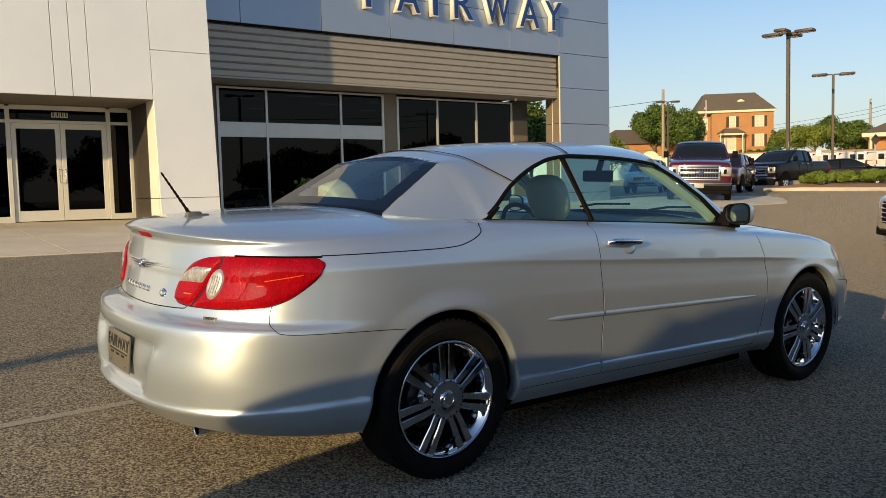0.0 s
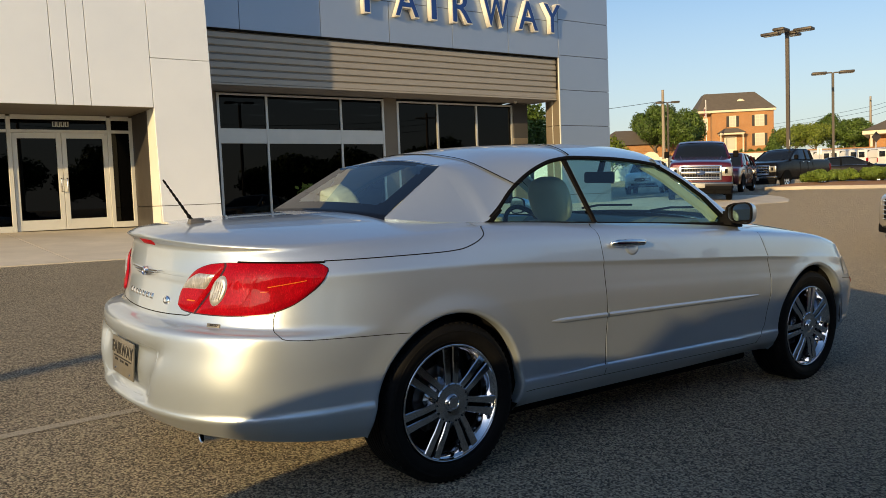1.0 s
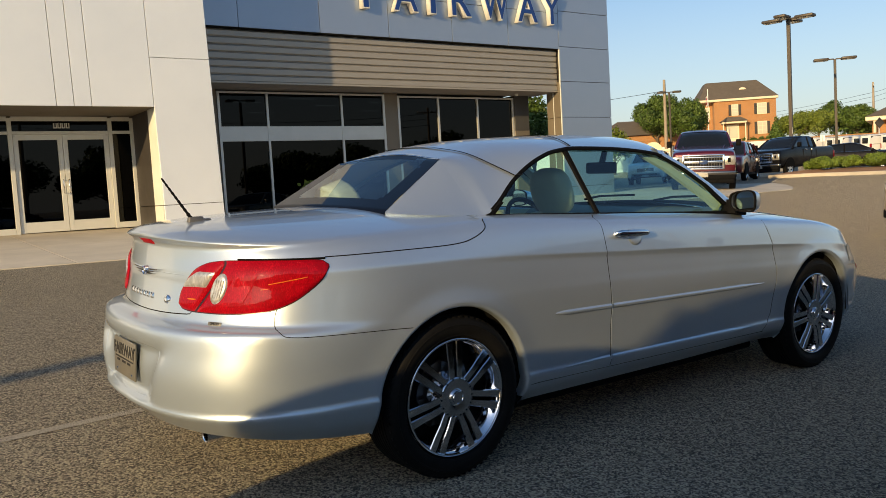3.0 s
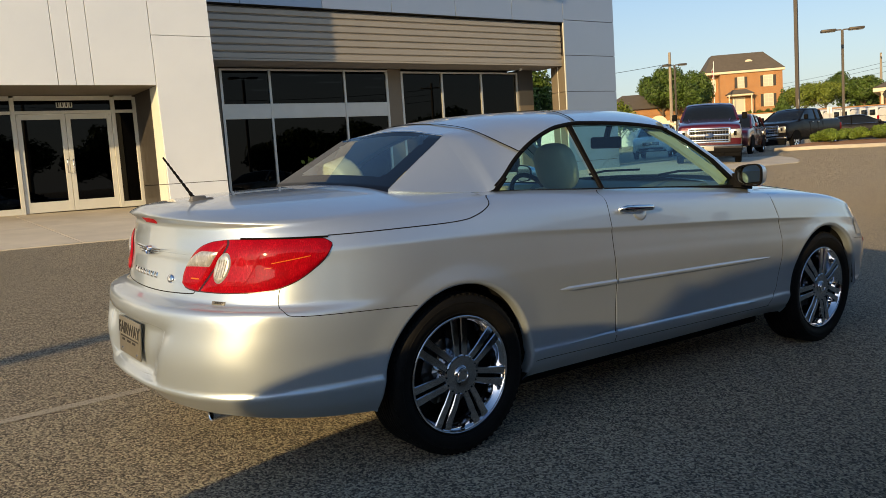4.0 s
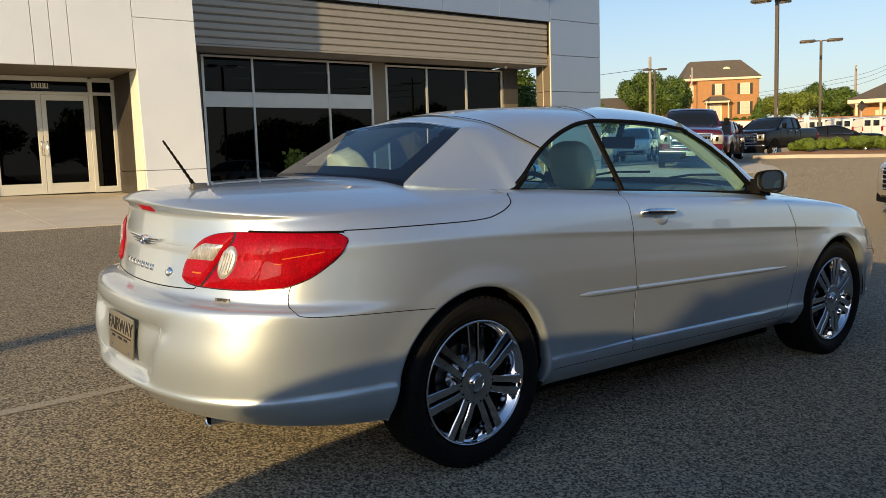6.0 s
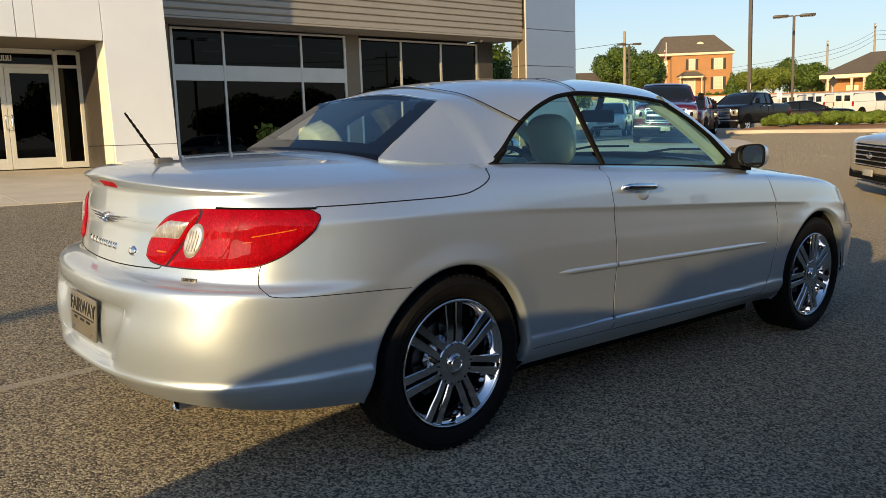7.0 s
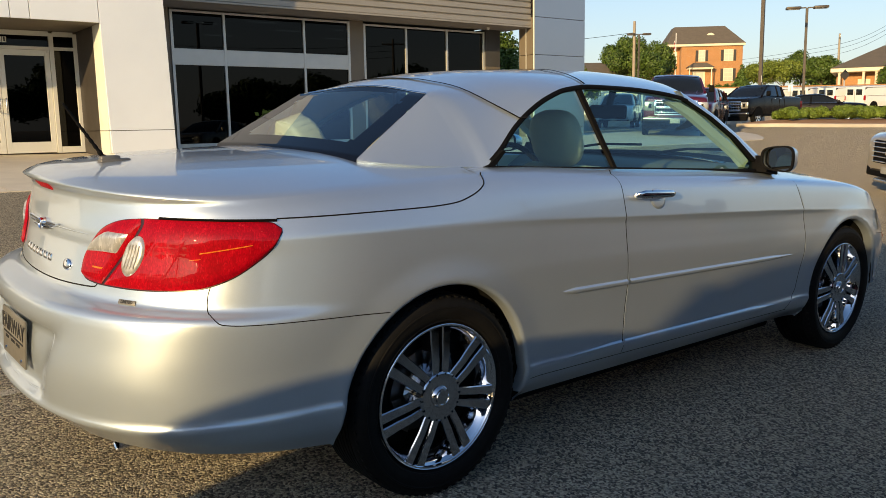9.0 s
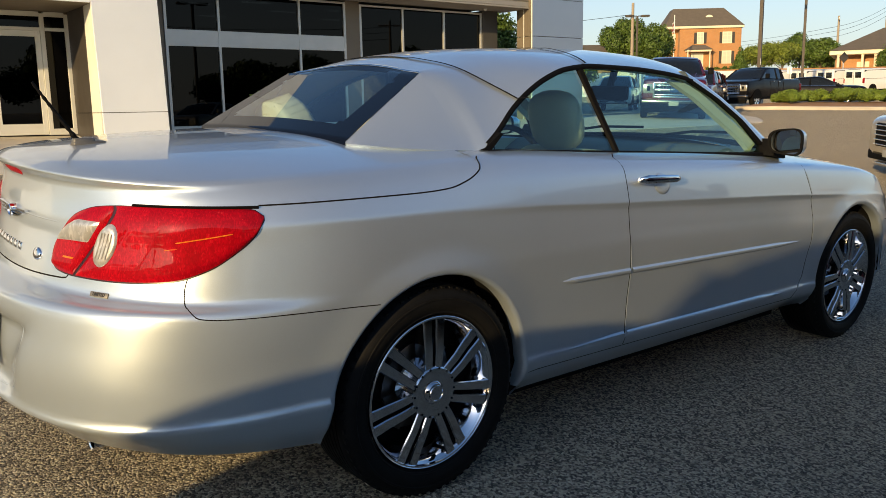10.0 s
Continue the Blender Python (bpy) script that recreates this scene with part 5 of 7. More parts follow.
JOINT = base("joint_shadow", (0.07, 0.06, 0.05), 0.95)[0]
pavement = thing("pavement", "sunlit concrete apron in front of the showroom", "pavement", None, "", "structure")
PAD_X = [-24, -18, -13.5, -9, -4.5, 0.55, 5.0, 9.5, 14.0, 21.5]
for k, (x0, x1) in enumerate(zip(PAD_X, PAD_X[1:])):
    for y0, y1 in ((8.95 if x0 < 13.9 else 10.9, 12.4), (12.4, 16.6)):
        n = 6
        bm = bmesh.new()
        up = [[bm.verts.new((x, y, ground_z(x, y) + .012)) for x in np.linspace(x0 + .006, x1 - .006, n)] for y in np.linspace(y0 + .006, y1 - .006, n)]
        grid_faces(bm, up)
        rim = up[0] + [r[-1] for r in up[1:]] + up[-1][-2::-1] + [r[0] for r in up[-2:0:-1]]
        low = [bm.verts.new((v.co.x, v.co.y, v.co.z - .05)) for v in rim]
        for i in range(len(rim)):
            bm.faces.new((rim[i], rim[(i + 1) % len(rim)], low[(i + 1) % len(rim)], low[i]))
        part("slab", bm, CONCRETE, pavement, smooth=None)
bm = bmesh.new()
up = [bm.verts.new((x, y, ground_z(x, y) + .014)) for x, y in ((21.51, 10.95), (22.5, 11.5), (24.2, 12.8), (25.2, 14.0), (24.2, 15.2), (21.51, 16.5))]
low = [bm.verts.new(v.co - Vector((0, 0, .06))) for v in up]
bm.faces.new(up)
for i in range(6):
    bm.faces.new((up[i], up[(i + 1) % 6], low[(i + 1) % 6], low[i]))
part("slab", bm, CONCRETE, pavement, smooth=None)
# parking-bay line beside the car, and the next ones
bm = bmesh.new()
rows = []
for x in np.linspace(-5.2, 0.6, 20):
    yc = 0.918 + (x + 1.399) * 0.124
    rows.append([bm.verts.new((x, yc + d, ground_z(x, yc) + .002)) for d in (-.045, .045)])
grid_faces(bm, rows)
tagged(part("parking_line", bm, LINE_ASPHALT, None, "faded white parking-bay line painted on asphalt", 179), kind="structure")

# ---- the showroom ----
SILVER_PANEL = worn("brushed_silver_cladding", (0.90, 0.94, 0.97), 0.44, 0.30, 0.7, 0.04, 30, 0.02)
BLUE_PANEL = worn("blue_grey_metal_cladding", (0.35, 0.42, 0.53), 0.36, 0.65, 0.7, 0.05, 30, 0.02)
RIB = worn("taupe_ribbed_siding", (0.35, 0.325, 0.285), 0.42, 0.35, 0.8, 0.06, 40, 0.05)
BRONZE = worn("bronze_painted_metal", (0.17, 0.145, 0.11), 0.5, 0.2, 2, 0.08, 60, 0.04)
# BRONZE again, with the dimness inside the entrance put into its colour
DIMMED_BRONZE = worn("dark_bronze_metal", (0.048, 0.043, 0.040), 0.5, 0.2, 2, 0.08, 60, 0.04)
SOFFIT = worn("grey_soffit_board", (0.22, 0.21, 0.20), 0.7, 0, 1.0, 0.06, 60, 0.05)
ALU = worn("anodised_aluminium_frame", (0.60, 0.60, 0.58), 0.38, 0.6, 3, 0.06, 90, 0.03)
WHITE_METAL = worn("off_white_door_paint", (0.66, 0.67, 0.63), 0.42, 0.10, 3, 0.05, 80, 0.03)
CREAM_REVEAL = worn("cream_wall_render", (0.60, 0.62, 0.58), 0.75, 0, 2, 0.06, 60, 0.08)
SHOW_GLASS = glass_mat("dark_showroom_glass", (0.28, 0.32, 0.34), 0.13, 0.0, 0.014)
# the unlit rooms' dimness is put into these dark colours
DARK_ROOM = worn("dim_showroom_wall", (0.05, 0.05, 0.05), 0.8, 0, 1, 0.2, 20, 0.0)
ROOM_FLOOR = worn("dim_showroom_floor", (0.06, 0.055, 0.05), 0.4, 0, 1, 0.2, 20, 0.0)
LIT = bpy.data.materials.new("ceiling_tube_glow")
LIT.use_nodes = True
LIT.node_tree.nodes["Principled BSDF"].inputs["Emission Color"].default_value = (1, 0.97, 0.9, 1)
LIT.node_tree.nodes["Principled BSDF"].inputs["Emission Strength"].default_value = 2.6
FLOOR = .735
FACE, RIBS, PANE = 15.35, 15.47, 16.6

showroom = thing("showroom", "two-tone metal-clad car showroom with dark glazing", "building", None, "", "structure")


def panels(name, xs, zs, y0, y1, material, parent, shear=0.0, gap=.007, bevel=.004, zref=1.13):
    """Cladding panels with open joints; shear leans their upright edges."""
    for x0, x1 in zip(xs, xs[1:]):
        for z0, z1 in zip(zs, zs[1:]):
            bm = box_bm(x0 + gap, x1 - gap, y0, y1, z0 + gap, z1 - gap, bevel)
            if shear:
                for v in bm.verts:
                    v.co.x += shear * (v.co.z - zref)
            part(name, bm, material, parent, smooth=None)


# blue-grey sign band and right-hand pier
band = part("sign_band", box_bm(4.0, 18.36, FACE + .03, 15.9, 5.30, 7.50, .01), JOINT, showroom, smooth=None)
panels("panel", [3.7, 5.79, 7.95, 10.0, 12.1, 14.15, 16.19], [5.305, 6.40, 7.52], FACE, FACE + .05, BLUE_PANEL, band)
pier = part("pier", box_bm(16.24, 18.36, FACE + .03, 16.0, .62, 7.50, .01), JOINT, showroom, smooth=None)
panels("panel", [16.19, 18.40], [.60, 1.03, 2.12, 3.21, 4.32, 5.39, 6.48, 7.52], FACE, FACE + .05, BLUE_PANEL, pier)
for z0, z1 in zip([.60, 1.03, 2.12, 3.21, 4.32, 5.39, 6.48], [1.03, 2.12, 3.21, 4.32, 5.39, 6.48, 7.52]):
    part("panel", box_bm(18.36, 18.40, FACE + .055, 16.0, z0 + .007, z1 - .007, .004), BLUE_PANEL, pier, smooth=None)
    if z1 < 5:
        for ya, yb in ((FACE + .055, 15.68), (15.705, 16.0)):
            part("reveal_panel", box_bm(16.17, 16.235, ya, yb, z0 + .007, z1 - .007, .004), BRONZE, pier, "bronze-coloured reveal panel", None)
        part("reveal_trim", box_bm(16.162, 16.20, 15.682, 15.703, z0, z1, .002), CREAM_REVEAL, pier, "pale joint trim", None)
part("corner_trim", box_bm(16.165, 16.20, FACE - .006, FACE + .03, .62, 5.30, .003), CREAM_REVEAL, pier, "pale edge trim", None)

# ribbed siding
siding = part("siding_back", box_bm(4.0, 16.19, RIBS + .05, RIBS + .25, 4.02, 5.30, 0), RIB, showroom, smooth=None)
ribs = 7
for k in range(ribs):
    z0 = 4.045 + k * (1.245 / ribs)
    h = 1.245 / ribs
    prof = [(RIBS + .055, z0 + .004), (RIBS + .012, z0 + .004), (RIBS, z0 + .016), (RIBS, z0 + h - .050), (RIBS + .006, z0 + h - .040), (RIBS + .052, z0 + h - .012), (RIBS + .055, z0 + h)]
    bm = grid_bm([[(x, y, z) for x in (4.0, 6.0, 8, 10, 12, 14, 16.16)] for y, z in prof])
    part("rib", bm, RIB, siding, smooth=25)
part("siding_edge", box_bm(4.0, 16.165, RIBS - .012, RIBS + .06, 4.0, 4.045, .004), RIB, siding, smooth=None)
part("shadow_gap", box_bm(4.0, 16.19, FACE + .02, RIBS + .06, 5.285, 5.31, 0), GAP, siding, smooth=None)
part("soffit", box_bm(4.0, 16.2, RIBS + .02, PANE + .05, 4.0, 4.03, .003), SOFFIT, showroom, "grey soffit over the windows", None)
part("camera_dome", lathe([(.0005, 3.93), (.03, 3.935), (.05, 3.96), (.055, 4.0)], 16, "z"), ALU, showroom, "small dome camera under the soffit").location = (15.0, 16.1, 0)

# glazing
def glazed_bay(name, x0, x1, z0, z1, uprights, rails, y=PANE, frame_w=.06, sill=True):
    bay = thing(name, "dark tinted showroom window in an aluminium frame", "window", None, "", "structure")
    xs = [x0] + uprights + [x1]
    for i, x in enumerate(xs):
        w = frame_w if 0 < i < len(xs) - 1 else frame_w * 1.1
        part("mullion", box_bm(x - w / 2, x + w / 2, y - .05, y + .07, z0, z1, .004), ALU, bay, smooth=None)
    for a, b, mt in [(z0, z0 + .09, ALU), (z1 - .05, z1, ALU)] + rails:
        for xa, xb in zip(xs, xs[1:]):
            part("rail", box_bm(xa + .031, xb - .031, y - .045, y + .065, a, b, .004), mt, bay, smooth=None)
    levels = [z0 + .09] + [v for r in rails for v in r[:2]] + [z1 - .05]
    for a, b in zip(levels[::2], levels[1::2]):
        for xa, xb in zip(xs, xs[1:]):
            part("pane", box_bm(xa + .03, xb - .03, y, y + .012, a, b, 0), SHOW_GLASS, bay, smooth=None)
    return bay


glazed_bay("window_1", 5.60, 10.43, FLOOR, 3.96, [6.90, 9.08], [(2.69, 3.07, ALU)])
glazed_bay("window_2", 10.93, 15.22, FLOOR, 3.93, [12.33, 13.80], [])
for x0, x1, y0, y1, mt in ((4.3, 5.56, PANE - .02, PANE + .3, BRONZE), (10.46, 10.90, PANE - .04, PANE + .3, BRONZE)):
    part("wall_post", box_bm(x0, x1, y0, y1, .6, 4.0, .008), mt, showroom, smooth=None)
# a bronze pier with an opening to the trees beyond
# upper part darker: the soffit's shade, put into its colour
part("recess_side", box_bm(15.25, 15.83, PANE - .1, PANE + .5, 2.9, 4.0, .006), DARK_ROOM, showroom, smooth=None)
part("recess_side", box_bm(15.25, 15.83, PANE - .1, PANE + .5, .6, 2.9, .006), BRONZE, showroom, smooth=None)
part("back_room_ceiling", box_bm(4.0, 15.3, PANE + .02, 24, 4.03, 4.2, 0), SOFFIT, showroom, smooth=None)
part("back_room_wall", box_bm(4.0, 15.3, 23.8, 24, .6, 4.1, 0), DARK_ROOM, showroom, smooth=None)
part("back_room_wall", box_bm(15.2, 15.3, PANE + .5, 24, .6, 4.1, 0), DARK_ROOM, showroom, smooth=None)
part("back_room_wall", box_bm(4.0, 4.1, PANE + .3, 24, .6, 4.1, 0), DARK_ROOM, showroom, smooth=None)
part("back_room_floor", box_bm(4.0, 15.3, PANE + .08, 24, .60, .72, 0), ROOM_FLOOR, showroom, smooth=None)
part("roof", box_bm(-12, 18.3, 15.9, 34, 7.0, 7.3, 0), SOFFIT, showroom, smooth=None)
part("rear_wall", box_bm(-12, 15.2, 33.8, 34, .6, 7.0, 0), RIB, showroom, smooth=None)
part("side_wall", box_bm(-12, -11.8, 14.6, 33.8, .6, 7.0, 0), RIB, showroom, smooth=None)
for k, (x, y) in enumerate(((5.6, 18.2), (7.3, 18.9), (8.6, 18.0), (10.2, 19.5), (6.3, 21), (8.9, 21.6), (11.6, 18.6), (12.6, 20.8))):
    lampo = thing("ceiling_light", "slim fluorescent ceiling light inside the showroom", "ceiling light", None, "showroom lights")
    part("housing", box_bm(x - .45, x + .45, y - .07, y + .07, 3.99, 4.03, .005), ALU, lampo, smooth=None)
    part("tube", box_bm(x - .42, x + .42, y - .03, y + .03, 3.965, 3.985, .006), LIT, lampo, smooth=None)

# ---- the silver entrance tower ----
SHEAR = -.020
tower = part("tower_core", box_bm(-9.0, 4.45, 14.08, 15.9, 3.30, 8.55, 0), JOINT, showroom, smooth=None)
for z0, z1 in ((3.24, 6.9), (6.9, 8.6)):
    panels("panel", [-9.0, -5.4, -3.1, -.45, 1.385, 1.71, 2.04, 3.262], [z0, z1], 14.0, 14.06, SILVER_PANEL, tower, SHEAR, zref=3.24)
for z0, z1 in ((.66, 1.18), (1.18, 4.27), (4.27, 7.4), (7.4, 8.6)):
    bm = box_bm(3.262 + .007, 4.545 - .007, 14.0, 14.06, z0 + .006, z1 - .006, .004)
    for v in bm.verts:
        v.co.x += (SHEAR if v.co.x < 3.9 else -.027) * (v.co.z - 3.24)
    part("panel", bm, SILVER_PANEL, tower, smooth=None)
    bm = box_bm(4.505, 4.540, 14.065, 15.6, z0 + .006, z1 - .006, .004)
    for v in bm.verts:
        v.co.x += -.027 * (v.co.z - 3.24)
    part("panel", bm, SILVER_PANEL, tower, smooth=None)
part("leg_core", box_bm(3.40, 4.46, 14.08, 16.5, .62, 3.3, 0), JOINT, showroom, smooth=None)
for z0, z1 in ((.66, 1.18), (1.18, 3.25)):
    part("reveal_panel", box_bm(3.285, 3.33, 14.03, 14.62, z0 + .006, z1 - .006, .004), CREAM_REVEAL, showroom, "cream reveal beside the entrance", None)
    part("reveal_panel", box_bm(3.30, 3.345, 14.64, 15.9, z0 + .006, z1 - .006, .004), DIMMED_BRONZE, showroom, "bronze reveal beside the entrance", None)
part("entrance_soffit", box_bm(-6.0, 3.30, 14.06, 16.0, 3.245, 3.30, .004), BRONZE, showroom, "bronze soffit over the entrance", None)
part("entrance_wall", box_bm(-6.0, 3.34, 16.05, 16.2, 3.0, 3.30, 0), BRONZE, showroom, smooth=None)
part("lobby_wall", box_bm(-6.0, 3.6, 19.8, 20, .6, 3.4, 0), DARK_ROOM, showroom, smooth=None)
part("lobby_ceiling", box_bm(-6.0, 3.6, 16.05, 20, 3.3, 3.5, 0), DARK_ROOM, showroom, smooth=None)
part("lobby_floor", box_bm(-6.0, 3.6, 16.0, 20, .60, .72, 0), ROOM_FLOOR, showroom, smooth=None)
part("left_wall", box_bm(-11.9, -5.5, 14.08, 16.2, .6, 3.3, 0), SILVER_PANEL, showroom, smooth=None)

# entrance: double doors, side lights, transom
DY = 15.95
entrance = thing("door_1", "closed double glass entrance door in an off-white frame", "door", None, "", "structure")


def frame_bar(x0, x1, z0, z1, mt=WHITE_METAL, y0=DY - .06, y1=DY + .07, name="frame"):
    return part(name, box_bm(x0, x1, y0, y1, z0, z1, .004), mt, entrance, smooth=None)


XL, XM, XR, XS = .79, 1.79, 2.755, 3.262
for x in (-1.30, XL - .02, XR + .04):
    frame_bar(x - .042, x + .042, FLOOR, 3.20)
frame_bar(XS - .03, XS + .05, FLOOR, 3.20)
for xa, xb in ((-1.255, XL - .065), (XL + .025, XR - .005), (XR + .085, XS - .03)):
    frame_bar(xa, xb, 2.855, 2.92)
    frame_bar(xa, xb, 3.14, 3.235)
frame_bar(XR + .085, XS - .03, FLOOR, FLOOR + .13)
frame_bar(-1.255, XL - .065, FLOOR, FLOOR + .13)
for xa, xb, za, zb in ((-1.255, XL - .065, FLOOR + .13, 2.855), (-1.255, XL - .065, 2.92, 3.14), (XL + .025, XR - .005, 2.92, 3.14), (XR + .085, XS - .03, FLOOR + .13, 2.855), (XR + .085, XS - .03, 2.92, 3.14)):
    part("pane", box_bm(xa, xb, DY, DY + .01, za, zb, 0), SHOW_GLASS, entrance, smooth=None)
for k, (xa, xb) in enumerate(((XL + .03, XM - .004), (XM + .004, XR - .008))):
    leaf = part("door_leaf", box_bm(xa, xa + .098, DY - .03, DY + .03, FLOOR + .012, 2.85, .005), WHITE_METAL, entrance, "off-white door leaf with a glass pane", None)
    bm = bmesh.new()
    bm.from_mesh(leaf.data)
    add_box(bm, xb - .098, xb, DY - .03, DY + .03, FLOOR + .012, 2.855, .005)
    add_box(bm, xa + .095, xb - .095, DY - .028, DY + .028, 2.735, 2.852, .004)
    add_box(bm, xa + .095, xb - .095, DY - .028, DY + .028, FLOOR + .014, FLOOR + .24, .004)
    bm.to_mesh(leaf.data)
    bm.free()
    finish(leaf, None)
    part("pane", box_bm(xa + .11, xb - .11, DY - .004, DY + .006, FLOOR + .235, 2.74, 0), SHOW_GLASS, leaf, smooth=None)
    s = -1 if k == 0 else 1
    hx = (xb - .055) if k == 0 else (xa + .055)
    pts = [(hx, DY - .03, 1.58), (hx, DY - .085, 1.58), (hx + s * .0, DY - .10, 1.60), (hx, DY - .10, 1.84), (hx, DY - .085, 1.86), (hx, DY - .03, 1.86)]
    if k == 0:
        pts = [(hx - .0, DY - .03, 1.58), (hx, DY - .09, 1.58), (hx - .0, DY - .10, 1.60), (hx, DY - .10, 1.84), (hx, DY - .09, 1.86), (hx, DY - .03, 1.86)]
    part("pull_handle", tube(pts, .013, 8), CHROME, leaf, "chrome pull handle", 50)
    part("hinge_cap", box_bm(xa + .01 if k == 0 else xb - .05, xa + .05 if k == 0 else xb - .01, DY - .04, DY - .03, 2.80, 2.85, .004), ALU, leaf, smooth=None)
part("lock", lathe([(.0005, -.012), (.018, -.012), (.02, -.006), (.02, 0)], 16, "y"), CHROME, entrance, "round lock", 40).location = (XM + .06, DY - .03, 1.72)
NUM_WHITE = base("number_white", (0.7, 0.7, 0.66), 0.5)[0]
for k in range(4):
    part("number_plate_bar", box_bm(1.635 + k * .085, 1.710 + k * .085, DY - .012, DY - .004, 2.985, 3.098, .003), NUM_WHITE, entrance, smooth=None)
    part("number_bar", box_bm(1.658 + k * .085, 1.687 + k * .085, DY - .018, DY - .013, 3.005, 3.095, .002), BADGE_DARK, entrance, smooth=None)
# sign letters: blue faces, white rims and deep white sides
SIGN_BLUE = worn("sign_blue_acrylic", (0.010, 0.045, 0.22), 0.35, 0, 4, 0.08, 60, 0.0)
SIGN_WHITE = worn("sign_white_metal", (0.74, 0.72, 0.66), 0.5, 0, 4, 0.05, 60, 0.02)
sign = thing("sign", "row of raised blue letters with white sides on the facade", "sign", None)
for ch, x0, x1 in (("F", 9.13, 9.72), ("A", 10.08, 10.88), ("I", 11.255, 11.475), ("R", 11.98, 12.70), ("W", 13.07, 14.09), ("A", 14.40, 15.21), ("Y", 15.42, 16.15)):
    stand = Matrix.Translation((0, 0, 0)) @ pose(0, 0, 0, 90, 0, 0)
    for name, mt, off, y, dep in (("letter_body", SIGN_WHITE, .030, 15.25, .085), ("letter_face", SIGN_BLUE, .004, 15.158, .008)):
        ob = words(ch, 1.0, Matrix.Identity(4), mt, name, sign if name == "letter_body" else body_ob, .5, bold=off)
        me = ob.data
        co = np.array([v.co[:] for v in me.vertices])
        lo, hi = co.min(0), co.max(0)
        pad = 0.0 if name == "letter_body" else .030
        sx, sz = (x1 - x0 - 2 * pad) / (hi[0] - lo[0]), (.905 - 2 * pad) / (hi[1] - lo[1])
        for v in me.vertices:
            v.co = (x0 + pad + (v.co.x - lo[0]) * sx, y - (v.co.z - (lo[2] + hi[2]) / 2) * 2 * dep, 5.985 + pad + (v.co.y - lo[1]) * sz)
        if name == "letter_body":
            body_ob = ob


# ---- other vehicles: x ahead, from the ground under the middle ----
AUTO_GLASS = base("dark_auto_glass", (0.010, 0.012, 0.013), 0.04, 0, 0.0, 0.55)[0]
HEADLIGHT = lens_mat("far_head_lamp", (0.62, 0.60, 0.55), 60.0)
HEADLIGHT.node_tree.nodes["Principled BSDF"].inputs["Metallic"].default_value = 0.6
HEADLIGHT.node_tree.nodes["Principled BSDF"].inputs["Roughness"].default_value = 0.25
MAROON = car_paint("maroon_paint", (0.085, 0.004, 0.012), 0.3, 0.30)
BLACK_PAINT = car_paint("black_paint", (0.006, 0.006, 0.008), 0.0, 0.20, coat=0.0)
BLACK_PAINT.node_tree.nodes["Principled BSDF"].inputs["Specular IOR Level"].default_value = 0.12
WHITE_PAINT = car_paint("white_paint", (0.74, 0.74, 0.72), 0.0, 0.35, 0.02)
GOLD_PAINT = car_paint("pale_gold_paint", (0.50, 0.45, 0.36), 0.6, 0.34)
RED_PAINT = car_paint("dark_red_paint", (0.085, 0.004, 0.010), 0.4, 0.35)
DARK_CHROME = base("dark_chrome_bumper", (0.22, 0.21, 0.20), 0.22, 1.0)[0]
SLAT = worn("dull_grille_metal", (0.10, 0.10, 0.10), 0.35, 0.8, 20, .1, 100, .02)
BLANK_PLATE = base("blank_plate", (0.34, 0.34, 0.32), 0.5)[0]

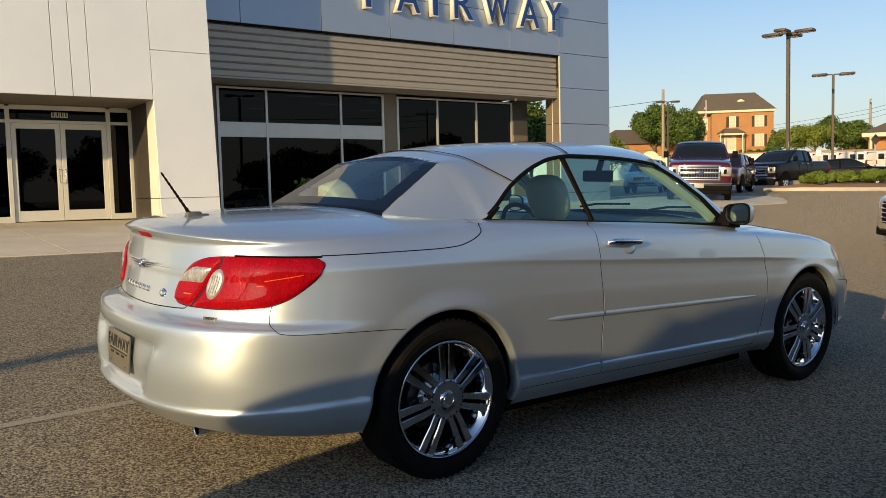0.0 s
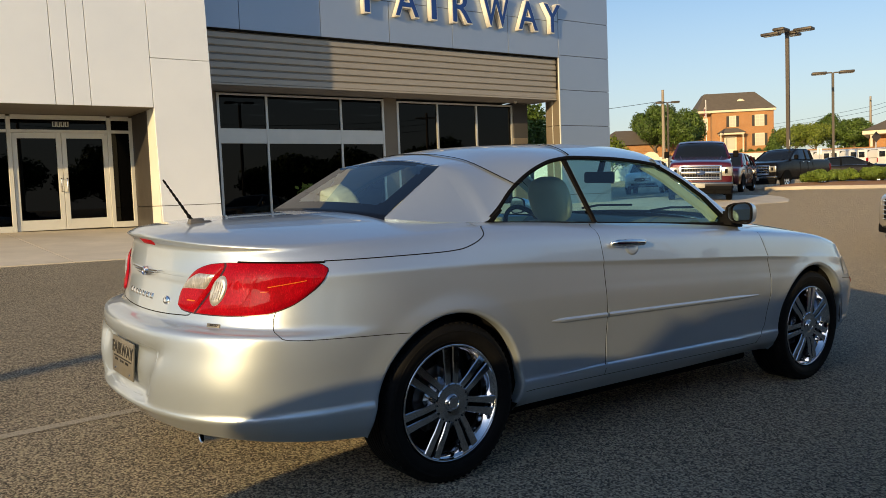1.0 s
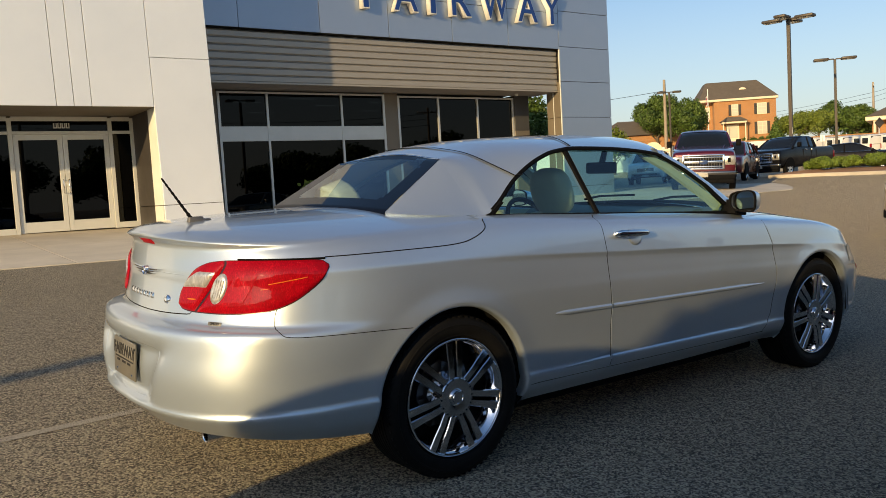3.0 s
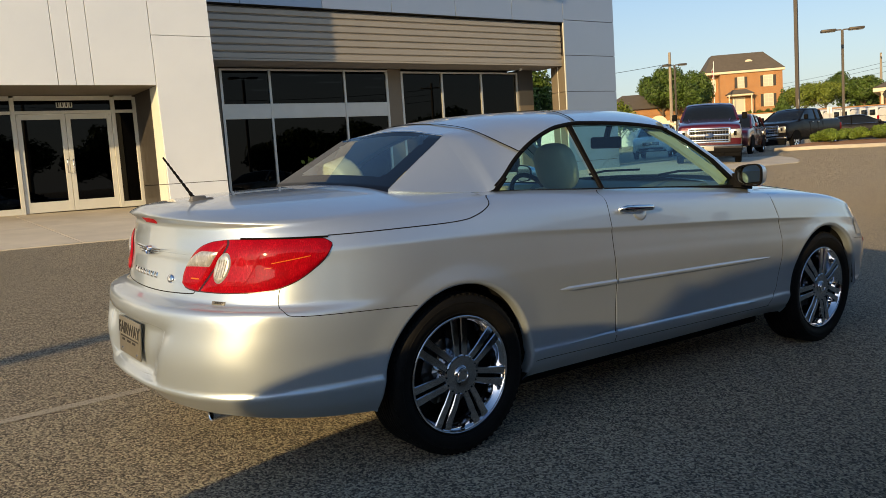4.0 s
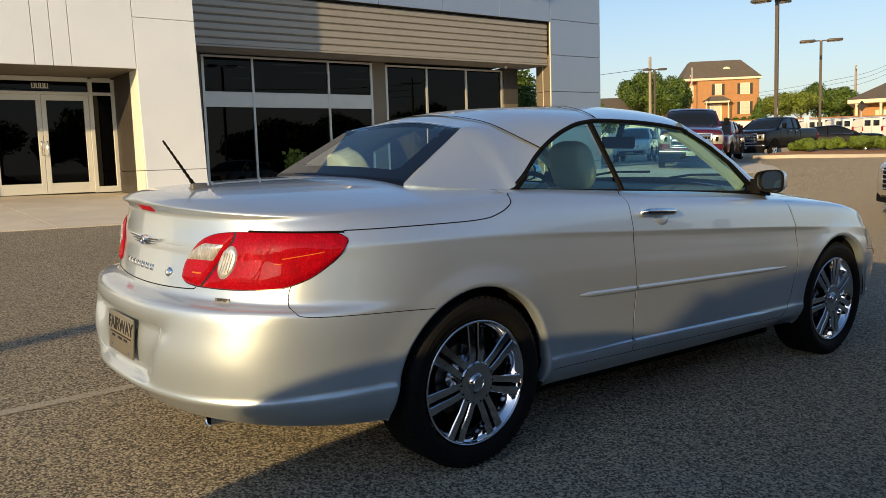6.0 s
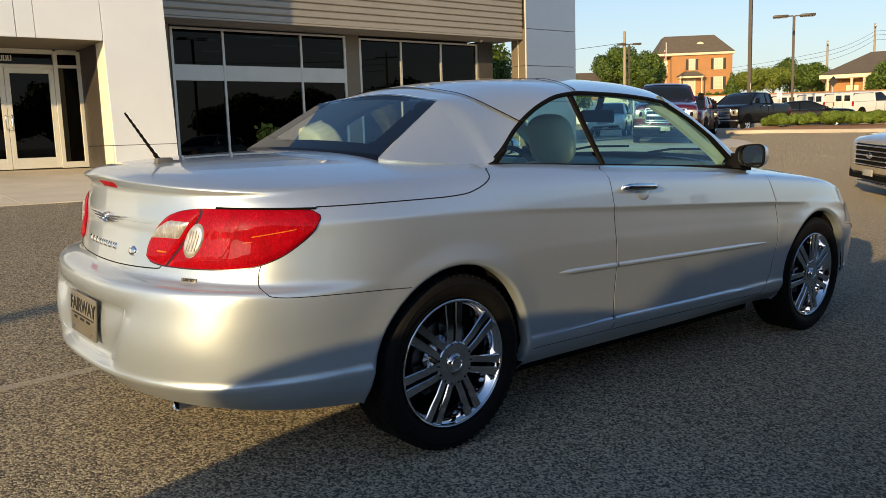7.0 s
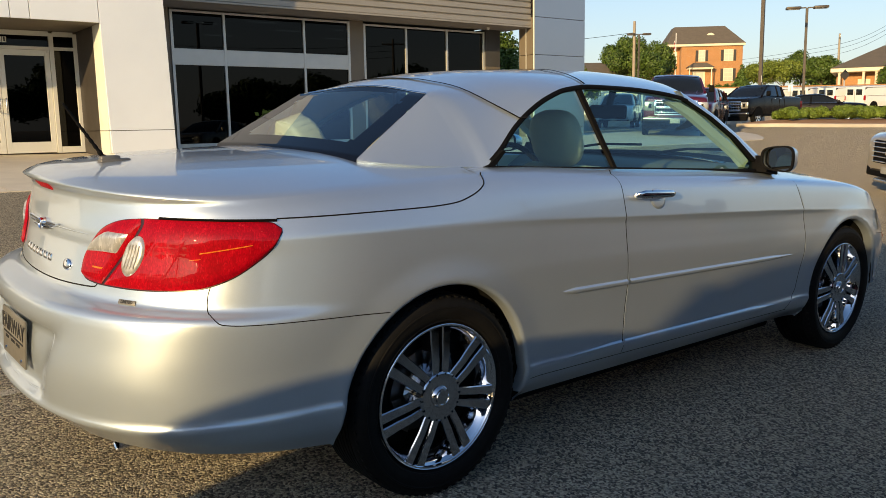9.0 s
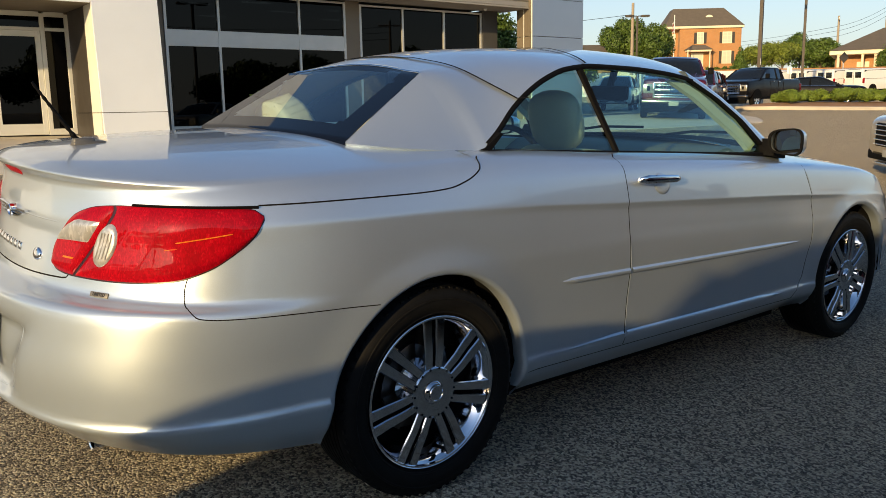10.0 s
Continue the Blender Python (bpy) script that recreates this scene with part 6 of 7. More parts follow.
# length, width, wheelbase ends, wheel radius; stations of (x, bottom, top, half width); cabin stations of (x, top, half width); belt
KINDS = {
    "pickup": (5.9, 2.03, (1.93, -1.75), .41,
               [(2.95, .62, 1.16, .90), (2.90, .50, 1.22, .97), (2.6, .48, 1.29, 1.0), (1.45, .50, 1.40, 1.01), (1.2, .50, 1.41, 1.015), (-.9, .52, 1.39, 1.015), (-2.8, .56, 1.38, 1.01), (-2.92, .60, 1.34, .97)],
               [(1.42, 1.41, .86), (.62, 1.88, .75), (.2, 1.945, .75), (-.7, 1.94, .75), (-.86, 1.89, .76), (-.98, 1.38, .86)], (.55, -.30, -.84)),
    "suv": (4.7, 1.86, (1.42, -1.28), .36,
            [(2.34, .55, .80, .74), (2.26, .36, .92, .86), (2.0, .30, 1.02, .91), (1.2, .30, 1.10, .925), (.9, .30, 1.12, .93), (-1.6, .32, 1.16, .93), (-2.2, .36, 1.14, .90), (-2.33, .46, 1.08, .82)],
            [(1.12, 1.10, .80), (.35, 1.60, .66), (.0, 1.675, .66), (-1.3, 1.66, .65), (-1.85, 1.58, .66), (-2.22, 1.14, .76)], (.42, -.42, -1.25)),
    "large_suv": (5.2, 2.03, (1.55, -1.50), .40,
                  [(2.52, .60, .90, .83), (2.44, .46, 1.07, .96), (2.15, .42, 1.30, 1.0), (1.45, .42, 1.38, 1.01), (1.2, .42, 1.39, 1.01), (-1.9, .44, 1.38, 1.01), (-2.5, .48, 1.36, .99), (-2.6, .56, 1.30, .94)],
                  [(1.48,1.38,.90), (1.22,2.00,.84), (1.0,2.10,.84), (-1.9, 2.08, .80), (-2.3, 2.02, .80), (-2.55, 1.37, .84)], (.65, -.30, -1.30)),
    "sedan": (5.1, 1.92, (1.50, -1.37), .355,
              [(2.54, .42, .80, .60), (2.50, .32, .87, .76), (2.36, .27, .93, .87), (2.05, .25, .98, .93), (1.25, .25, 1.02, .955), (.9, .25, 1.04, .96), (-1.4, .27, 1.08, .96), (-2.3, .32, 1.06, .90), (-2.52, .42, 1.0, .78)],
              [(1.22, 1.02, .80), (.35, 1.46, .64), (-.1, 1.53, .63), (-1.0, 1.49, .63), (-1.3, 1.42, .66), (-1.95, 1.07, .76)], (.40, -.42, -1.12)),
    "van": (4.8, 1.84, (1.60, -1.45), .33,
            [(2.38, .48, .72, .70), (2.30, .32, .84, .84), (2.0, .28, .98, .90), (1.45, .28, 1.08, .915), (1.2, .28, 1.10, .92), (-1.8, .30, 1.12, .92), (-2.36, .34, 1.10, .90)],
            [(1.55, 1.08, .82), (.85, 1.70, .74), (.55, 1.82, .74), (-1.9, 1.83, .75), (-2.25, 1.80, .76), (-2.36, 1.10, .84)], (.85, -.05)),
}


def vehicle(kind, paint, place, heading, label, category="car", tail=False, grille_bars=4, group=""):
    length, width, axles, wr, stations, cabin, posts = KINDS[kind]
    x, y = place
    gz = ground_z(x, y)
    nose = Vector((math.cos(radians(heading)), math.sin(radians(heading)), 0))
    a, b = Vector((x, y, 0)) + nose * 1.6, Vector((x, y, 0)) - nose * 1.6
    pitch = -math.degrees(math.atan2(ground_z(a.x, a.y) - ground_z(b.x, b.y), 3.2))
    side = Vector((-nose.y, nose.x, 0))
    a2, b2 = Vector((x, y, 0)) + side * .8, Vector((x, y, 0)) - side * .8
    roll = math.degrees(math.atan2(ground_z(a2.x, a2.y) - ground_z(b2.x, b2.y), 1.6))
    v = thing(kind if "suv" not in kind else "sport_utility_vehicle", label, category, Matrix.Translation((x, y, gz)) @ pose(0, 0, 0, 0, 0, heading) @ pose(0, 0, 0, roll, pitch, 0), group)

    def section(x_, zb, zt, w):
        h = zt - zb
        half = [(w * .86, zb), (w * .965, zb + .05), (w, zb + h * .30), (w * 1.0, zb + h * .55), (w * .985, zb + h * .80), (w * .945, zt - .035), (w * .86, zt + .004), (w * .5, zt + .028), (0, zt + .036)]
        return [(x_, -p, z) for p, z in half] + [(x_, p, z) for p, z in half[-2::-1]]
    bm = bmesh.new()
    xs = np.linspace(0, len(stations) - 1, 4 * len(stations))
    t = range(len(stations))
    rows = [[bm.verts.new(p) for p in section(*[float(curve_through(t, [s[c] for s in stations], k)) for c in range(4)])] for k in xs]
    grid_faces(bm, rows)
    for r in (rows[0], rows[-1]):
        bm.faces.new(r)
    bm.faces.new([r[0] for r in rows] + [r[-1] for r in rows[::-1]])
    body = part("body", bm, paint, v, smooth=40)
    belt = lambda x_: float(np.interp(x_, [s[0] for s in stations[::-1]], [s[2] for s in stations[::-1]]))
    # glasshouse, roof and posts
    t = range(len(cabin))
    rows, bm, edge = [], bmesh.new(), []
    for k in np.linspace(0, len(cabin) - 1, 4 * len(cabin)):
        cx_, ct, cw = [float(curve_through(t, [s[c] for s in cabin], k)) for c in range(3)]
        zb = belt(cx_) - .02
        wb = float(np.interp(cx_, [s[0] for s in stations[::-1]], [s[3] for s in stations[::-1]])) * .90
        ct = max(ct, zb + .01)
        f = min(1, (ct - zb) / .5)
        wt = wb + (cw - wb) * f
        half = [(wb, zb), (wb + (wt - wb) * .85, zb + (ct - zb) * .86), (wt * .94, ct - .012), (wt * .6, ct + .012 * f), (0, ct + .02 * f)]
        edge.append((cx_, zb, wb, ct, wt))
        rows.append([bm.verts.new(p) for p in [(cx_, -p, z) for p, z in half] + [(cx_, p, z) for p, z in half[-2::-1]]])
    fs = grid_faces(bm, rows)
    glass = part("glasshouse", bm, AUTO_GLASS, v, "dark tinted windows", 40)
    roof_rows, bm = [], bmesh.new()
    lo_x, hi_x = (cabin[-2][0], cabin[1][0])
    for e in edge:
        if lo_x - .03 <= e[0] <= hi_x + .03:
            roof_rows.append([bm.verts.new((e[0], s * e[4] * k, e[3] + z)) for s, k, z in ((-1, 1.03, -.09), (-1, 1.01, -.035), (-1, .93, .004), (-1, .5, .03), (1, 0, .036), (1, .5, .03), (1, .93, .004), (1, 1.01, -.035), (1, 1.03, -.09))])
    grid_faces(bm, roof_rows)
    part("roof", bm, paint, v, smooth=50)
    zat = lambda x_, c: float(np.interp(x_, [e[0] for e in edge[::-1]], [e[c] for e in edge[::-1]]))
    for s in (-1, 1):
        c0, c1, c2, c3 = cabin[0], cabin[1], cabin[-2], cabin[-1]
        part("pillar", tube([(c0[0] + .02, s * zat(c0[0], 2), belt(c0[0])), (c1[0], s * zat(c1[0], 4) * 1.0, c1[1] - .03)], .045, 6), paint, v)
        part("pillar", tube([(c3[0], s * zat(c3[0], 2), belt(c3[0])), (c2[0], s * zat(c2[0], 4), c2[1] - .03)], .06, 6), paint, v)
        for px_ in posts[1:]:
            zb, zt = zat(px_, 1), zat(px_, 3)
            part("pillar", tube([(px_, s * zat(px_, 2) * 1.0, zb), (px_, s * zat(px_, 4) * .99, zt - .05)], .045 if kind != "van" else .05, 6), BLACK_TRIM if kind != "van" else paint, v)
        if kind == "van":
            bm = grid_bm([[(x_, s * (zat(x_, 2) * 1.012 * (1 - f) + zat(x_, 4) * 1.02 * f), zat(x_, 1) + f * (zat(x_, 3) - zat(x_, 1) - .03)) for x_ in np.linspace(-2.30, -.05, 8)] for f in (0, .3, .6, .86)])
            part("side_panel", bm, paint, v, smooth=50)
        wf = [s_[3] for s_ in stations]
        mx = cabin[0][0] - .20
        part("door_mirror", box_bm(mx - .10, mx + .06, s * (width / 2 + .02) - (.17 if kind == "pickup" else .09) * (s < 0), s * (width / 2 + .02) + (.17 if kind == "pickup" else .09) * (s > 0), belt(mx) + .0, belt(mx) + (.22 if kind == "pickup" else .17), .03), BLACK_TRIM if kind in ("pickup",) else paint, v, smooth=40)
        for dx in ((posts[1] + .15, posts[0] - .10) if len(posts) > 2 else (posts[0] - .25,)):
            part("door_handle", box_bm(dx - .3, dx - .14, s * width / 2 - .02, s * width / 2 + .012, belt(dx) - .14, belt(dx) - .105, .006), CHROME if kind == "pickup" else paint, v, smooth=40)
        for px_ in posts[:3]:
            if axles[1] + wr * 1.25 < px_ < axles[0] - wr * 1.25:
                ws = float(np.interp(px_, [q[0] for q in stations[::-1]], [q[3] for q in stations[::-1]]))
                part("door_seam", box_bm(px_ - .007, px_ + .007, s * ws - .012, s * ws + .004, stations[3][1] + .08, belt(px_) - .10, 0), GAP, v, smooth=None)
        part("belt_moulding", tube([(x_, s * zat(x_, 2) * 1.02, belt(x_) + .005) for x_ in np.linspace(cabin[0][0] - .15, cabin[-1][0] + .15, 8)], .010, 6), CHROME if kind == "sedan" else BLACK_TRIM, v)
        part("sill", box_bm(axles[1] + wr + .05, axles[0] - wr - .05, s * width * .47 - .05, s * width * .47 + .03, stations[3][1] - .06, stations[3][1] + .05, .02), BLACK_TRIM, v, smooth=40)
    # wheels
    for ax_ in axles:
        for s in (-1, 1):
            w = new("wheel")
            w.parent = v
            w.matrix_local = Matrix.Translation((ax_, s * (width / 2 - .12), wr)) @ (Matrix.Identity(4) if s < 0 else pose(0, 0, 0, 0, 0, 180))
            part("tyre", lathe([(wr * .64, .09), (wr * .70, -.11), (wr * .9, -.115), (wr * .98, -.09), (wr, -.05), (wr, .08), (wr * .64, .1)], 32), TYRE, w, smooth=35)
            rim = part("rim", lathe([(.001, -.085), (wr * .16, -.09), (wr * .2, -.07), (wr * .58, -.085), (wr * .66, -.10), (wr * .66, -.05)], 32), SATIN, w, "alloy rim", None)
            for k in range(6):
                part("rim_slot", box_bm(-wr * .09, wr * .09, -.089, -.080, wr * .28, wr * .55, .008, Matrix.Rotation(k * math.pi / 3, 4, "Y")), LINER, rim, smooth=None)
            bm, rws = bmesh.new(), []
            for an in np.linspace(0, math.pi, 20):
                rws.append([bm.verts.new((ax_ + r_ * math.cos(an), s * yy, wr + r_ * math.sin(an))) for r_, yy in ((wr * 1.0, width / 2 - .30), (wr * 1.14, width / 2 - .03), (wr * 1.17, width / 2 + .012), (wr * 1.22, width / 2 + .004))])
            grid_faces(bm, rws)
            part("wheel_arch", bm, LINER, v, smooth=50)
            bm = bmesh.new()
            bm.faces.new([bm.verts.new((ax_ + wr * 1.15 * math.cos(an), s * (width / 2 + .003), max(stations[3][1] - .02, wr + wr * 1.15 * math.sin(an)))) for an in np.linspace(-.3, math.pi + .3, 22)])
            part("arch_shadow", bm, LINER, v, smooth=None)
    # face
    f0 = stations[0]
    fx, top, bot, hw = f0[0], f0[2], f0[1], f0[3]
    big = kind == "pickup"
    gz0, gz1, gw = (.70, 1.14, .62) if big else ((.50, .85, .50) if kind == "sedan" else (.62, .82, .40))
    gr = part("grille", box_bm(fx - .10, fx + .012, -gw, gw, gz0, gz1, .03), BLACK_TRIM, v, "dark grille with bright bars", 40)
    for k in range(grille_bars):
        z = gz0 + (gz1 - gz0) * (k + .5) / grille_bars
        thick = .040 if big and k == grille_bars // 2 else (.018 if big else .011)
        part("grille_bar", box_bm(fx - .02, fx + .030, -gw * .97, gw * .97, z - thick, z + thick, .008), CHROME, gr, smooth=40)
    part("grille_badge", lathe([(.0005, fx + .045), (.06, fx + .042), (.075, fx + .03)] if big else [(.0005, fx + .045), (.038, fx + .042), (.046, fx + .03)], 20, "x"), worn("badge_blue_" + kind, (.03, .06, .16), .3) if big else CHROME, gr, "oval badge", 40).matrix_local = Matrix.Translation((0, 0, (gz0 + gz1) / 2)) @ Matrix.Diagonal((1, 1.9, 1, 1))
    if big:
        for k in range(15):
            y_ = (k - 7) * gw / 7.5
            part("grille_slat", box_bm(fx - .02, fx + .020, y_ - .012, y_ + .012, gz0 + .02, gz1 - .02, .004), SLAT, gr, smooth=None)
        for za, zb in ((gz0 - .02, gz0 + .03), (gz1 - .03, gz1 + .02)):
            part("grille_frame", box_bm(fx - .03, fx + .045, -gw - .02, gw + .02, za, zb, .012), CHROME, gr, "chrome grille frame", 40)
        for s in (-1, 1):
            part("grille_frame", box_bm(fx - .03, fx + .045, s * gw - .03, s * gw + .03, gz0, gz1, .012), CHROME, gr, "chrome grille frame", 40)
            part("hood_ridge", tube([(fx - .10, s * .55, gz1 + .075), (fx - .8, s * .60, 1.325), (1.5, s * .66, 1.425)], .035, 8), paint, v, smooth=60)
            part("lamp_divider", box_bm(fx - .05, fx + .028, s * (gw + .16) - .05, s * (gw + .16) + .05, gz1 - .25, gz1 - .10, .015), BLACK_TRIM, v, smooth=40)
            part("tow_hook", box_bm(fx + .02, fx + .13, s * .42 - .05, s * .42 + .05, .30, .37, .02), BLACK_TRIM, v, smooth=40)
        part("hood_edge", box_bm(fx - .12, fx + .004, -.86, .86, gz1 + .0, gz1 + .035, .012), paint, v, smooth=40)
    for s in (-1, 1):
        y0, y1 = (gw + .01, hw + .06) if big else (gw + .05, hw + .10)
        zt = gz1 if big else gz1 - .01
        part("head_lamp", box_bm(fx - .26, fx - (-.02 if big else .05), s * min(y0, y1) if s > 0 else -max(y0, y1), s * max(y0, y1) if s > 0 else -min(y0, y1), zt - (.33 if big else .15), zt - (.03 if big else .0), .03), HEADLIGHT, v, "clear head lamp", 40)
        part("fog_lamp", lathe([(.001, fx + .0), (.05, fx - .005), (.06, fx - .05)], 16, "x"), HEADLIGHT, v, smooth=40).location = (-.06, s * hw * .82, bot + .10)
        part("tail_lamp", box_bm(stations[-1][0] - .02, stations[-1][0] + .16, s * hw * 1.06 - .07, s * hw * 1.06 + .07, .85, 1.18, .02), DEEP_RED, v, "red tail lamp", 40)
    if big:
        part("bumper", box_bm(fx - .10, fx + .12, -.99, .99, .50, .63, .04), DARK_CHROME, v, "wide metal bumper", 40)
        part("bumper_insert", box_bm(fx - .10, fx + .105, -.97, .97, .36, .51, .03), BLACK_TRIM, v, "black lower bumper", 40)
        part("bumper_valance", box_bm(fx - .10, fx + .09, -.95, .95, .24, .38, .04), BLACK_TRIM, v, smooth=40)
        part("bed_cover", box_bm(-2.80, -1.02, -.86, .86, 1.34, 1.405, .02), BLACK_TRIM, v, smooth=40)
    else:
        part("lower_intake", box_bm(fx - .16, fx - .010, -gw * 1.45, gw * 1.45, bot - .12, bot + .03, .03), BLACK_TRIM, v, "black lower intake", 40)
        part("chin_strip", box_bm(fx - .20, fx - .06, -hw * .98, hw * .98, bot - .21, bot - .155, .02), SATIN if kind == "sedan" else BLACK_TRIM, v, smooth=40)
    part("plate", box_bm(fx + .03, fx + (.14 if big else .045), -.15, .15, .44 if big else .37, .58 if big else .47, .006), BLANK_PLATE, v, "blank pale plate", 40)
    if tail and kind == "van":
        for s in (-1, 1):
            part("rear_door_window", box_bm(-2.395, -2.36, s * .40 - .28, s * .40 + .28, 1.18, 1.62, .03), AUTO_GLASS, v, smooth=40)
            part("tall_tail_lamp", box_bm(-2.39, -2.25, s * .86 - .05, s * .86 + .05, .80, 1.16, .02), RED_LENS, v, "red tail lamp", 40)
        part("rear_bumper", box_bm(-2.46, -2.25, -.88, .88, .34, .52, .04), BLACK_TRIM, v, smooth=40)
        part("rear_panel", box_bm(-2.385, -2.30, -.84, .84, .5, 1.78, .06), paint, v, smooth=40)
        part("door_seam", box_bm(-2.392, -2.384, -.008, .008, .55, 1.75, 0), GAP, v, smooth=None)
    return v


vehicle("pickup", MAROON, (22.5, 14.95), 217, "dark red full-size pickup truck with a chrome grille, facing the lot", "pickup", grille_bars=3)
vehicle("pickup", BLACK_PAINT, (36.5, 20.35), 186, "black crew-cab pickup truck parked beside a planted island", "pickup", grille_bars=4)
vehicle("suv", RED_PAINT, (29.2, 18.6), 205, "dark red sport utility vehicle parked between pickups", "car")
vehicle("suv", WHITE_PAINT, (31.4, 24.9), 214, "white sport utility vehicle parked facing the lot", "car")
vehicle("sedan", BLACK_PAINT, (45.6, 22.0), 300, "black sedan parked behind clipped shrubs", "car")
vehicle("sedan", GOLD_PAINT, (12.90, 0.97), 140, "pale gold sedan with a barred chrome grille", "car", grille_bars=5)
vehicle("sedan", MAROON, (2.97, -3.22), 0, "maroon sedan parked in the next bay", "car")
vehicle("large_suv", BLACK_PAINT, (-3.73, -4.34), 90, "large dark sport utility vehicle parked behind the convertible", "car")
for k in range(4):
    vehicle("van", WHITE_PAINT, (63.1 + k * .3, 26.6 + k * 2.35), -17, "white panel van with rear windows, parked in a row", "van", True, 3, "row of white vans")

# ---- planted island with kerb and shrubs ----
def leaf_mat(name, dark, light):
    m, n, l, b = base(name, light, 0.6)
    geo = n.new("ShaderNodeNewGeometry")
    big = noise_node(n, l, 0.9, 3)
    c = ramp(n, l, geo.outputs["Random Per Island"], [(0.0, dark), (1.0, light)])
    c2 = mix(n, l, 0.5, c.outputs[0], ramp(n, l, big.outputs[0], [(0.35, dark), (0.7, light)]).outputs[0])
    l.new(c2, b.inputs["Base Color"])
    b.inputs["Subsurface Weight"].default_value = 0.0
    return m


LEAF_DARK = leaf_mat("broadleaf_foliage", (0.020, 0.045, 0.004), (0.10, 0.165, 0.018))
LEAF_LIGHT = leaf_mat("yellow_green_foliage", (0.055, 0.090, 0.008), (0.20, 0.25, 0.028))
SHRUB_LEAF = leaf_mat("clipped_shrub_foliage", (0.05, 0.085, 0.006), (0.18, 0.26, 0.025))
BARK = worn("tree_bark", (0.11, 0.085, 0.06), 0.9, 0, 3, 0.3, 20, 0.4)
MULCH = worn("brown_mulch", (0.33, 0.18, 0.095), 0.95, 0, 3, 0.3, 40, 0.5)
rng = np.random.default_rng(7)


def leaf_cloud(blobs, count, size, flat=1.0, seed=1):
    """Many small leaves near the skins of several lobes, as one mesh."""
    r = np.random.default_rng(seed)
    vol = np.array([b[3] * b[4] * b[5] for b in blobs]) ** (2 / 3)
    pick = r.choice(len(blobs), count, p=vol / vol.sum())
    B = np.array(blobs)[pick]
    d = r.normal(size=(count, 3))
    d /= np.linalg.norm(d, axis=1)[:, None]
    rad = (r.uniform(.55, 1.08, count) ** .6)[:, None]
    c = B[:, :3] + d * B[:, 3:6] * rad + r.normal(scale=size * .7, size=(count, 3))
    nrm = d + r.normal(scale=.55, size=(count, 3))
    nrm /= np.linalg.norm(nrm, axis=1)[:, None]
    u = np.cross(nrm, r.normal(size=(count, 3)))
    u /= np.linalg.norm(u, axis=1)[:, None] + 1e-9
    w = np.cross(nrm, u)
    s = (size * r.uniform(.6, 1.35, count))[:, None]
    v = np.stack([c - u * s, c + w * s * .55, c + u * s, c - w * s * .55], 1).reshape(-1, 3)
    f = np.arange(count * 4).reshape(-1, 4)
    me = bpy.data.meshes.new("crown")
    me.from_pydata(v.tolist(), [], f.tolist())
    return me


def lobes(cx_, cy_, cz_, rx, ry, rz, n, seed):
    r = np.random.default_rng(seed)
    out = [(cx_, cy_, cz_, rx * .58, ry * .58, rz * .62)]
    for _ in range(n):
        d = r.normal(size=3)
        d /= np.linalg.norm(d)
        d[2] = abs(d[2]) * 1.1 - .35
        k = r.uniform(.20, .40)
        out.append((cx_ + d[0] * rx * .76, cy_ + d[1] * ry * .76, cz_ + d[2] * rz * .78, rx * k, ry * k, rz * k))
    return out


def tree(x, y, height, spread_, material, count, size, label, seed, trunk_h=None, group="", base_z=None):
    g = ground_z(x, y) if base_z is None else base_z
    th = trunk_h if trunk_h is not None else height * .28
    t = thing("tree", label, "tree", Matrix.Translation((x, y, g)), group)
    r = np.random.default_rng(seed)
    pts = [(0, 0, -.1), (.05, .02, th * .5), (.02, -.04, th), (.1, .03, height * .55), (.05, .0, height * .8)]
    bm = tube(pts, .2, 8, taper=[height * .030, height * .024, height * .020, height * .012, height * .004])
    for k in range(7):
        a = k * 2.4 + r.uniform(-.3, .3)
        z0 = th * .9 + k * height * .05
        L = spread_ * r.uniform(.45, .75)
        tube([(.03, 0, z0), (math.cos(a) * L * .5, math.sin(a) * L * .5, z0 + height * .12), (math.cos(a) * L, math.sin(a) * L, z0 + height * .22)], .1, 6, bm, taper=[height * .012, height * .008, height * .003])
    part("trunk", bm, BARK, t, smooth=50)
    me = leaf_cloud(lobes(0, 0, th + (height - th) * .5, spread_, spread_, (height - th) * .56, 16, seed), count, size, seed=seed)
    me.materials.append(material)
    crown = new("crown", me)
    crown.parent = t
    return t


# kerbed island
def island_outline(off, n=60):
    """A long rounded bed: from its near tip along the lane."""
    ax, ay, bx, by, w = 31.0, 17.65, 51.3, 7.75, 2.0
    d = Vector((bx - ax, by - ay)).normalized()
    s = Vector((-d.y, d.x))
    pts = []
    for k in range(n):
        t = 2 * math.pi * k / n
        L = (Vector((bx, by)) - Vector((ax, ay))).length / 2
        c, q = math.cos(t), math.sin(t)
        c, q = math.copysign(abs(c) ** .35, c), math.copysign(abs(q) ** .75, q)
        mid = (Vector((ax, ay)) + Vector((bx, by))) / 2
        p = mid + d * c * (L - off) + s * q * (w - off)
        pts.append(p)
    return pts


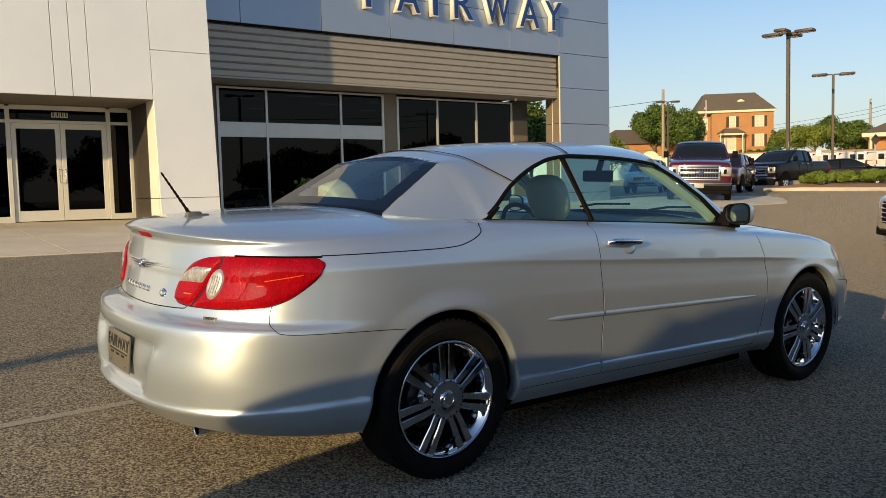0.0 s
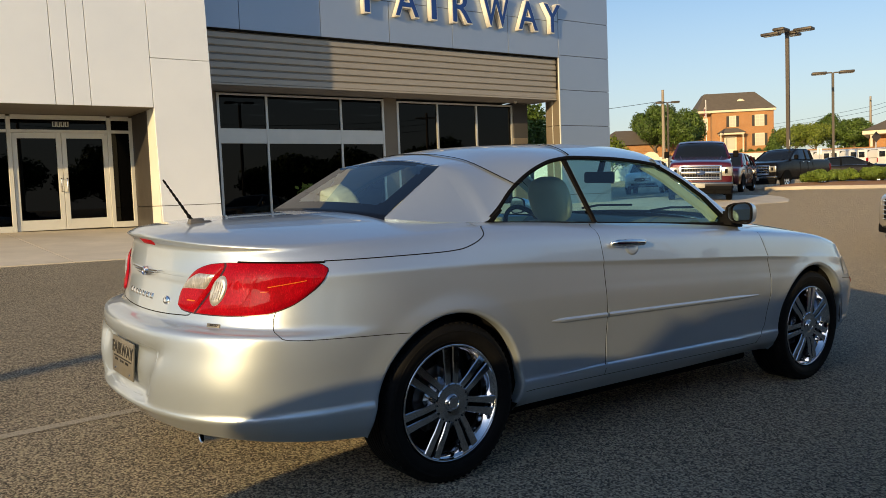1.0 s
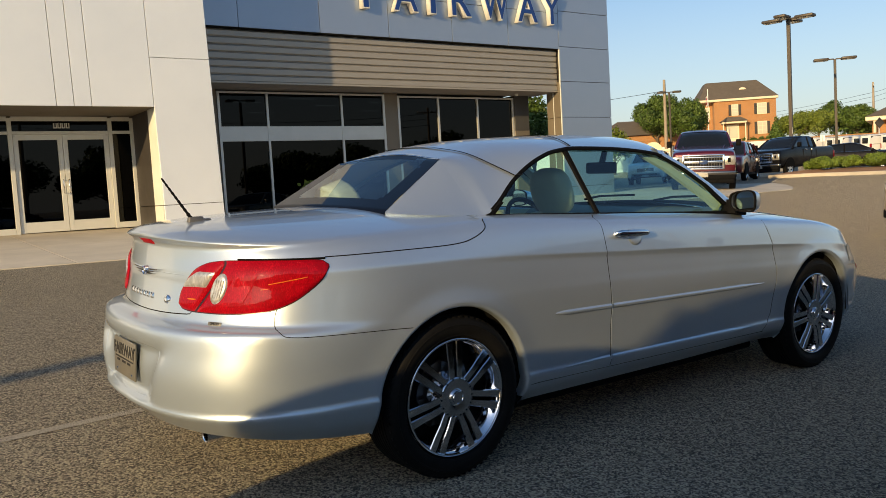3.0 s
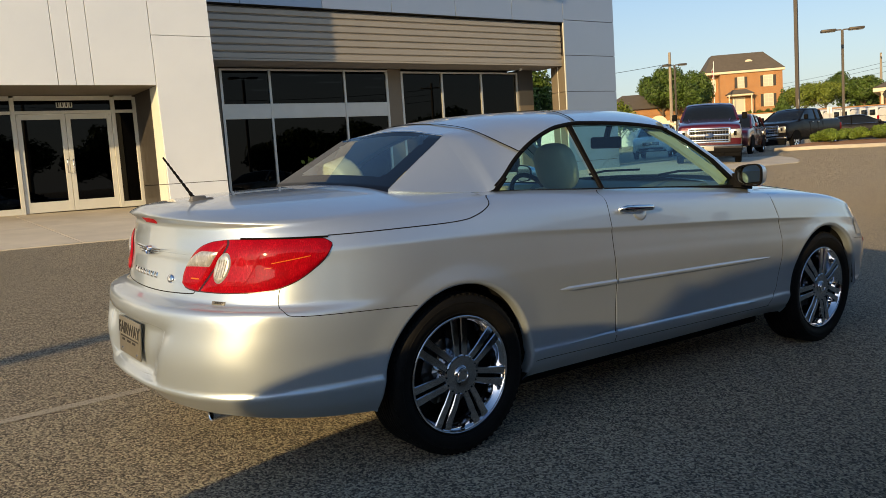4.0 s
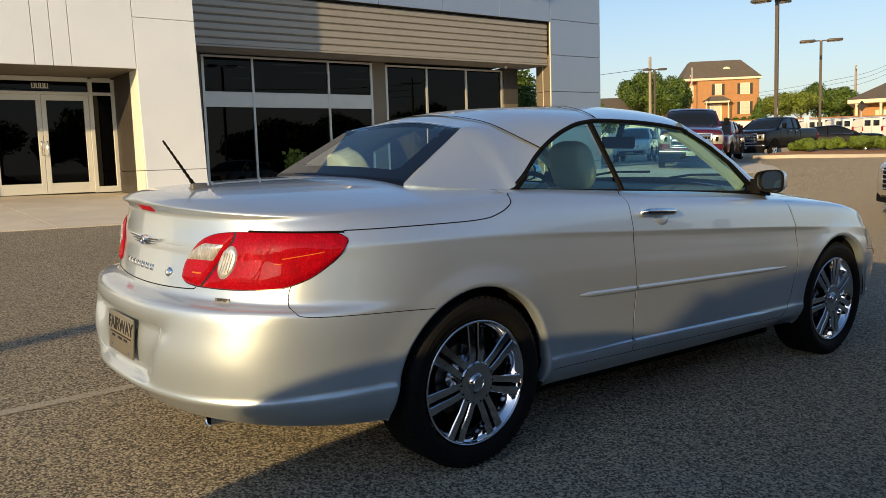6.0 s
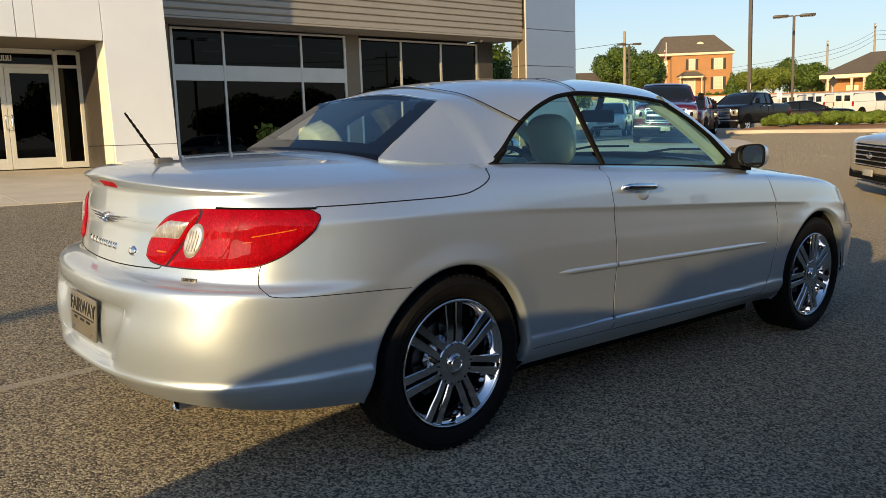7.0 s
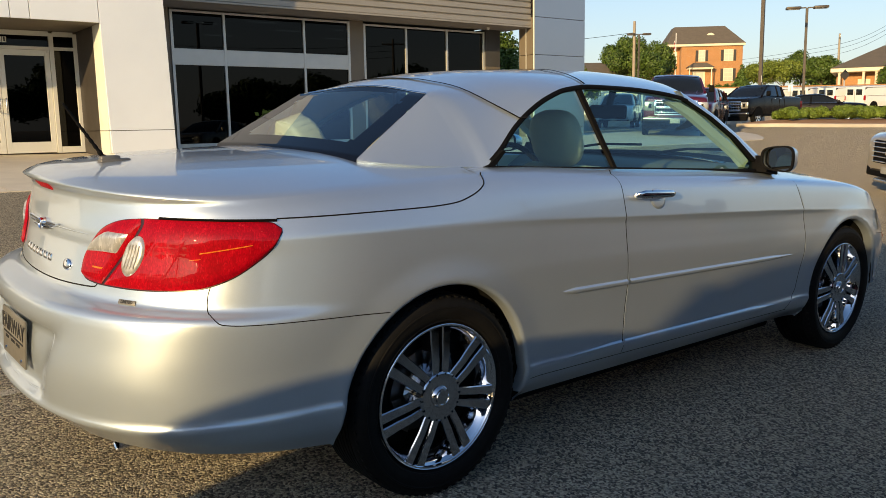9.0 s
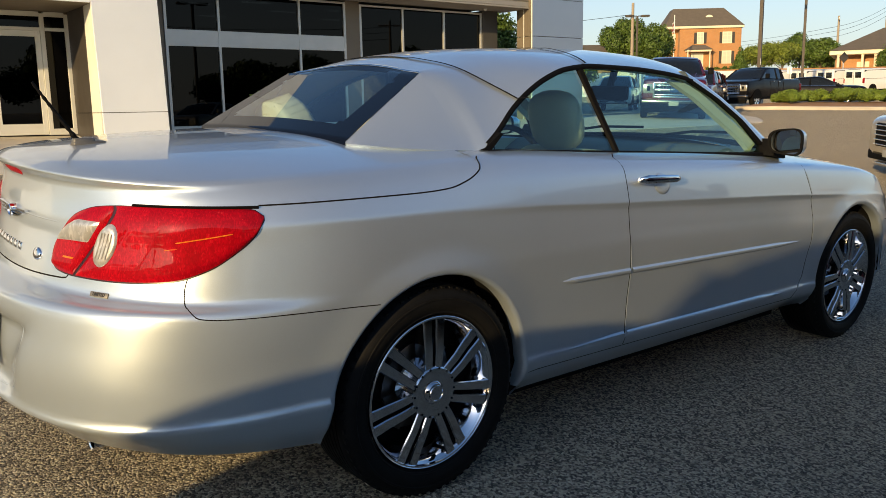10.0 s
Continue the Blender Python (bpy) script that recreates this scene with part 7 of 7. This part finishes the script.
bm = bmesh.new()
rows = []
for off, h in ((0, -.05), (0, .12), (.02, .145), (.14, .15), (.155, .10)):
    rows.append([bm.verts.new((p.x, p.y, ground_z(p.x, p.y) + h)) for p in island_outline(off)])
grid_faces(bm, rows, closed_u=True)
tagged(part("kerb", bm, KERB_CONC, None, "pale concrete kerb round a planted island", 40), kind="structure")
bm = bmesh.new()
rows = []
for off, h in ((.15, .11), (.5, .16), (1.0, .22), (1.5, .25), (1.9, .25)):
    rows.append([bm.verts.new((p.x, p.y, ground_z(p.x, p.y) + h + .03 * math.sin(k * 1.7))) for k, p in enumerate(island_outline(off))])
grid_faces(bm, rows, closed_u=True)
bm.faces.new(rows[-1])
tagged(part("planting_bed", bm, MULCH, None, "raised bed of brown mulch on the island", 179), kind="structure")
mid_line = [(32.9 + 1.34 * k * .9 + j * .5, 16.65 - 1.34 * k * .44 + j, r_, h_) for k, (j, r_, h_) in enumerate(((0, .86, .66), (.12, .80, .62), (-.08, .92, .68), (.1, .84, .72), (.45, .80, .70), (-.1, .9, .66), (.2, .85, .64), (0, .82, .68), (.1, .9, .65), (.0, .85, .66), (.15, .88, .68)))]
for k, (x, y, r_, h_) in enumerate(mid_line):
    g = ground_z(x, y) + .25
    sh = thing("shrub", "low clipped green shrub growing in mulch", "shrub", Matrix.Translation((x, y, g)), "island shrubs")
    part("stem", tube([(0, 0, -.1), (.02, .0, .15), (.05, .03, .35)], .03, 6), BARK, sh)
    me = leaf_cloud(lobes(0, 0, h_ * .45, r_, r_ * .8, h_ * .55, 9, 30 + k), 17000, .038, seed=60 + k)
    me.materials.append(SHRUB_LEAF)
    new("crown", me).parent = sh

# ---- lamp posts and poles ----
POLE = worn("bronze_lamp_post", (0.075, 0.062, 0.050), 0.5, 0.3, 2, 0.12, 40, 0.05)
WOOD_POLE = worn("weathered_timber_pole", (0.30, 0.25, 0.19), 0.85, 0, 2, 0.2, 30, 0.2, stretch=(6, 6, 0.6))
LAMP_LENS = base("lamp_flat_lens", (0.5, 0.5, 0.45), 0.3)[0]


def lamp_post(x, y, height, heads, turn, label, width=.085, big=1.0):
    g = ground_z(x, y)
    p = thing("street_lamp", label, "street lamp", Matrix.Translation((x, y, g)) @ pose(0, 0, 0, 0, 0, turn))
    part("footing", lathe([(.30, -.05), (.30, .62), (.27, .65), (.001, .65)], 24, "z"), KERB_CONC, p, "round concrete footing", 40)
    part("pole", box_bm(-width, width, -width, width, .6, height, .012), POLE, p, smooth=None)
    for a in heads:
        m = pose(0, 0, 0, 0, 0, a)
        h = part("lamp_head", box_bm(.30 * big, 1.02 * big, -.23 * big, .23 * big, height - .08, height + .08, .05, m), POLE, p, "flat dark lamp head", 40)
        part("arm", box_bm(.05, .34 * big, -.04, .04, height - .04, height + .04, .01, m), POLE, p, smooth=None)
        part("lens", box_bm(.38 * big, .94 * big, -.17 * big, .17 * big, height - .088, height - .081, .0, m), LAMP_LENS, h, smooth=None)
    return p


lamp_post(40.4, 22.6, 9.38 - ground_z(40.4, 22.6), (0, 90, 180, 270), 12, "tall square lamp post with four flat heads", .09, 1.35)
lamp_post(50.5, 25.65, 8.14 - ground_z(50.5, 25.65), (0, 180), -52, "tall square lamp post with two flat heads", .075, 1.25)
lamp_post(20.2, -18.4, 8.6, (0, 180), 5, "tall square lamp post with two flat heads")
lamp_post(-17.9, -4.2, 8.6, (0, 180), 40, "tall square lamp post with two flat heads")
small_sign = thing("notice_board", "small white notice fixed to a lamp post", "sign", Matrix.Translation((40.2, 22.42, 3.28)) @ pose(0, 0, 0, 0, 0, 32))
part("board", box_bm(-.24, .24, -.015, .0, -.18, .18, .004), WHITE_PAINT, small_sign, smooth=None)


def timber_pole(x, y, top, label, cross=True, lean=0.0, lamp=False):
    g = ground_z(x, y)
    p = thing("utility_pole", label, "utility pole", Matrix.Translation((x, y, g)))
    h = top - g
    part("pole", tube([(0, 0, -.1), (lean, 0, h)], .15, 10, taper=[.17, .11]), WOOD_POLE, p, smooth=50)
    if cross:
        part("crossarm", box_bm(-1.1, 1.1, -.06, .06, h - .55, h - .43, .01, pose(0, 0, 0, 0, 0, 30)), WOOD_POLE, p, smooth=None)
        for k in (-1.0, -.4, .4, 1.0):
            q = Vector((k, 0, 0))
            q.rotate(Euler((0, 0, radians(30))))
            part("insulator", lathe([(.001, .16), (.04, .15), (.05, .05), (.03, 0)], 10, "z"), ALU, p, smooth=40).location = (q.x, q.y, h - .43)
    return p


timber_pole(56.0, 44.1, 9.55, "weathered timber utility pole beside trees", False)
second = lamp_post(56.25, 43.80, 8.45 - ground_z(56.25, 43.80), (0, 180), -38, "lamp post with two flat heads beside a timber pole", .07)
timber_pole(96.3, 46.6, 10.8, "far timber utility pole", True)
timber_pole(109.0, 46.9, 13.6, "far timber utility pole with a crossarm")
timber_pole(8.0, -32.0, 9.2, "timber utility pole across the lot")
timber_pole(44.0, -30.0, 9.2, "timber utility pole across the lot")
timber_pole(-34.0, -34.0, 9.2, "timber utility pole across the lot")


def wire(name, a, b, sag, r=.012):
    pts = [(Vector(a).lerp(Vector(b), f) - Vector((0, 0, sag * 4 * f * (1 - f)))) for f in np.linspace(0, 1, 14)]
    return tagged(part(name, tube(pts, r, 5, cap=False), BLACK_TRIM, None, "thin black overhead cable", 60), category="cable")


for dz in (0.0, -.5, -1.1):
    wire("overhead_cable", (96.3, 46.6, 9.6 + dz), (109.0, 46.9, 12.6 + dz), .3, .018)
    wire("overhead_cable", (109.0, 46.9, 12.6 + dz), (100, -12, 12.4 + dz), 1.0, .018)
    wire("overhead_cable", (96.3, 46.6, 9.6 + dz), (130, 110, 12.5 + dz), 1.2, .018)
    wire("overhead_cable", (8, -32, 8.6 + dz), (44, -30, 8.6 + dz), .8, .02)
    wire("overhead_cable", (8, -32, 8.6 + dz), (-34, -34, 8.6 + dz), .8, .02)
wire("overhead_cable", (56, 44.1, 8.6), (40, 66, 8.2), .5, .02)
wire("overhead_cable", (56, 44.1, 8.2), (56.5, 43.5, 2.0), .0, .02)

# ---- houses ----
def brick_mat(name, c1, c2, mortar):
    m, n, l, b = base(name, c1, 0.85)
    tc = n.new("ShaderNodeTexCoord")
    mp = n.new("ShaderNodeMapping")
    mp.inputs["Rotation"].default_value = (radians(90), 0, 0)
    l.new(tc.outputs["Object"], mp.inputs["Vector"])
    br = n.new("ShaderNodeTexBrick")
    br.inputs["Color1"].default_value, br.inputs["Color2"].default_value, br.inputs["Mortar"].default_value = (*c1, 1), (*c2, 1), (*mortar, 1)
    br.inputs["Scale"].default_value = 4.5
    l.new(mp.outputs[0], br.inputs["Vector"])
    big = noise_node(n, l, .6, 4)
    l.new(mix(n, l, .25, br.outputs[0], big.outputs[0], "OVERLAY"), b.inputs["Base Color"])
    return m


BRICK = brick_mat("orange_brick", (0.41, 0.190, 0.062), (0.34, 0.155, 0.054), (0.36, 0.25, 0.15))
SHINGLE = worn("grey_brown_shingle", (0.115, 0.098, 0.080), 0.9, 0, 2, 0.18, 12, 0.3)
CREAM_WOOD = worn("cream_painted_wood", (0.70, 0.62, 0.46), 0.6, 0, 1.5, 0.05, 30, 0.03)
SHUTTER = worn("dark_shutter_paint", (0.035, 0.03, 0.028), 0.6, 0, 2, 0.1, 30, 0.05)
HOUSE_GLASS = base("house_window_glass", (0.55, 0.52, 0.42), 0.12, 0, 0.5)[0]


def hip_roof(x0, x1, y0, y1, z0, z1, inset_x, inset_y, over=.45):
    bm = bmesh.new()
    ix0, ix1 = inset_x if isinstance(inset_x, tuple) else (inset_x, inset_x)
    a = [bm.verts.new(p) for p in ((x0 - over, y0 - over, z0), (x1 + over, y0 - over, z0), (x1 + over, y1 + over, z0), (x0 - over, y1 + over, z0))]
    b = [bm.verts.new(p) for p in ((x0 + ix0, y0 + inset_y, z1), (x1 - ix1, y0 + inset_y, z1), (x1 - ix1, y1 - inset_y, z1), (x0 + ix0, y1 - inset_y, z1))]
    for i in range(4):
        bm.faces.new((a[i], a[(i + 1) % 4], b[(i + 1) % 4], b[i]))
    bm.faces.new(b)
    bm.faces.new(a[::-1])
    return bm


def house_window(parent, x, z, w, h, y=0.0, shut=True):
    win = part("window_frame", box_bm(x - w / 2 - .08, x + w / 2 + .08, y - .07, y + .02, z - .08, z + h + .10, .01), CREAM_WOOD, parent, "cream window frame", None)
    for i in (0, 1):
        for j in (0, 1, 2):
            part("pane", box_bm(x - w / 2 + i * w / 2 + .03, x + i * w / 2 - .03, y - .085, y - .075, z + j * h / 3 + .025, z + (j + 1) * h / 3 - .025, 0), HOUSE_GLASS, win, smooth=None)
    if shut:
        for s in (-1, 1):
            part("shutter", box_bm(x + s * (w / 2 + .30) - .20, x + s * (w / 2 + .30) + .20, y - .06, y + .01, z - .05, z + h + .05, .01), SHUTTER, parent, "dark shutter", None)


# facing the lot: front along local x, towards -y
fl, fr = Vector((100.2, 71.9)), Vector((105.0, 64.9))
front = (fr - fl)
ang = math.degrees(math.atan2(front.y, front.x)) + 12
brick_house = thing("house", "two-storey orange brick house with a hipped grey roof", "house", Matrix.Translation((100.35, 71.7, 6.05)) @ pose(0, 0, 0, 0, 0, ang) @ Matrix.Scale(.945, 4))
W = 9.1
part("wall", box_bm(0, W, 0, 9, -1.5, 6.05, .02), BRICK, brick_house, "orange brick walls", None)
part("cornice", box_bm(-2.2, W + .3, -.35, 9.35, 5.75, 6.1, .05), CREAM_WOOD, brick_house, "cream cornice", None)
part("roof", hip_roof(-1.9, W, 0, 9, 6.1, 9.0, (1.3, 2.1), 3.0, .35), SHINGLE, brick_house, "steep grey shingle roof", None)
part("side_wing", box_bm(-1.9, 0, 1.6, 9, -1.5, 5.9, .02), BRICK, brick_house, smooth=None)
part("roof_window", lathe([(.001, -.12), (.62, -.12), (.70, -.06), (.70, .8)], 24, "y", None, 0, math.pi), CREAM_WOOD, brick_house, "half-round roof window", 40).location = (W * .50, 1.4, 7.15)
for x in (W * .335, W * .77):
    house_window(brick_house, x, 3.55, 1.25 if x > 5 else .85, 1.55)
house_window(brick_house, W * .77, .55, 1.25, 1.75)
house_window(brick_house, -1.1, 3.3, 1.3, 1.7, 1.6, False)
porch = part("porch_roof", hip_roof(.9, 4.4, -1.6, 0, 2.55, 3.25, .8, .7, .25), SHINGLE, brick_house, "porch roof on cream posts", None)
part("porch_beam", box_bm(.85, 4.45, -1.65, 0, 2.25, 2.55, .03), CREAM_WOOD, porch, smooth=None)
for x in (1.0, 4.25):
    part("porch_post", lathe([(.13, -1), (.13, 0), (.10, .1), (.085, 2.2), (.13, 2.25)], 16, "z"), CREAM_WOOD, porch, smooth=40).location = (x, -1.5, 0)
part("front_door", box_bm(1.7, 3.6, -.05, .02, -.6, 2.1, .02), CREAM_WOOD, brick_house, "cream front door", None)
part("door_glass", box_bm(1.95, 3.35, -.075, -.05, .1, 1.9, .01), HOUSE_GLASS, brick_house, smooth=None)
flag = thing("flag_pole", "slim white flag pole with a furled flag", "flag pole", Matrix.Translation((92.0, 66.5, 4.5)))
part("pole", tube([(0, 0, 0), (0, 0, 8.0)], .05, 8), WHITE_PAINT, flag)
FLAG_RED, FLAG_WHITE = worn("red_cloth", (.35, .03, .04), .8), worn("white_cloth", (.6, .58, .55), .8)
for k in range(5):
    part("flag_stripe", grid_bm([[(-.05 - .28 * i / 4 - .05 * k, .05 * math.sin(i * 2.0 + k), 6.0 + .22 * k + z - .10 * i) for i in range(5)] for z in (0, .22)]), FLAG_RED if k % 2 else FLAG_WHITE, flag, smooth=60)
for k in range(4):
    sx, sy = 100.2 + (4.2 + k * 1.1) * math.cos(radians(ang)) + 1.2 * math.sin(radians(ang)), 71.9 + (4.2 + k * 1.1) * math.sin(radians(ang)) - 1.2 * math.cos(radians(ang))
    sh = thing("shrub", "small round shrub in front of the brick house", "shrub", Matrix.Translation((sx, sy, 5.1)), "house shrubs")
    me = leaf_cloud(lobes(0, 0, .4, .55, .55, .55, 6, 90 + k), 500, .14, seed=95 + k)
    me.materials.append(LEAF_DARK)
    new("crown", me).parent = sh
cone = thing("shrub", "tall dark conical evergreen beside the brick house", "shrub", Matrix.Translation((103.3, 63.6, 5.0)))
me = leaf_cloud([(0, 0, .8 + k * .5, 1.15 - .2 * k, 1.15 - .2 * k, .7) for k in range(5)], 2200, .16, seed=120)
me.materials.append(LEAF_DARK)
new("crown", me).parent = cone

low_house = thing("house", "single-storey brick house with a white columned porch", "house", Matrix.Translation((80.1, 38.5, 2.45)) @ pose(0, 0, 0, 0, 0, ang - 22))
part("wall", box_bm(0, 12, 0, 8, -1.2, 3.2, .02), BRICK, low_house, "orange brick walls", None)
part("cornice", box_bm(-.5, 12.5, -1.7, 8.4, 2.95, 3.35, .05), CREAM_WOOD, low_house, "cream cornice", None)
part("roof", hip_roof(0, 12, -1.3, 8, 3.35, 5.6, 4.0, 4.0, .5), SHINGLE, low_house, "grey shingle roof", None)
for k, x in enumerate((.3, 2.4, 3.5, 6.6)):
    part("porch_post", lathe([(.2, -1), (.2, .1), (.15, .2), (.13, 2.8), (.2, 2.95)], 16, "z"), CREAM_WOOD, low_house, smooth=40).location = (x, -1.4, 0)
part("front_door", box_bm(1.9, 3.0, -.06, .02, -.4, 2.3, .02), CREAM_WOOD, low_house, "white front door", None)
house_window(low_house, 5.6, .6, 1.0, 1.7)
house_window(low_house, 8.8, .6, 1.0, 1.7)
shed = thing("house", "low brown house with a dark roof behind trees", "house", Matrix.Translation((62.0, 58.0, 3.0)) @ pose(0, 0, 0, 0, 0, -40))
part("wall", box_bm(0, 9, 0, 6, -1, 2.6, .02), BRICK, shed, smooth=None)
part("roof", hip_roof(0, 9, 0, 6, 2.6, 4.3, 2.4, 2.8), SHINGLE, shed, "brown shingle roof", None)
red_house = thing("house", "low red building with a gable behind parked vans", "house", Matrix.Translation((92.0, 47.0, 3.0)) @ pose(0, 0, 0, 0, 0, ang))
part("wall", box_bm(0, 14, 0, 5, -1, 1.6, .02), worn("red_wall_paint", (.25, .07, .045), .8, 0, 1, .1, 20, .05), red_house, "dull red walls", None)
bm = slab([(5.0, .2), (9.0, .2), (7.0, 1.6)], .3, "y", -.4)
part("gable", bm, worn("brown_gable", (.28, .18, .10), .8), red_house, "brown gable")
white_wall = thing("boundary_wall", "low white boundary wall behind the parked vehicles", "wall", Matrix.Translation((54.5, 47.5, 2.3)) @ pose(0, 0, 0, 0, 0, -42))
part("wall", box_bm(-13, 34, 0, .3, -.8, 1.5, .02), WHITE_PAINT, white_wall, smooth=None)
part("coping", box_bm(-13, 34, -.06, .36, 1.5, 1.6, .02), BRICK, white_wall, smooth=None)
monument = thing("monument_sign", "cream masonry sign wall with an arched top", "sign", Matrix.Translation((43.3, 35.9, ground_z(43.3, 35.9))) @ pose(0, 0, 0, 0, 0, -49))
arch = [(-.2, 0), (1.9, 0), (1.9, 1.9)] + [(.85 + .95 * math.cos(a) * .62, 1.95 + .52 * math.sin(a)) for a in np.linspace(0, math.pi, 14)] + [(-.2, 1.9)]
part("wall", slab(arch, .4, "y", 0), CREAM_WOOD, monument)
part("band", box_bm(-.3, 2.0, -.05, .45, 1.75, 1.9, .02), CREAM_WOOD, monument, smooth=None)
road_sign = thing("road_sign", "back of a diamond road sign on a post", "road sign", Matrix.Translation((65.4, 30.4, ground_z(65.4, 30.4))) @ pose(0, 0, 0, 0, 0, -25))
part("post", tube([(0, 0, 0), (0, 0, 4.5 - ground_z(65.4, 30.4))], .05, 8), ALU, road_sign)
part("board", box_bm(-.32, .32, -.01, .01, -.32, .32, .01, Matrix.Translation((0, -.05, 4.47 - ground_z(65.4, 30.4))) @ pose(0, 0, 0, 0, 45, 0)), POLE, road_sign, "grey back of a diamond board", None)
white_sign = thing("notice_board", "small white board on a post beside a pickup", "sign", Matrix.Translation((43.2, 22.4, ground_z(43.2, 22.4) + .2)) @ pose(0, 0, 0, 0, 0, -60))
part("post", tube([(0, 0, -.25), (0, 0, 1.9)], .03, 8), ALU, white_sign)
part("board", box_bm(-.13, .13, -.02, .02, 1.55, 1.92, .01), WHITE_PAINT, white_sign, smooth=None)

# ---- trees ----
tree(66.6, 54.0, 7.4, 2.9, LEAF_DARK, 20000, .115, "broad dark green tree beside a timber pole", 11)
tree(66.3, 50.3, 6.5, 2.3, LEAF_DARK, 14000, .115, "broad dark green tree beside a timber pole", 12)
tree(79.3, 45.9, 4.3, 1.9, LEAF_LIGHT, 9000, .10, "yellow-green young tree behind parked vans", 13, 1.2)
tree(80.2, 44.2, 4.2, 1.9, LEAF_LIGHT, 9000, .10, "yellow-green young tree behind parked vans", 14, 1.2)
tree(84.5, 44.7, 4.9, 2.1, LEAF_DARK, 11000, .11, "green tree behind young trees", 15, 1.4)
tree(85.5, 42.9, 4.4, 2.1, LEAF_DARK, 11000, .11, "green tree behind young trees", 16, 1.2)
tree(28.0, 30.1, 5.4, 1.15, LEAF_DARK, 4500, .10, "narrow green tree beyond the showroom", 17, 1.0)
tree(49.5, 44.2, 4.0, 1.5, LEAF_LIGHT, 2500, .13, "small green tree beyond the showroom", 18, .8)
tree(79.5, 31.8, 4.4, 2.2, LEAF_DARK, 4500, .16, "dark green tree in front of a porch", 19, .6)
for k in range(15):
    tree(-58 + k * 11 + (k * 37 % 5), -58 - (k * 53 % 11), 6.5 + (k * 29 % 4), 6.2, LEAF_DARK, 12000, .26, "dark green tree in a row across the road", 200 + k, 1.0, "trees across the road")
for k in range(9):
    tree(-62 - (k * 31 % 9), -44 + k * 11, 5.0 + (k * 17 % 3), 5.0, LEAF_DARK, 7000, .28, "dark green tree in a far row", 300 + k, 1.0, "far trees")
for k in range(12):
    tree(60 + k * 9, 112 - k * 7 + (k * 23 % 7), 3.0 + (k * 19 % 3) * .5, 4.0, LEAF_DARK, 1500, .35, "low far green tree on the rise", 400 + k, .4, "far trees on the rise")
plant = thing("potted_plant", "small green plant below the showroom window", "plant", Matrix.Translation((7.9, 16.25, .74)))
part("pot", lathe([(.001, 0), (.13, 0), (.17, .28), (.15, .28), (.14, .24), (.001, .24)], 24, "z"), BRONZE, plant, "dark pot", 40)
me = leaf_cloud([(0, 0, .5, .3, .3, .28)], 260, .09, seed=500)
me.materials.append(LEAF_LIGHT)
new("foliage", me).parent = plant
